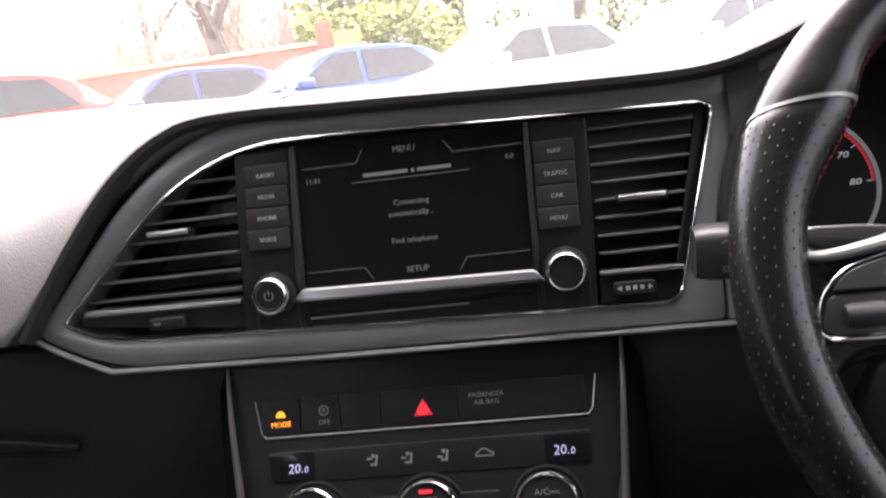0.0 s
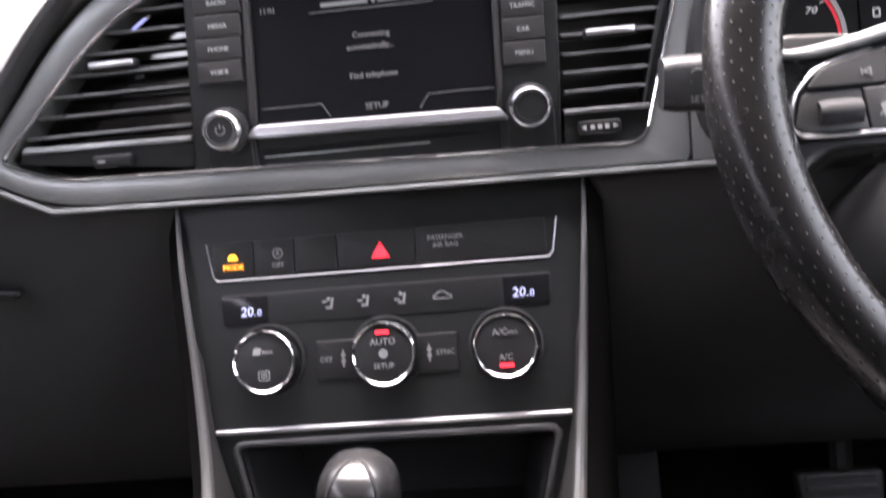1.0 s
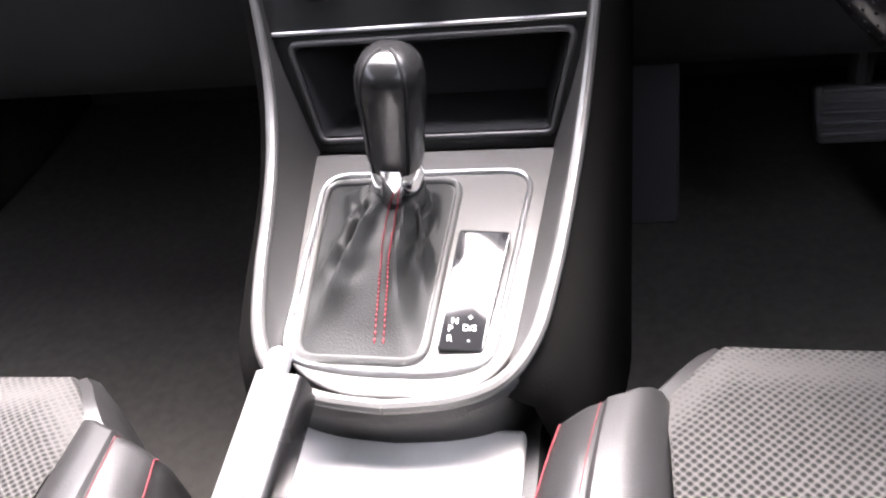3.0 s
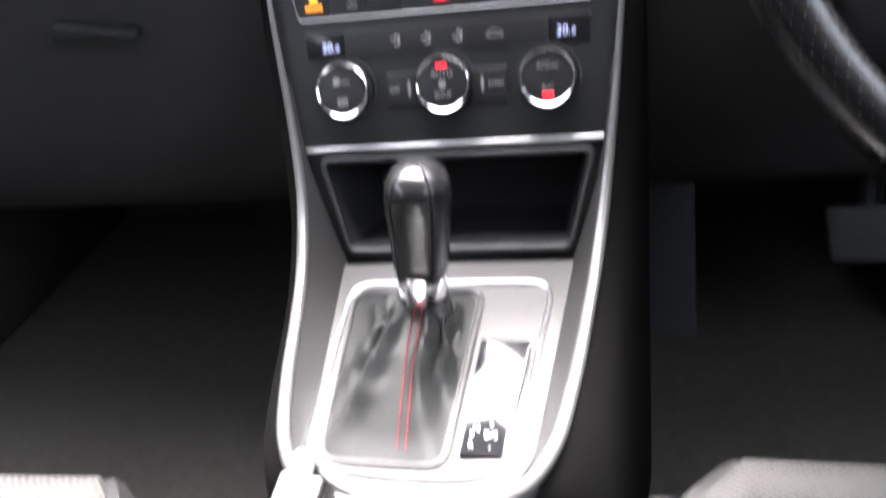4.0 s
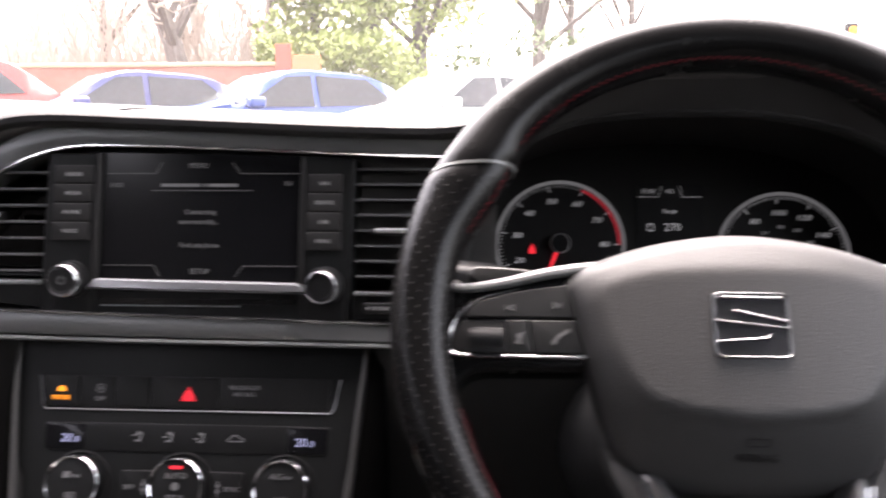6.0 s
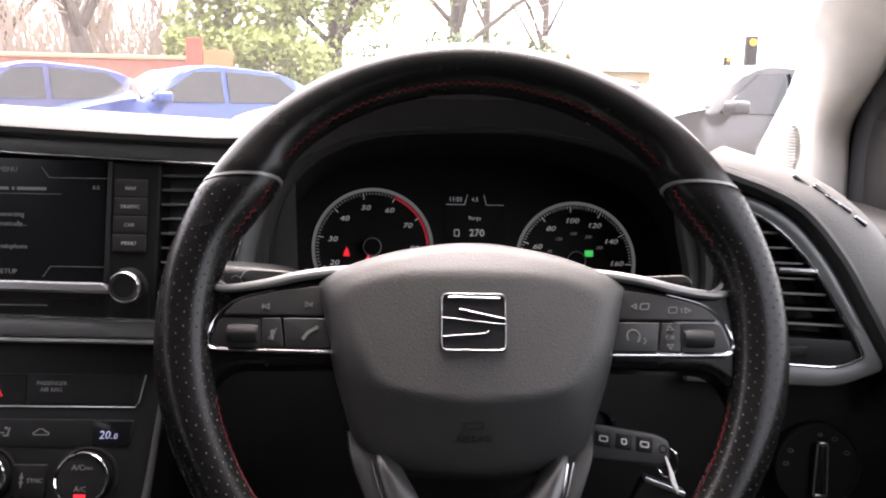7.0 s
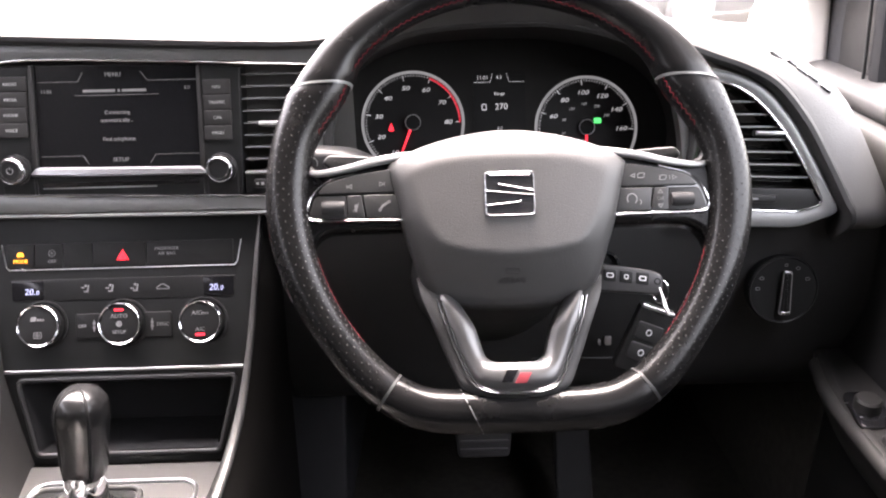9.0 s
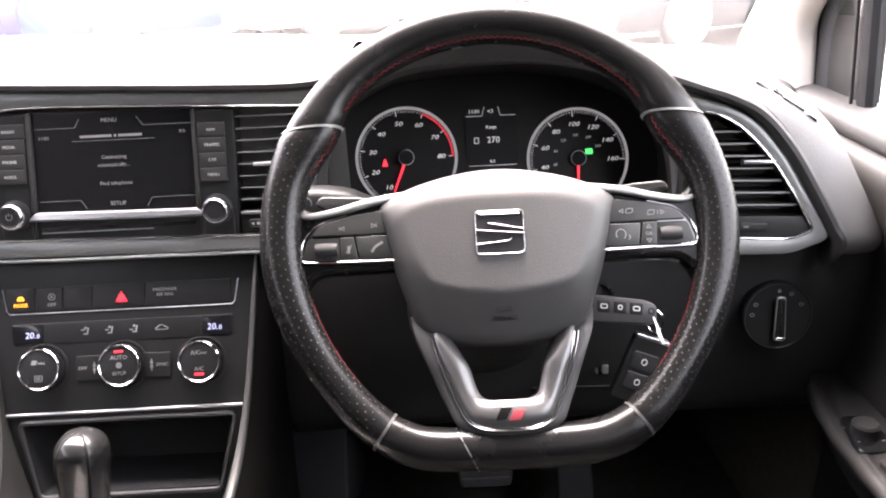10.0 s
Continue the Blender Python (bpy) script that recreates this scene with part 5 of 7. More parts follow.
# lower spoke: a U-shaped satin insert with a chrome edge in a matt frame
ARM = [((-0.0560, -0.0560), (-0.0460, -0.0600), (-0.0735, -0.0480), -0.0100), ((-0.0540, -0.0680), (-0.0370, -0.0755), (-0.0705, -0.0640), 0.0000), ((-0.0492, -0.0855), (-0.0295, -0.0890), (-0.0625, -0.0830), 0.0062), ((-0.0430, -0.1030), (-0.0252, -0.1030), (-0.0555, -0.1010), 0.0078), ((-0.0362, -0.1200), (-0.0220, -0.1120), (-0.0480, -0.1190), 0.0105), ((-0.0290, -0.1318), (-0.0165, -0.1158), (-0.0395, -0.1355), 0.0140), ((-0.0160, -0.1370), (-0.0085, -0.1166), (-0.0240, -0.1425), 0.0158)]
FULL = ARM + [((0.0, -0.1380), (0.0, -0.1168), (0.0, -0.1450), 0.0162)] + [((-a[0], a[1]), (-b[0], b[1]), (-c[0], c[1]), h) for a, b, c, h in ARM[::-1]]
rows, outer_rows = [], []
for (ax, ay), (bx, by), (cx, cy), h in FULL:
    rows.append([(ax, ay, h - 0.016)] + [(ax + (bx - ax) * q, ay + (by - ay) * q, h + 0.0040 * math.sin(math.pi * q) ** 0.8 - 0.003 * q * q) for q in (0.0, 0.08, 0.2, 0.35, 0.5, 0.65, 0.8, 0.92, 1.0)] + [(bx, by, h - 0.020)])
    outer_rows.append([(ax, ay, h - 0.016)] + [(ax + (cx - ax) * q, ay + (cy - ay) * q, h - 0.0012 - 0.009 * max(0.0, q - 0.35) ** 2) for q in (0.0, 0.25, 0.5, 0.75, 0.92)] + [(cx, cy, h - 0.0105), (cx, cy, h - 0.024)])
for name, rr, material, label in (("lower_spoke", rows, VSATIN, "satin grey U-shaped lower spoke"), ("spoke_frame", outer_rows, HARD, "matt black spoke frame")):
    bm = skin([list(r) for r in zip(*[smooth_loop(c, 5, closed=False) for c in zip(*rr)])])
    bm.transform(C)
    part(name, bm, material, wheel, label)
for grow, size, material in ((0.0, 0.0009, EDGE), (0.0030, 0.0006, RINGS)):
    edge_path = [(a[0] + (c[0] - a[0]) * grow / 0.014, a[1] + (c[1] - a[1]) * grow / 0.014, h + 0.0004) for a, b, c, h in FULL[1:-1]]
    part("spoke_edge", tube([C @ Vector(p) for p in smooth_loop(edge_path, 5, closed=False)], size, 8), material, wheel, "thin chrome edge")
BG = at(C, -0.0010, -0.1265, 0.0190)
part("badge", prism(rounded([(-0.0112, -0.0045), (-0.0030, -0.0045), (0.0016, 0.0045), (-0.0066, 0.0045)], 0.0008), -0.004, 0.0006, 0.0002, BG), PIANO, wheel, "small plain dark badge shape")
part("badge", prism(rounded([(-0.0014, -0.0055), (0.0072, -0.0055), (0.0116, 0.0022), (0.0030, 0.0022)], 0.0008), -0.004, 0.0008, 0.0002, BG), RED, wheel, "small plain red badge shape")
# hub back and column shroud
part("hub_back", prism(rounded([(-0.088, 0.045), (0.088, 0.045), (0.066, -0.066), (-0.066, -0.066)], 0.02), -0.05, -0.018, 0.006, C), SOFT_DARK, wheel)
col = thing("steering_column", (0.367, 0.55, 0.88), "black plastic steering column shroud with stalks", "steering column")
part("shroud", skin([[C @ Vector((w * math.cos(a), -0.01 + h * math.sin(a) - 0.012, z)) for a in [2 * math.pi * q / 24 for q in range(24)]] for z, w, h in ((-0.045, 0.062, 0.05), (-0.09, 0.072, 0.058), (-0.2, 0.08, 0.065), (-0.30, 0.085, 0.068))]), HARD, col)
sp = [C @ Vector((0.05, 0.048, -0.13)), C @ Vector((0.10, 0.054, -0.13)), C @ Vector((0.145, 0.060, -0.125))]
part("stalk", tube(smooth_loop(sp, 5, closed=False), [0.008, 0.008, 0.009, 0.010, 0.011, 0.012, 0.013, 0.014, 0.014, 0.0145, 0.0145], 14, squash=0.75, power=3), HARD, col, "black stalk")
cr = smooth_loop([(0.31, 0.548, 0.943), (0.26, 0.552, 0.950), (0.222, 0.555, 0.9555), (0.182, 0.557, 0.9575)], 4, closed=False)
cs = part("cruise_stalk", tube(cr, [0.008, 0.008, 0.008, 0.009, 0.010, 0.012, 0.0145, 0.0158, 0.016, 0.016, 0.016, 0.0158, 0.0145], 18, squash=1.0, power=4.5), HARD, col, "boxy black cruise stalk")
CS = basis((0.200, 0.5400, 0.9575), (0, 0.05, 1), (0.97, -0.2, 0))
part("print", joined(lettering("SET/-", 0.0036, at(CS, 0.001, -0.0085)), band([(0.0048 * math.cos(q), 0.004 + 0.0048 * math.sin(q)) for q in [-0.6 + 4.4 * j / 12 for j in range(13)]], [(-0.0004, 0), (0.0004, 0), (0.0004, 0.0004), (-0.0004, 0.0004)], CS, closed=False)), INK, cs)

# ---- key in the ignition, second fob hanging from it ----
KEYGREY = mat("dark grey key plastic shell", (0.030, 0.030, 0.031), 0.38, specular=0.4)
PRINT = mat("bright white print", (0.6, 0.6, 0.6), 0.6)
KF = basis((0.503, 0.552, 0.832), (0.08, 0.35, 0.93), (0.98, -0.1, -0.1))
key = thing("car_key", (0.50, 0.555, 0.83), "dark grey folding car key in the ignition", "key")
kb = part("key_body", prism(rounded([(-0.042, -0.015), (0.026, -0.012), (0.031, -0.006), (0.030, 0.008), (0.020, 0.012), (-0.042, 0.014)], [0.005, 0.004, 0.004, 0.005, 0.006, 0.005]), -0.006, 0.006, 0.003, KF), KEYGREY, key)
part("key_hole", lathe([(0.0034, 0.0052), (0.0034, 0.0066), (0.0022, 0.0066), (0.0022, 0.0052)], 16, at(KF, 0.0245, 0.0015)), BLADE, kb, "dark ring hole")
for q in (-0.022, -0.006, 0.010):
    part("key_button", prism(rect(q - 0.0065, -0.003, q + 0.0065, 0.009, 0.002), 0.004, 0.0068, 0.001, KF), BUTTON, kb)
for q, w in ((-0.022, 0.0030), (-0.006, 0.0018), (0.010, 0.0030)):
    part("print", band(rounded([(q - w, 0.001), (q + w, 0.001), (q + w, 0.0048), (q - w, 0.0048)], 0.0012), [(-0.0004, 0), (0.0004, 0), (0.0004, 0.0004), (-0.0004, 0.0004)], at(KF, 0, 0, 0.0068)), PRINT, kb, "white key symbol")
part("key_ring", tube([KF @ Vector((0.0285 + 0.007 * math.cos(q), -0.008 + 0.011 * math.sin(q), 0.004 + 0.005 * math.cos(q))) for q in [2 * math.pi * j / 20 for j in range(20)]], 0.0009, 6, closed=True, up=(0.3, 1, 0)), CHROME, key, "bright wire ring")
part("key_tag", tube([KF @ Vector(p) for p in smooth_loop([(0.0265, -0.004, 0.0075), (0.0300, -0.013, 0.0085), (0.0330, -0.022, 0.0080), (0.0370, -0.030, 0.0060)], 4, closed=False)], [0.0010, 0.0011, 0.0012, 0.0014, 0.0016, 0.0020, 0.0024, 0.0028, 0.0032, 0.0036, 0.0038, 0.0036, 0.0020], 8, squash=0.5), PRINT, key, "white tag on the ring")
FB = basis((0.517, 0.543, 0.771), (0.34, 0.1, 0.93), (0.93, -0.1, -0.34))
fob = thing("spare_key_fob", (0.517, 0.55, 0.771), "black spare key fob hanging below the ignition", "key")
fb = part("fob_body", prism(rounded([(-0.021, -0.036), (0.021, -0.036), (0.019, 0.036), (-0.017, 0.036)], 0.006), -0.006, 0.006, 0.003, FB), BUTTON, fob)
part("fob_edge", prism(rounded([(-0.0165, 0.0325), (0.0180, 0.0325), (0.0180, 0.0365), (-0.0160, 0.0365)], 0.0015), -0.005, 0.0066, 0.001, FB), SATIN_CHROME, fb, "bright metal upper edge")
for q in (-0.012, 0.010):
    part("fob_button", prism(rect(-0.013, q - 0.009, 0.013, q + 0.009, 0.003), 0.005, 0.0070, 0.001, FB), HARD, fb)
    part("print", band([(0.0026 * math.cos(j), q + 0.0030 * math.sin(j)) for j in [2 * math.pi * i / 12 for i in range(12)]], [(-0.0004, 0), (0.0004, 0), (0.0004, 0.0004), (-0.0004, 0.0004)], at(FB, 0, 0, 0.0070)), PRINT, fb, "white lock symbol")
lone("ignition_lock", lathe([(0.017, 0), (0.017, 0.01), (0.014, 0.013), (0.012, 0.008)], 28, basis((0.478, 0.575, 0.838), (0, 0.35, 0.93))), PIANO, "round black ignition lock", "ignition")

# ---- instruments ----
D = basis((0.389, 0.714, 0.955), (0, 0.287, 0.958))
clus = thing("instrument_cluster", (0.389, 0.72, 0.9), "black instrument cluster with two round dials", "instruments")
face = rounded([(-0.20, -0.075), (0.20, -0.075), (0.205, 0.02), (0.165, 0.085), (0.06, 0.102), (-0.06, 0.102), (-0.165, 0.085), (-0.205, 0.02)], 0.03, 5)
part("face", prism(face, -0.02, -0.004, 0.0, D), mat("matt black dial face", (0.020, 0.0195, 0.0195), 0.7, vary=0.05, specular=0.08), clus)


def dial(x, y, r, labels, a0, a1, minor, red, needle, inner=()):
    """A gauge: ring, ticks, figures and needle. Angles clockwise from straight down-left, in degrees."""
    dm = at(D, x, y)
    g = part("dial", lathe([(r - 0.003, -0.004), (r - 0.003, -0.0025), (0.001, -0.0025)], 56, dm), mat("dial black", (0.016, 0.0155, 0.016), 0.5, specular=0.08), clus, "round black gauge")
    part("dial_ring", lathe([(r + 0.00022, -0.0035), (r + 0.0002, -0.0018), (r - 0.0002, -0.0018), (r - 0.00022, -0.0035)], 72, dm), mat("lit ring", (0.2, 0.2, 0.2), 0.5, emit=(0.9, 0.95, 1), glow=0.006), g, "thin lit ring")
    n = len(labels)

    def spot(k, rad):
        a = radians(a0 + (a1 - a0) * k / (n - 1))
        return rad * math.cos(a), rad * math.sin(a), a
    ticks, reds = [], []
    for k in range((n - 1) * minor + 1):
        f = k / minor
        _, _, a = spot(f, 1)
        ln, wd = (0.0060, 0.00034) if k % minor == 0 else (0.0024, 0.00018)
        tm = dm @ Matrix.Rotation(a, 4, "Z")
        q = prism(rect(r - 0.004 - ln, -wd, r - 0.004, wd), -0.0024, -0.0019, 0, tm)
        ticks.append(q)
    part("tick_mark", joined(*ticks), LIT_WHITE, g, "white tick marks", kind="stuff")
    if red:
        for q in range(24):
            a = radians(a0 + (a1 - a0) * (red[0] + (red[1] - red[0]) * (q + 0.5) / 24) / (n - 1))
            reds.append(prism(rect(r - 0.0062, -0.00185, r - 0.0043, 0.00185), -0.0022, -0.0016, 0, dm @ Matrix.Rotation(a, 4, "Z")))
        part("red_zone", joined(*reds), mat("dim red marking", (0.3, 0.01, 0.025), 0.6, emit=(1, 0.03, 0.06), glow=0.016), g, "red zone")
    for k, w in enumerate(labels):
        px, py, _ = spot(k, r - 0.0185)
        if w:
            part("figure", lettering(w, 0.0047, at(dm, px, py, -0.0022), slant=0.22, width=1.35), LIT_WHITE, g)
    for k, w in inner:
        px, py, _ = spot(k, r - 0.031)
        part("figure", lettering(w, 0.003, at(dm, px, py, -0.0022), slant=0.25), LIT_DIM, g)
    tm = dm @ Matrix.Rotation(radians(needle), 4, "Z")
    part("needle", prism([(0.004, -0.0014), (r - 0.012, -0.0006), (r - 0.012, 0.0006), (0.004, 0.0014)], 0.001, 0.002, 0.0003, tm), LIT_RED, g, "red needle")
    part("needle_hub", lathe([(0.0085, -0.002), (0.0085, 0.0035), (0.0075, 0.0045), (0.001, 0.0045)], 28, dm), BLADE, g)
    part("hub_ring", lathe([(0.0086, 0.003), (0.0088, 0.0045), (0.0081, 0.005), (0.0078, 0.003)], 28, dm), KEYPRINT, g)
    return g


dial(-0.098, 0.007, 0.0575, ["00", "10", "20", "30", "40", "50", "60", "70", "80"], 270, 0, 10, (6, 8), 248)
dial(0.0955, -0.003, 0.0575, ["0", "20", "40", "60", "80", "100", "120", "140", "160"], 258, -3, 10, None, 268, [(k, w) for k, w in ((2, "60"), (3, "90"), (4, "120"), (5, "160"), (6, "200"), (7, "240"))])
part("warning_light", prism([(-0.1255, -0.0015), (-0.1195, -0.0015), (-0.1205, 0.003), (-0.1225, 0.0075), (-0.1245, 0.003)], -0.0022, -0.0016, 0, D), LIT_RED, clus, "lit red warning symbol")
part("warning_light", prism(rect(0.1045, 0.0015, 0.1125, 0.0075, 0.001), -0.0022, -0.0016, 0, D), LIT_GREEN, clus, "lit green symbol")
info = part("info_display", prism(rect(-0.030, -0.045, 0.028, 0.062, 0.003), -0.005, -0.0025, 0, D), mat("matt dark display", (0.016, 0.016, 0.0165), 0.6, vary=0.05, specular=0.08), clus, "small dark trip display")
for w, x, y, s in (("11:01", -0.0195, 0.055, 0.0042), ("4.5", -0.001, 0.055, 0.0038), ("Range", -0.001, 0.037, 0.0034), ("270", 0.001, 0.0225, 0.0068), ("8.0", -0.001, -0.0015, 0.0034)):
    part("display_text", lettering(w, s, at(D, x, y, -0.0022)), LIT_WHITE, info, "white display text")
LN = [(-0.0002, 0), (0.0002, 0), (0.0002, 0.0003), (-0.0002, 0.0003)]
part("fuel_mark", band(rect(-0.0205, 0.0195, -0.0160, 0.0255, 0.0006), [(-0.0004, 0), (0.0004, 0), (0.0004, 0.0003), (-0.0004, 0.0003)], at(D, 0, 0, -0.0024)), LIT_WHITE, info, "white fuel pump symbol")
for p in ([(-0.029, 0.05), (-0.011, 0.05), (-0.008, 0.06)], [(0.027, 0.05), (0.01, 0.05), (0.0075, 0.06)], [(-0.028, -0.006), (0.026, -0.006)]):
    part("display_line", band(p, LN, at(D, 0, 0, -0.0024), closed=False), LIT_WHITE, info, "thin white display line")
# binnacle: a deep tunnel round the dials, opening towards the driver
FRONT = basis((0.389, 0.585, 0.935), (0, 0.1, 0.995))
hood_o = rounded([(-0.170, -0.02), (0.170, -0.02), (0.180, 0.04), (0.158, 0.098), (0.105, 0.128), (0.04, 0.142), (-0.04, 0.142), (-0.105, 0.136), (-0.158, 0.105), (-0.180, 0.04)], [0.02, 0.02, 0.04, 0.03, 0.04, 0.04, 0.04, 0.04, 0.03, 0.04], 6)
h_in = ccw(hood_o)
tun = []
for t in (0, 0.35, 0.7, 1.0):
    ring = []
    for (x0, y0), k in zip(h_in, range(len(h_in))):
        p0 = FRONT @ Vector((x0, y0, 0))
        p1 = D @ Vector((x0 * 1.05, (y0 - 0.05) * 0.95 + 0.010, 0.0))
        ring.append(p0.lerp(p1, t))
    tun.append(ring)
hood = part("binnacle", skin(tun, caps=(False, False)), mat("matt black hood lining", (0.030, 0.029, 0.029), 0.8, specular=0.06, grain=0.1), clus, "deep black hood round the dials")
part("hood_rim", band(h_in, [(-0.002, -0.02), (-0.003, 0.0), (0.0, 0.003), (0.005, 0.003), (0.008, -0.004), (0.009, -0.02)], FRONT), SOFT_DARK, clus)
# dark face of the hood between its opening and the soft edge above
crest = [Vector(p) for p in smooth_loop([tuple(p) for p in brow], 6, closed=False) if 0.215 < p[0] < 0.565]
lower = []
for p in crest:
    u = p.x - 0.389
    top = max([a[1] + (b[1] - a[1]) * (u - a[0]) / (b[0] - a[0]) for a, b in zip(h_in, h_in[1:] + h_in[:1]) if abs(b[0] - a[0]) > 1e-6 and min(a[0], b[0]) <= u <= max(a[0], b[0])] or [0.03])
    lower.append(FRONT @ Vector((u, top - 0.001, -0.001)))
part("hood_face", skin([[c, c.lerp(d, 0.5) + Vector((0, -0.004, 0)), d] for c, d in zip(crest, lower)], closed_ring=False), mat("black hood plastic", (0.050, 0.049, 0.049), 0.65, specular=0.2, grain=0.3, grain_scale=800, cells=True), clus, "black face of the hood")

# ---- outer vent by the door ----
RVM = basis((0.65, 0.578, 0.93), (0.06, 0.148, 0.985), (0.985, -0.06 - 0.10, 0.0))
rin = rounded([(-0.0675, -0.036), (0.0235, -0.0376), (0.0436, -0.0285), (0.0194, 0.0142), (-0.0105, 0.0547), (-0.0447, 0.085), (-0.0955, 0.0945)], [0.006, 0.012, 0.006, 0.03, 0.03, 0.03, 0.006], 5)
rout = rounded([(-0.0930, -0.0555), (0.0245, -0.0535), (0.0615, -0.0375), (0.0340, 0.0110), (0.0105, 0.0510), (-0.0168, 0.0805), (-0.0452, 0.0955), (-0.1130, 0.110), (-0.1060, 0.066), (-0.0985, 0.0375), (-0.0955, 0.0170)], [0, 0.012, 0.009, 0.03, 0.02, 0.02, 0.02, 0, 0.01, 0.01, 0.01], 5)
rv = thing("outer_air_vent", (0.65, 0.59, 0.93), "black slatted air vent in a satin grey surround", "air vent")
part("surround", ring_between(ccw(rout), ccw(rin), -0.03, 0.002, 0.004, RVM), SATIN, rv, "satin grey surround")
part("chrome_edge", band(ccw(rin), half_round(0.0028, 0.0024, 0.0), RVM), CHROME, rv, "thin chrome line")
part("back_panel", prism(ccw(rin), -0.045, -0.042, 0, RVM), PIANO, rv)
part("face_plate", prism([(-0.0665, -0.0355), (0.0235, -0.0370), (0.0415, -0.0285), (0.033, -0.0155), (-0.0700, -0.0155)], -0.03, -0.002, 0.001, RVM), PANEL, rv)


def edge_right(y):
    pts = [(-0.03, 0.039), (-0.02, 0.0385), (0.014, 0.0165), (0.0547, -0.0135), (0.0729, -0.031), (0.085, -0.049), (0.1, -0.08)]
    for (ya, xa), (yb, xb) in zip(pts, pts[1:]):
        if y <= yb:
            return xa + (xb - xa) * (y - ya) / (yb - ya)
    return -0.06


vent("slat_group", lambda y: -0.0735 - 0.21 * (y + 0.0), edge_right, 0, 0, RVM, 7, 0.069, 0.0122, (-0.012, 0.0385), (-0.0135, -0.0255), "black horizontal slats", rv)

# ---- light switch ----
LS = basis((0.677, 0.600, 0.797), (0, 0.08, 0.996))
sw = thing("light_switch", (0.677, 0.6, 0.797), "round black headlight switch with chrome-edged knob", "switch")
part("disc", lathe([(0.0375, -0.01), (0.0375, 0.001), (0.036, 0.003), (0.034, 0.0022), (0.0005, 0.0022)], 48, LS), BLADE, sw)
part("switch_rim", lathe([(0.0365, 0.001), (0.0372, 0.003), (0.036, 0.0042), (0.0348, 0.003)], 48, LS), BUTTON, sw)
handle = part("handle", prism(rounded([(-0.0055, -0.024), (0.0055, -0.024), (0.0045, 0.022), (-0.0035, 0.022)], 0.003), 0.001, 0.012, 0.003, LS), BUTTON, sw)
part("handle_edge", band(ccw(rounded([(-0.0058, -0.0245), (0.0058, -0.0245), (0.0047, 0.0225), (-0.0037, 0.0225)], 0.003)), half_round(0.0014, 0.001, 0.0095), LS), SATIN_CHROME, handle, "thin chrome edge")
part("handle_end", prism(rect(-0.005, -0.0245, 0.005, -0.021, 0.001), 0.01, 0.0125, 0.0005, LS), CHROME, handle)
part("print", lettering("O", 0.0034, at(LS, 0.001, 0.0275, 0.0030)), KEYPRINT, sw)
for q in (0.45, 1.05, 2.62, 3.05):
    part("print", band([(0.0275 * math.cos(q) + 0.0022 * math.cos(j), 0.0275 * math.sin(q) + 0.0016 * math.sin(j)) for j in [2 * math.pi * i / 10 for i in range(10)]], [(-0.0003, 0), (0.0003, 0), (0.0003, 0.0004), (-0.0003, 0.0004)], at(LS, 0, 0, 0.0029)), INK, sw)

# footwell lining beside the console
part("footwell_panel", prism([(0.730, 0.660), (0.672, 0.549), (0.647, 0.486), (0.660, 0.474), (1.15, 0.400), (1.15, 0.660)][::-1], 0.13, 0.197, 0.004, Matrix(((0, 0, 1, 0), (1, 0, 0, 0), (0, 1, 0, 0), (0, 0, 0, 1)))), mat("blue-black trim panel", (0.015, 0.0153, 0.0172), 0.6, specular=0.2, grain=0.2), con, "blue-black footwell trim panel")

# ---- pedals ----
WORN = mat("worn pedal rubber", (0.034, 0.0335, 0.035), 0.38, specular=0.5, vary=0.3, grain=0.3)
pedal = thing("brake_pedal", (0.37, 0.76, 0.5), "black rubber-faced brake pedal", "pedal")
PM = basis((0.371, 0.752, 0.535), (0, 0.35, 0.937))
part("pad", prism(rounded([(-0.034, -0.03), (0.034, -0.03), (0.041, 0.03), (-0.041, 0.03)], 0.008), -0.012, 0, 0.004, PM), WORN, pedal)
for q in range(5):
    part("pad_rib", prism(rect(-0.032, -0.022 + q * 0.011, 0.032, -0.017 + q * 0.011, 0.002), -0.001, 0.0025, 0.001, PM), WORN, pedal)
part("arm", tube(smooth_loop([(0.375, 0.77, 0.55), (0.385, 0.82, 0.64), (0.39, 0.85, 0.78)], 4, closed=False), 0.012, 10), HARD, pedal)
acc = thing("accelerator_pedal", (0.50, 0.78, 0.42), "black plastic accelerator pedal", "pedal")
part("pad", prism(rect(-0.025, -0.07, 0.025, 0.07, 0.008), -0.012, 0, 0.004, basis((0.50, 0.80, 0.47), (0, 0.5, 0.866))), RUBBER, acc)
part("arm", tube([(0.50, 0.82, 0.48), (0.50, 0.90, 0.58)], 0.01, 8), HARD, acc)

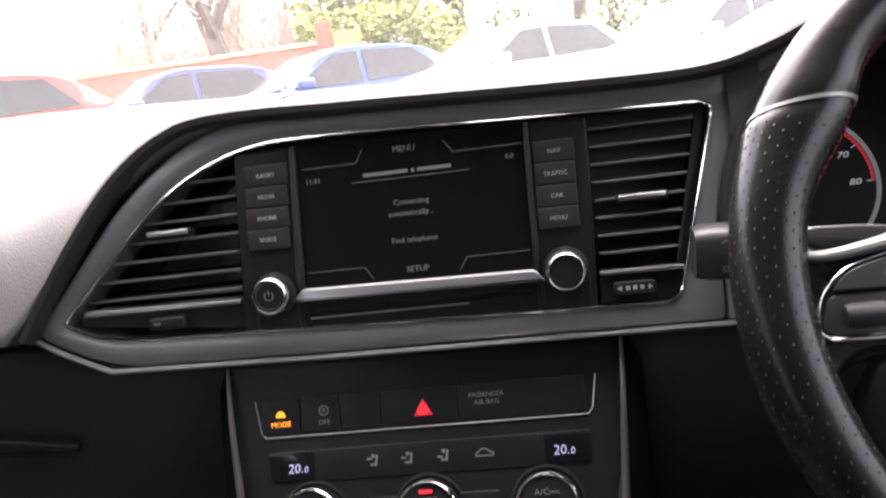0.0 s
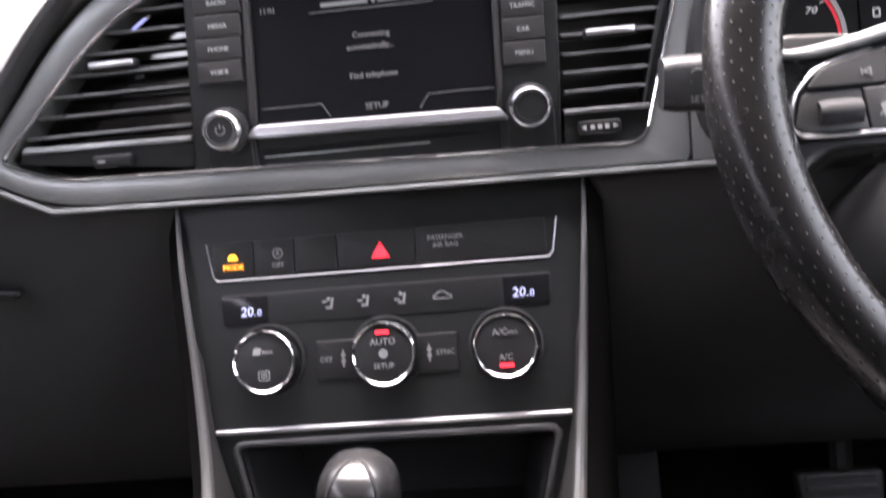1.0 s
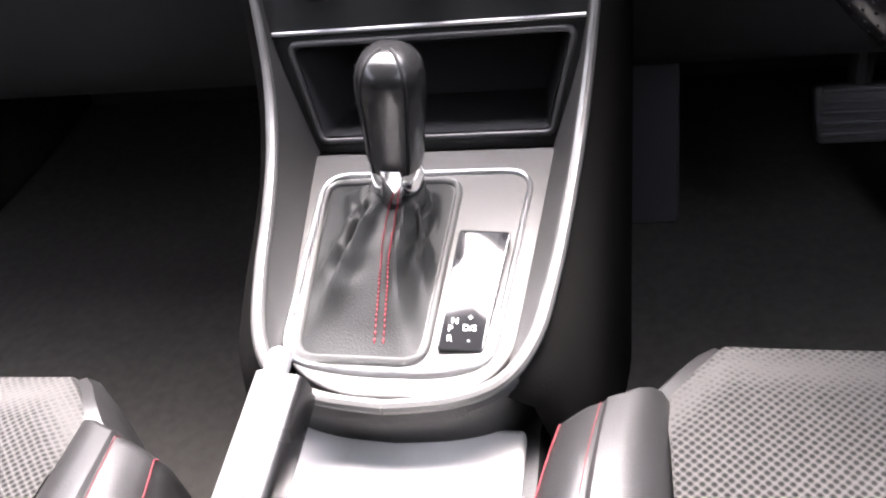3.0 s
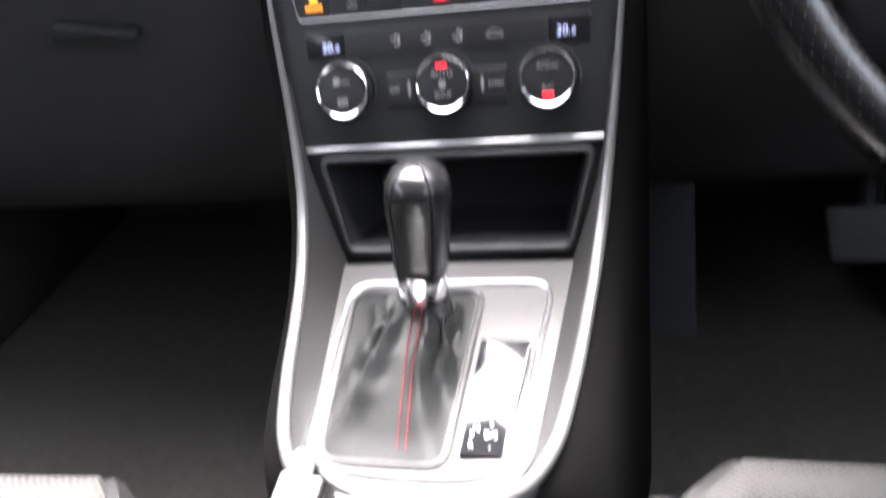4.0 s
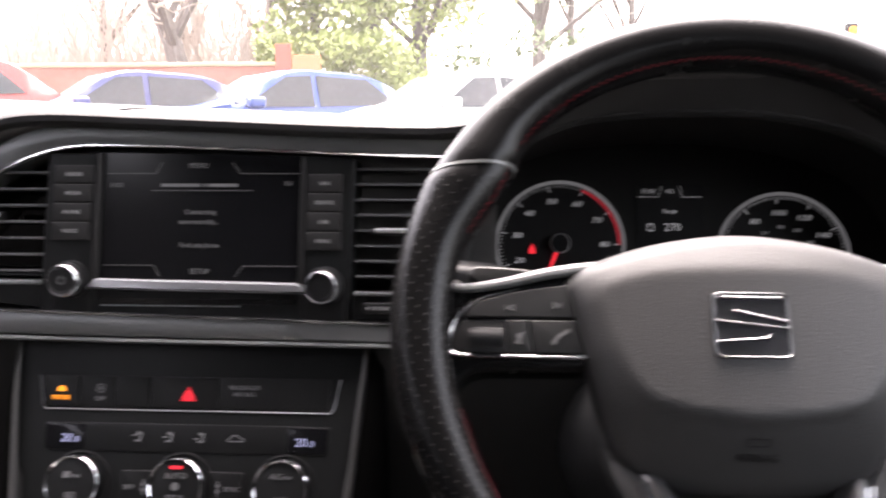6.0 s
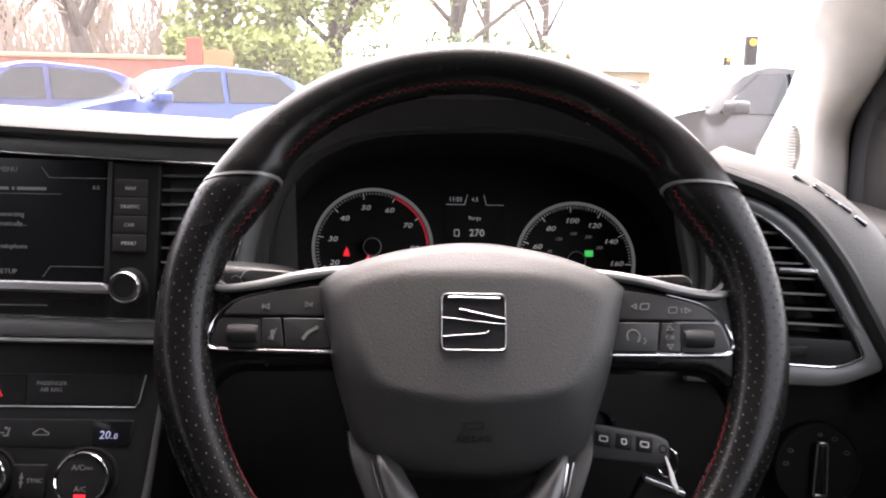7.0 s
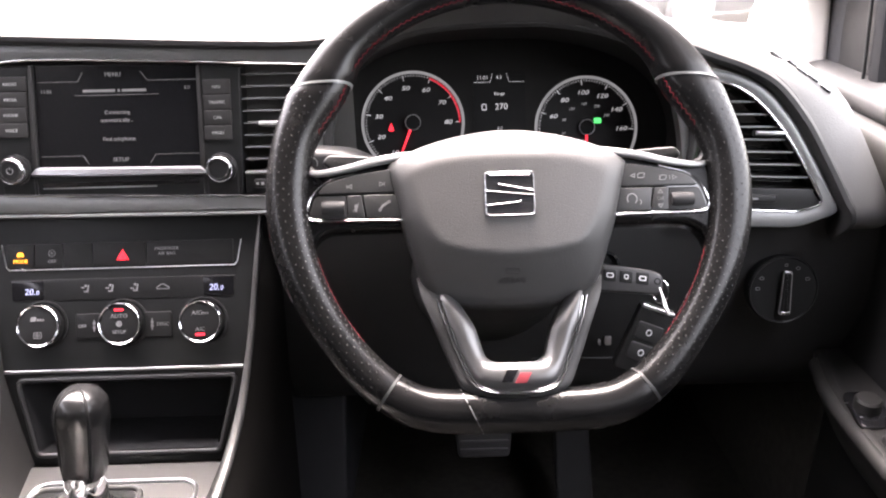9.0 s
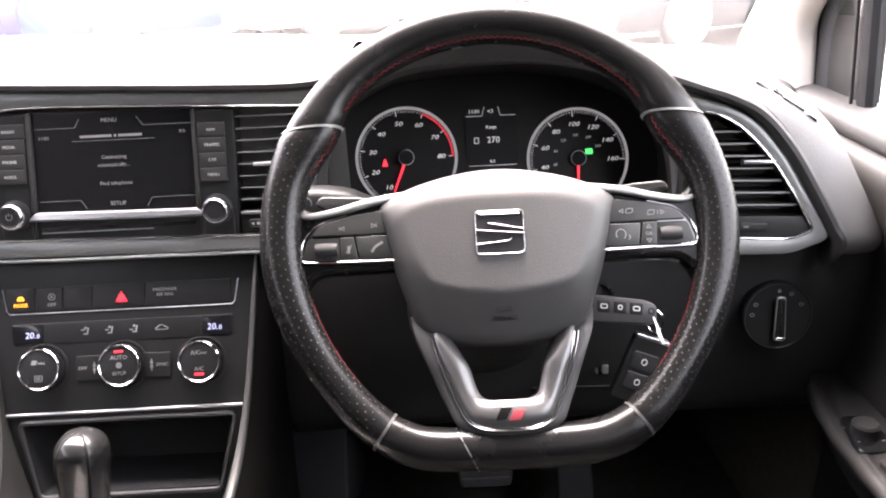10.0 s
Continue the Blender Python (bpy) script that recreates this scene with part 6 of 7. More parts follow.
# ---- mirror switch on the armrest ----
ms = thing("mirror_switch", (0.735, 0.52, 0.715), "round black mirror adjusting knob on the door armrest", "switch")
MS = basis((0.742, 0.520, 0.6965), (0.0, 1, 0.1))
part("switch_base", prism(rounded([(-0.02, -0.03), (0.022, -0.03), (0.018, 0.03), (-0.012, 0.03)], 0.008), -0.02, 0.002, 0.002, MS), PIANO, ms)
part("knob", lathe([(0.0135, 0), (0.0135, 0.012), (0.0115, 0.0145), (0.001, 0.0145)], 28, at(MS, 0, 0.0, 0)), WALLTRIM, ms)
for q in (0.5, 2.6, 4.0, 5.4):
    part("print", prism(rect(0.019 * math.cos(q) - 0.0016, 0.019 * math.sin(q) - 0.0005, 0.019 * math.cos(q) + 0.0016, 0.019 * math.sin(q) + 0.0005), 0.0018, 0.0023, 0, MS), INK, ms)
wsx = thing("window_switches", (0.745, 0.43, 0.71), "black window switches with a bright edge on the armrest", "switch")
WS = basis((0.755, 0.415, 0.6915), (0.0, 1, 0.05))
part("plate", prism(rect(-0.022, -0.09, 0.022, 0.06, 0.006), -0.02, 0.002, 0.002, WS), WALLTRIM, wsx)
for q in (0.03, -0.02):
    k_ = part("switch_key", prism(rect(-0.015, q - 0.02, 0.015, q + 0.02, 0.004), -0.002, 0.006, 0.003, WS), BUTTON, wsx)
    part("key_edge", prism(rect(-0.010, q + 0.015, 0.010, q + 0.019, 0.001), 0.004, 0.0072, 0.001, WS), SATIN_CHROME, k_)

# ---- seats ----
def woven(name):
    """Pale grey fabric woven in small staggered honeycomb cells."""
    m = mat(name, (0.0305, 0.0295, 0.0285), 0.9, vary=0.12, scale=60, specular=0.08)
    n, l = m.node_tree.nodes, m.node_tree.links
    b = n["Principled BSDF"]
    tc, mp, vo = n.new("ShaderNodeTexCoord"), n.new("ShaderNodeMapping"), n.new("ShaderNodeTexVoronoi")
    mp.inputs["Scale"].default_value = (1.0, 1.0, 0.2)
    mp.inputs["Rotation"].default_value = (0, 0, radians(45))
    vo.inputs["Scale"].default_value, vo.inputs["Randomness"].default_value = 245, 0.10
    l.new(tc.outputs["Object"], mp.inputs[0])
    l.new(mp.outputs[0], vo.inputs["Vector"])
    rg = n.new("ShaderNodeMapRange")
    rg.inputs[1].default_value, rg.inputs[2].default_value = 0.2, 0.55
    rg.inputs[3].default_value, rg.inputs[4].default_value = 0.22, 1.32
    l.new(vo.outputs["Distance"], rg.inputs[0])
    mu = n.new("ShaderNodeVectorMath")
    mu.operation = "SCALE"
    l.new(b.inputs["Base Color"].links[0].from_socket, mu.inputs[0])
    l.new(rg.outputs[0], mu.inputs["Scale"])
    l.new(mu.outputs[0], b.inputs["Base Color"])
    bp = n.new("ShaderNodeBump")
    bp.inputs["Strength"].default_value, bp.inputs["Distance"].default_value = 0.8, 0.0015
    l.new(vo.outputs["Distance"], bp.inputs["Height"])
    l.new(bp.outputs[0], b.inputs["Normal"])
    return m


WEAVE = woven("grey woven seat fabric")
BOLSTER = mat("soft grey-black leather", (0.011, 0.0107, 0.0108), 0.38, specular=0.3, grain=0.15, grain_scale=1300, cells=True, vary=0.15, scale=25)

SEAM = mat("dusty red seam", (0.085, 0.017, 0.021), 0.8, vary=0.2, specular=0.1)

# the bolster's section from the cushion outwards: offset, height, front end, and how far the front draws in and down
SECTION = [(0.1780, 0.6200, 0.290, 0.000, 0.000), (0.1820, 0.6360, 0.293, 0.000, 0.000), (0.1860, 0.6470, 0.293, 0.000, 0.002), (0.1930, 0.6570, 0.291, 0.001, 0.006), (0.2020, 0.6640, 0.288, 0.003, 0.010), (0.2130, 0.6675, 0.284, 0.007, 0.013), (0.2255, 0.6670, 0.281, 0.010, 0.013), (0.2285, 0.6645, 0.279, 0.011, 0.012), (0.2315, 0.6655, 0.277, 0.012, 0.012),
           (0.2390, 0.6635, 0.276, 0.013, 0.012), (0.2450, 0.6595, 0.274, 0.013, 0.011), (0.2515, 0.6540, 0.272, 0.014, 0.009), (0.2570, 0.6470, 0.271, 0.015, 0.006), (0.2605, 0.6360, 0.272, 0.017, 0.004), (0.2630, 0.6150, 0.273, 0.019, 0.000), (0.2635, 0.5600, 0.273, 0.020, 0.000), (0.2590, 0.4400, 0.271, 0.018, 0.000)]


def seat(x0, back, name, label):
    """Front seat cushion with leather side bolsters."""
    s = thing(name, (x0, 0.05, FLOOR_Z), label, "car seat", "front seats")
    rows = []
    for i in range(15):
        t = i / 14
        row = []
        for j in range(21):
            u = -1 + 2 * j / 20
            x = x0 + u * 0.184
            cut = 0.045 * max(0.0, (abs(u) - 0.82) / 0.18)
            y = -0.28 - back + (0.620 - cut) * t
            nose = max(0.0, (t - 0.88) / 0.12)
            row.append((x, y, 0.648 - 0.014 * nose ** 2 - 0.006 * (1 - u * u) - 0.05 * max(0.0, -y) / 0.28 + 0.004 * (1 - abs(u)) * math.sin(9 * t)))
        rows.append(row)
    front = [[(x, y + 0.010 * math.sin(2.2 * t), z - 0.2 * t * t) for x, y, z in rows[-1]] for t in (0.12, 0.25, 0.5, 1.0)]
    part("cushion", skin(rows + front, closed_ring=False), WEAVE, s, "pale grey honeycomb-woven cushion")
    for side in (-1, 1):
        rows = []
        for i in range(25):
            t = 1 - (1 - i / 24) ** 1.6
            f = max(0.0, (t - 0.84) / 0.16) ** 1.5
            rows.append([(x0 + side * (a - da * f), -0.32 - back + (yf + 0.32) * t, z - dz * f - 0.03 * (1 - t) ** 2) for a, z, yf, da, dz in SECTION])
        for dy, dz in ((0.003, 0.004), (0.006, 0.012), (0.008, 0.03), (0.010, 0.07), (0.008, 0.14)):
            rows.append([(x, y + dy, min(z, max(z - dz, 0.50))) for x, y, z in rows[24]])
        b = part("bolster", skin(rows, closed_ring=False), BOLSTER, s, "black leather side bolster")
        for col, size in ((8, 0.0003), (12, 0.0005)):
            part("piping", tube([Vector(r[col]) + Vector((side * 0.0003, 0, 0.0003)) for r in rows[:26]], size, 6), SEAM, b, "fine red seam")
        # leather wrapped round the cut corner of the cushion
        line = [(0.150, 0.3450, 0.630), (0.160, 0.336, 0.633), (0.172, 0.320, 0.637), (0.186, 0.302, 0.638), (0.200, 0.291, 0.630)]
        part("bolster_nose", skin([[(x0 + side * (a + q), y + q - back, z - d) for q, d in ((-0.004, 0.004), (0.002, 0.006), (0.006, 0.016), (0.008, 0.05), (0.008, 0.13))] for a, y, z in line], closed_ring=False), BOLSTER, s)
    part("seat_base", block(x0 - 0.19, -0.3 - back, FLOOR_Z + 0.01, x0 + 0.19, 0.26 - back, 0.52, 0.02), HARD, s)
    return s


seat(0.346, 0.0, "driver_seat", "pale grey woven driver's seat with black leather bolsters")
seat(-0.370, 0.034, "passenger_seat", "pale grey woven passenger seat with black leather bolsters")

# ---- outside: car park with parked cars, wall, hedge and trees ----
ASPHALT = mat("asphalt", (0.055, 0.055, 0.056), 0.9, grain=0.6, grain_scale=60, vary=0.2, scale=1.5)
BRICK = mat("red brick", (0.28, 0.10, 0.07), 0.85, vary=0.25, scale=6)
BARK = mat("bark", (0.12, 0.10, 0.085), 0.9, grain=0.7, grain_scale=40, vary=0.3, scale=8)
LEAF = mat("fresh green leaves", (0.2, 0.24, 0.06), 0.6, vary=0.4, scale=3)
LEAF2 = mat("dull green leaves", (0.08, 0.11, 0.04), 0.6, vary=0.4, scale=3)
TWIG = mat("pale twigs", (0.34, 0.285, 0.235), 0.85, vary=0.3, scale=6)
TYRE = mat("tyre rubber", (0.05, 0.05, 0.051), 0.8)
ALLOY = mat("alloy", (0.5, 0.5, 0.52), 0.35, metal=0.9)
DARKGLASS = mat("tinted car glass", (0.007, 0.009, 0.009), 0.06, vary=0.05, specular=0.45)
# base lighter than the side glass: sky glare is partly put into the colour
SKYGLASS = mat("sky-paled windscreen glass", (0.10, 0.11, 0.11), 0.12, vary=0.05, specular=1.0, coat=1.0)
STONE = mat("buff stone", (0.36, 0.28, 0.17), 0.85, vary=0.15, scale=2)
ORANGE = mat("orange board", (0.6, 0.14, 0.05), 0.6)
STEEL = mat("galvanised steel", (0.5, 0.5, 0.5), 0.45, metal=0.4)
SLOPE = 0.022  # the car park rises gently ahead
gb = bmesh.new()
bmesh.ops.create_grid(gb, x_segments=8, y_segments=8, size=400, matrix=Matrix(((1, 0, 0, 0), (0, 1, 0, 0), (0, SLOPE, 1, 0), (0, 0, 0, 1))))


def lift(ob, y):
    """Stands a thing on the rising ground."""
    ob.location.z += SLOPE * y
    return ob

lone("ground", gb, ASPHALT, "grey asphalt car park", "ground", "structure")


def paint(name, colour):
    return mat(name, colour, 0.3, vary=0.05, scale=2, coat=0.35, specular=0.4)


def car(name, place, turn, colour, length, width, height, label, van=False):
    """A parked car: lofted body, glasshouse, wheels, lamps and mirrors. Front towards local +x."""
    c = thing(name, place, label, "car", "parked cars")
    M = Matrix.Translation(place) @ Matrix.Rotation(radians(turn), 4, "Z")
    L, W, H = length / 2, width / 2, height
    belt = 0.62 * H if not van else 0.55 * H
    if van:
        top = [(-L, 0.9 * H), (-L * 0.96, H), (L * 0.35, H), (L * 0.55, 0.93 * H), (L * 0.78, belt), (L * 0.97, 0.45 * H), (L, 0.3 * H)]
    else:
        top = [(-L, 0.55 * H), (-L * 0.93, 0.66 * H), (-L * 0.62, 0.93 * H), (-L * 0.25, H), (L * 0.1, 0.985 * H), (L * 0.45, 0.70 * H), (L * 0.62, 0.64 * H), (L * 0.92, 0.52 * H), (L, 0.38 * H)]
    top = smooth_loop([(x, z, 0) for x, z in top], 4, closed=False)
    rows = []
    for x, z, _ in top:
        e = 1 - 0.12 * (abs(x) / L) ** 4
        tuck = 0.78 if z > belt + 0.1 else 1.0
        zb = min(belt, z - 0.02)
        row = [(x, -W * e * 0.93, 0.2), (x, -W * e, 0.35), (x, -W * e, min(0.55, zb - 0.01)), (x, -W * e * 0.97, zb), (x, -W * e * tuck, z - 0.03 if z > belt + 0.1 else z - 0.005), (x, -W * e * tuck * 0.8, z), (x, 0, z + 0.012)]
        rows.append([M @ Vector(p) for p in row] + [M @ Vector((p[0], -p[1], p[2])) for p in row[-2::-1]])
    pm = paint(name + " paint", colour)
    body = part("body", skin(rows, closed_ring=True), pm, c, smooth=50)
    # glass
    for sy in (-1, 1):
        if van:
            gl = [(L * 0.2, belt + 0.05), (L * 0.68, belt + 0.05), (L * 0.5, 0.9 * H), (L * 0.22, 0.92 * H)]
            sets = [gl]
        else:
            sets = [[(-L * 0.72, belt + 0.06), (-L * 0.12, belt + 0.03), (-L * 0.12, 0.95 * H), (-L * 0.5, 0.92 * H)], [(-L * 0.08, belt + 0.03), (L * 0.42, belt + 0.03), (L * 0.10, 0.935 * H), (-L * 0.08, 0.95 * H)]]
        for gl in sets:
            ring = [M @ Vector((x, sy * W * (0.985 - 0.20 * (z - belt) / max(0.01, H - belt)), z)) for x, z in gl]
            ring2 = [M @ Vector((x, sy * W * (1.003 - 0.20 * (z - belt) / max(0.01, H - belt)), z)) for x, z in gl]
            part("side_window", skin([ring, ring2]), DARKGLASS, c)
        part("door_mirror", block(L * 0.30, sy * W - 0.02, belt + 0.02, L * 0.40, sy * (W + 0.2), belt + 0.16, 0.04, M), pm, c)
        part("headlight", block(L * 0.80, sy * W * 0.62, 0.40 * H, L * 0.955, sy * W * 0.93, 0.49 * H, 0.04, M), STEEL, c, "clear headlight")
        for wx in (-L * 0.60, L * 0.62):
            wm = M @ Matrix.Translation((wx, sy * (W - 0.10), 0.32)) @ Matrix.Rotation(radians(-90 * sy), 4, "X")
            wh = part("wheel", lathe([(0.20, -0.09), (0.30, -0.09), (0.32, -0.06), (0.32, 0.07), (0.30, 0.1), (0.22, 0.1)], 28, wm), TYRE, c)
            part("rim", lathe([(0.215, 0.08), (0.215, 0.1), (0.19, 0.105), (0.15, 0.08), (0.06, 0.09), (0.05, 0.1), (0.005, 0.1)], 20, wm), ALLOY, wh)
    fx0, fx1 = (L * 0.60, L * 0.74) if van else (L * 0.15, L * 0.44)
    part("front_window", skin([[M @ Vector((fx1, -W * 0.86, belt + 0.06)), M @ Vector((fx1, W * 0.86, belt + 0.06)), M @ Vector((fx0, W * 0.72, 0.95 * H)), M @ Vector((fx0, -W * 0.72, 0.95 * H))], [M @ Vector((fx1 + 0.05, -W * 0.86, belt + 0.1)), M @ Vector((fx1 + 0.05, W * 0.86, belt + 0.1)), M @ Vector((fx0 + 0.05, W * 0.72, 0.97 * H)), M @ Vector((fx0 + 0.05, -W * 0.72, 0.97 * H))]]), SKYGLASS, c)
    part("grille", block(L * 0.93, -W * 0.5, 0.24 * H, L * 0.99, W * 0.5, 0.38 * H, 0.03, M), RUBBER, c)
    return c


WHITE_, BLUE_, RED_, GREY_, DARK_, SILV_ = (0.75, 0.75, 0.74), (0.010, 0.016, 0.10), (0.42, 0.02, 0.012), (0.014, 0.015, 0.017), (0.02, 0.022, 0.025), (0.6, 0.6, 0.6)
for nm, x, y, turn, colour, ln, w, h, label, v in (
        ("red_car", -8.9, 12.6, 216, RED_, 4.5, 1.85, 1.78, "tall red car parked across the way", False),
        ("blue_car", -5.75, 13.2, 216, BLUE_, 4.3, 1.8, 1.47, "dark blue hatchback parked across the way", False),
        ("blue_car", -3.1, 12.9, 216, (0.008, 0.040, 0.19), 4.3, 1.8, 1.45, "bright blue hatchback parked across the way", False),
        ("white_car", -0.4, 13.0, 216, WHITE_, 4.2, 1.78, 1.42, "white hatchback parked across the way", False),
        ("silver_car", 2.5, 13.4, 214, SILV_, 4.3, 1.8, 1.45, "silver hatchback parked across the way", False),
        ("grey_car", 4.0, 10.2, 205, GREY_, 4.4, 1.8, 1.5, "dark grey hatchback parked close in front", False),
        ("dark_car", 6.6, 13.0, 200, DARK_, 4.4, 1.8, 1.5, "dark hatchback parked across the way", False)):
    lift(car(nm, (x, y, 0), turn, colour, ln, w, h, label, v), y)

wall = lift(thing("brick_wall", (-6, 19.5, 0), "low red brick boundary wall", "wall", kind="structure"), 0)
part("wall_body", block(-20, 19.9, 0, -5.0, 20.15, 1.8, 0.01), BRICK, wall)
part("coping", block(-20, 19.85, 1.8, -5.0, 20.2, 1.9, 0.02), STONE, wall)
lift(wall, 20)
sign = thing("orange_sign", (-4.25, 18.9, 0), "orange and red boards standing before the hedge", "sign")
part("board", block(-4.75, 18.9, 0, -4.40, 18.96, 2.25, 0.01), mat("red board", (0.5, 0.05, 0.025), 0.6), sign, "red board")
part("board", block(-4.38, 18.92, 0, -3.75, 18.98, 2.0, 0.01), ORANGE, sign, "orange board")
lift(sign, 19)


def lamp_post(x, y, h, r):
    p = thing("lamp_post", (x, y, 0), "pale steel lamp post", "lamp post", "lamp posts")
    part("post", tube([(x, y, 0), (x, y, h * 0.5), (x, y, h)], [r, r * 0.8, r * 0.6], 12), STEEL, p)
    part("post_base", lathe([(r * 1.6, 0), (r * 1.6, 0.5), (r, 0.6)], 12, Matrix.Translation((x, y, 0))), STEEL, p)
    return lift(p, y)


lamp_post(-6.6, 17.5, 6.5, 0.08)
lamp_post(-0.75, 17.0, 6.5, 0.17)


def clump(centre, size, n, leaf, rnd):
    """Many small leaves scattered in an uneven cloud."""
    bm = bmesh.new()
    for _ in range(n):
        d = Vector((rnd.gauss(0, 1), rnd.gauss(0, 1), rnd.gauss(0, 1)))
        d = d.normalized() * (rnd.random() ** 0.4)
        p = Vector(centre) + Vector((d.x * size[0], d.y * size[1], d.z * size[2]))
        s = leaf * rnd.uniform(0.5, 1.3)
        a = Vector((rnd.gauss(0, 1), rnd.gauss(0, 1), rnd.gauss(0, 1))).normalized() * s
        b = a.orthogonal().normalized() * s * 0.6
        bm.faces.new([bm.verts.new(p + q) for q in (a, b, -a, -b)])
    return bm


def tree(x, y, h, r, label, rnd, leafy=0, lean=0.0, material=None):
    """Trunk with forked limbs and twigs, and leaves where it has them."""
    t = thing("tree", (x, y, 0), label, "tree", "trees")
    trunk = [(x + lean * h * q * q, y, h * 0.55 * q) for q in (0, 0.25, 0.5, 0.75, 1)]
    limbs, twigs, tips = [], [], []
    part("trunk", tube(trunk, [r * 1.25, r, r * 0.85, r * 0.75, r * 0.6], 10, up=(0, 1, 0)), BARK, t)
    for k in range(9):
        q = rnd.uniform(0.4, 1.0)
        p0 = Vector((x + lean * h * q * q, y, h * 0.55 * q))
        a = rnd.uniform(0, 6.28)
        d = Vector((math.cos(a), math.sin(a) * 0.7, rnd.uniform(0.5, 1.4))).normalized()
        ln = h * rnd.uniform(0.25, 0.45)
        p1, p2 = p0 + d * ln * 0.5 + Vector((0, 0, 0.05 * h)), p0 + d * ln + Vector((0, 0, rnd.uniform(-0.02, 0.12) * h))
        limbs.append(tube([p0, p1, p2], [r * 0.42, r * 0.28, r * 0.1], 6, up=(0.3, 0.9, 0.1)))
        for _ in range(9):
            b = p0.lerp(p2, rnd.uniform(0.3, 1.0))
            e = b + Vector((rnd.gauss(0, 1), rnd.gauss(0, 0.7), rnd.uniform(-0.2, 1.3))) * h * 0.09
            twigs.append(tube([b, b.lerp(e, 0.5) + Vector((rnd.gauss(0, 0.05), 0, 0.05)), e], [r * 0.1, r * 0.07, r * 0.03], 4, up=(0.3, 0.9, 0.1)))
            tips.append(e)
    part("limb", joined(*limbs), BARK, t)
    part("twig", joined(*twigs), TWIG, t, kind="stuff")
    if leafy:
        part("crown", joined(*[clump(p, (h * 0.10, h * 0.10, h * 0.08), leafy, 0.10, rnd) for p in tips[::2]]), material or LEAF, t, "uneven leafy crown", smooth=0, kind="stuff")
    return t


rnd = random.Random(7)
for x, y, h, r, label, leafy, lean, m in (
        (-7.9, 22.0, 9, 0.30, "bare dark leaning tree by the wall", 0, -0.16, None),
        (-11.0, 24.0, 9, 0.14, "bare tree with many thin twigs", 0, 0, None),
        (-9.2, 25.5, 9, 0.12, "bare tree with many thin twigs", 0, 0, None),
        (-6.3, 24.5, 9, 0.12, "bare tree with many thin twigs", 0, 0, None),
        (-4.6, 22.5, 9, 0.18, "tree thick with fresh green leaves", 130, 0, None),
        (-3.2, 23.5, 10, 0.22, "tree thick with fresh green leaves", 130, 0, None),
        (-1.9, 22.8, 9, 0.24, "tree thick with fresh green leaves", 110, 0, None),
        (1.4, 26, 10, 0.24, "sparse tree with dull green leaves", 22, 0, LEAF2),
        (2.4, 27, 9, 0.16, "sparse tree with dull green leaves", 14, 0, LEAF2),
        (4.4, 28, 9, 0.15, "slender bare tree with thin twigs", 0, 0, None)):
    lift(tree(x, y, h, r, label, rnd, leafy, lean, m), y)
hb = joined(*[clump((rnd.uniform(-5.3, -1.2), 20.6 + rnd.uniform(-0.4, 0.4), rnd.uniform(0.3, 2.3)), (0.55, 0.45, 0.4), 260, 0.085, rnd) for _ in range(62)], *[clump((rnd.gauss(-3.2, 1.3), 21.2 + rnd.uniform(-0.5, 0.8), rnd.uniform(2.2, 5.0)), (0.8, 0.6, 0.6), 150, 0.10, rnd) for _ in range(34)])
lift(lone("hedge", hb, LEAF, "thick fresh green hedge behind the cars", "hedge", "stuff", smooth=0), 20)
hb = joined(*[clump((rnd.gauss(1.6, 1.6), 22 + rnd.uniform(-0.4, 0.4), 0.2 + 2.4 * rnd.random() ** 2), (0.7, 0.5, 0.5), 110, 0.11, rnd) for _ in range(20)])
lift(lone("bushes", hb, LEAF2, "sparse pale green bushes behind the cars", "bushes", "stuff", smooth=0), 22)



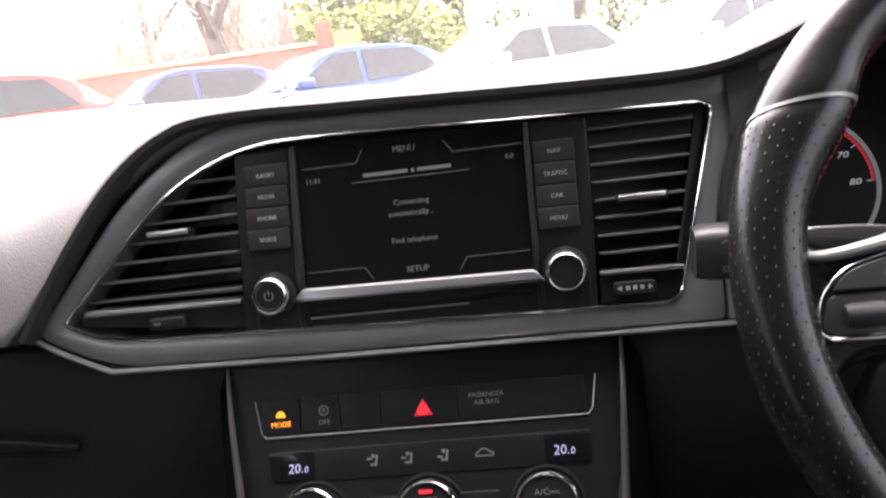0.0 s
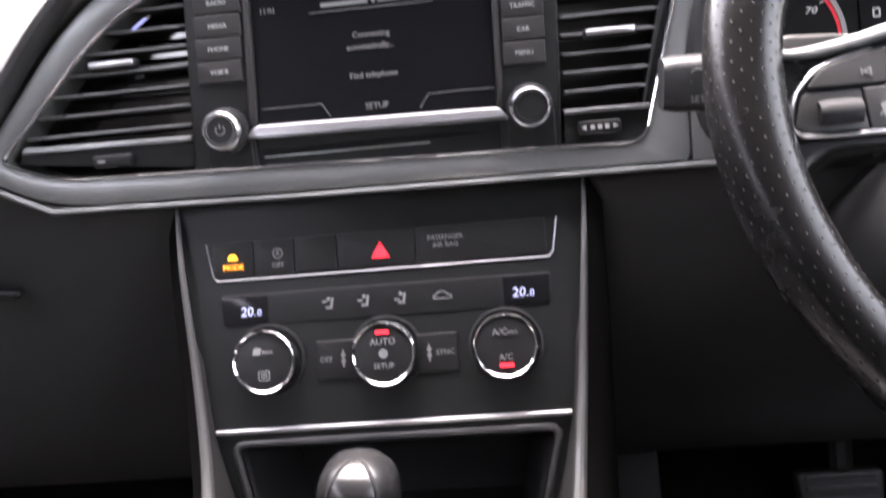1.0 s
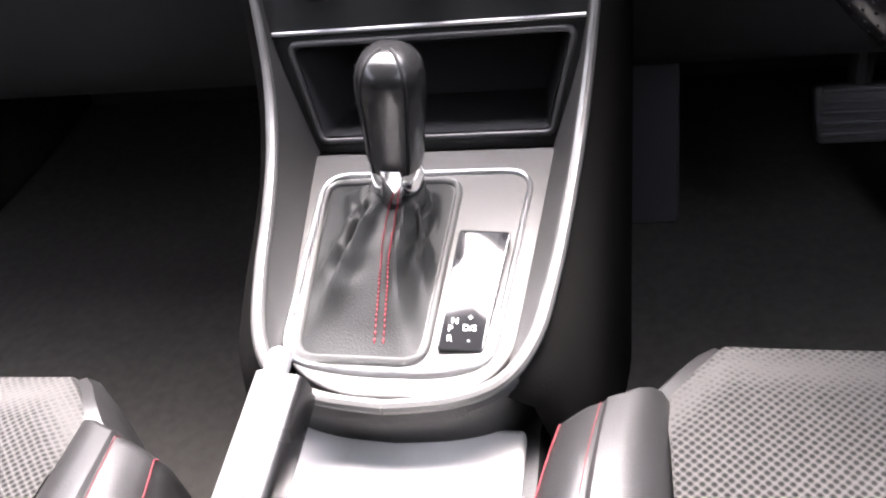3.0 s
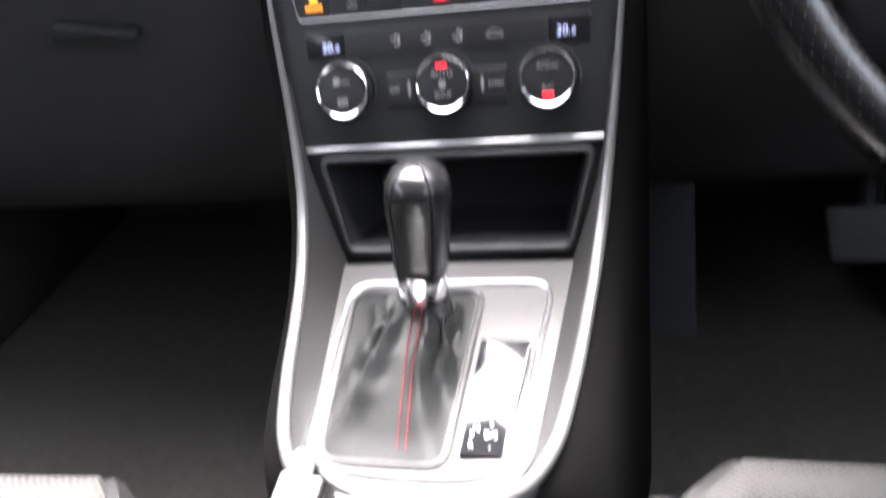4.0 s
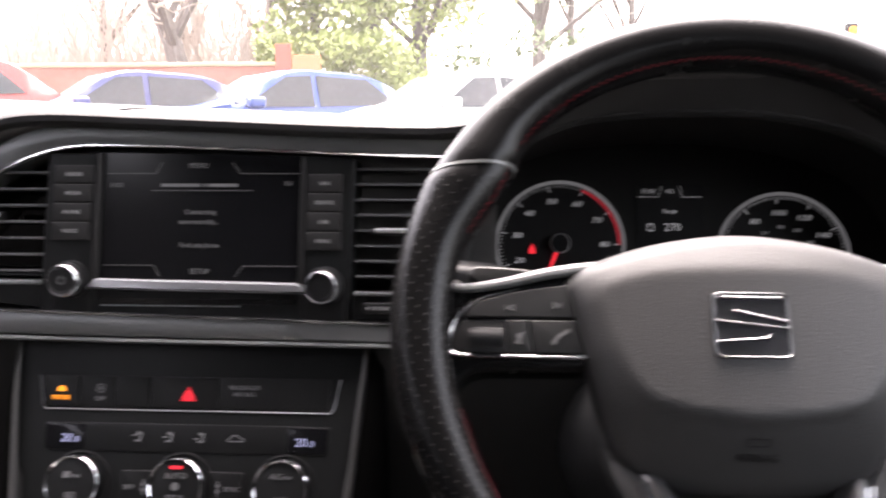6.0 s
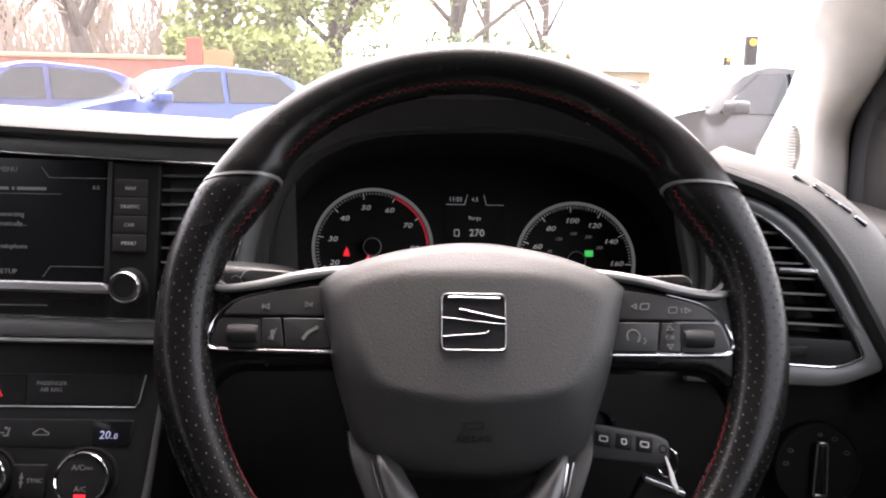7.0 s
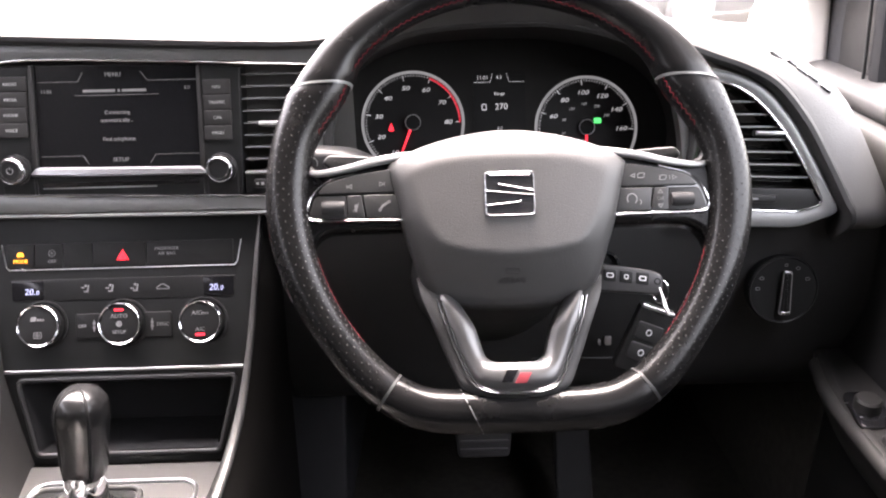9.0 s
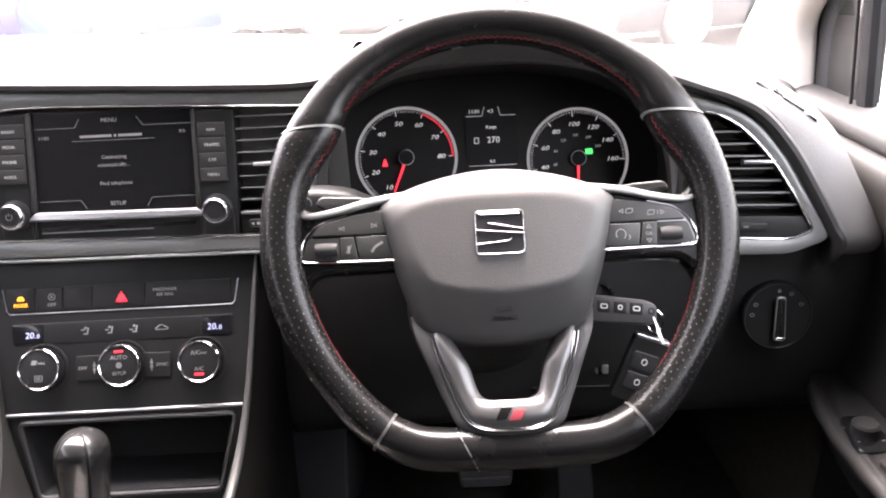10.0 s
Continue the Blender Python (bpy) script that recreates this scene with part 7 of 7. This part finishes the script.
def thicket(x0, x1, y, h, n, rnd):
    """Countless thin bare stems and twigs."""
    bm = bmesh.new()
    for _ in range(n):
        p = Vector((rnd.uniform(x0, x1), y + rnd.uniform(-1.5, 1.5), 0))
        d = Vector((rnd.gauss(0, 0.35), rnd.gauss(0, 0.2), 1)).normalized() * h * rnd.uniform(0.35, 1.0)
        w = Vector((rnd.uniform(0.015, 0.045), 0, 0))
        for _ in range(4):
            q = p + d * rnd.uniform(0.4, 0.6) + Vector((rnd.gauss(0, 0.25), 0, 0))
            bm.faces.new([bm.verts.new(v) for v in (p - w, p + w, q + w * 0.6, q - w * 0.6)])
            p, d, w = q, Vector((d.x + rnd.gauss(0, 0.5), d.y, d.z)) * 0.62, w * 0.6
    return bm


lift(lone("thicket", thicket(-15.5, -5.4, 24.0, 5.5, 1250, rnd), TWIG, "dense brown leafless thicket behind the wall", "bushes", "stuff", smooth=0), 24)
house = thing("house", (8.8, 40, 0), "small buff stone house beyond the car park", "house")
part("walls", block(7.4, 38, 0, 10.6, 42, 2.4, 0.02), STONE, house)
part("roof", skin([[(7.2, 37.7, 2.35), (7.2, 40, 3.5), (7.2, 42.3, 2.35), (7.2, 40, 3.3)], [(10.8, 37.7, 2.35), (10.8, 40, 3.5), (10.8, 42.3, 2.35), (10.8, 40, 3.3)]]), STONE, house)
for wx in (7.9, 9.4):
    part("window", block(wx, 37.96, 0.9, wx + 0.8, 38.05, 1.9, 0.01), DARKGLASS, house)
lift(house, 40)


def traffic_light(x, y, z, s):
    """Signal head on a post with three lamps, the upper one amber."""
    p = thing("traffic_light", (x, y, 0), "traffic light with lit amber lamp", "traffic light", "traffic lights")
    part("post", tube([(x, y, 0), (x, y, z)], 0.05, 10), STEEL, p)
    part("signal_head", block(x - 0.16 * s, y - 0.12, z, x + 0.16 * s, y + 0.1, z + 0.95 * s, 0.03), RUBBER, p)
    for k in range(3):
        part("lamp", lathe([(0.1 * s, 0), (0.1 * s, 0.04), (0.02, 0.05)], 16, basis((x, y - 0.12, z + (0.17 + 0.3 * k) * s), (0, 0, 1))), LIT_AMBER if k == 2 else RUBBER, p, "lamp")
    return lift(p, y)


traffic_light(8.85, 22, 1.95, 0.9)
traffic_light(8.25, 22, 1.8, 0.5)
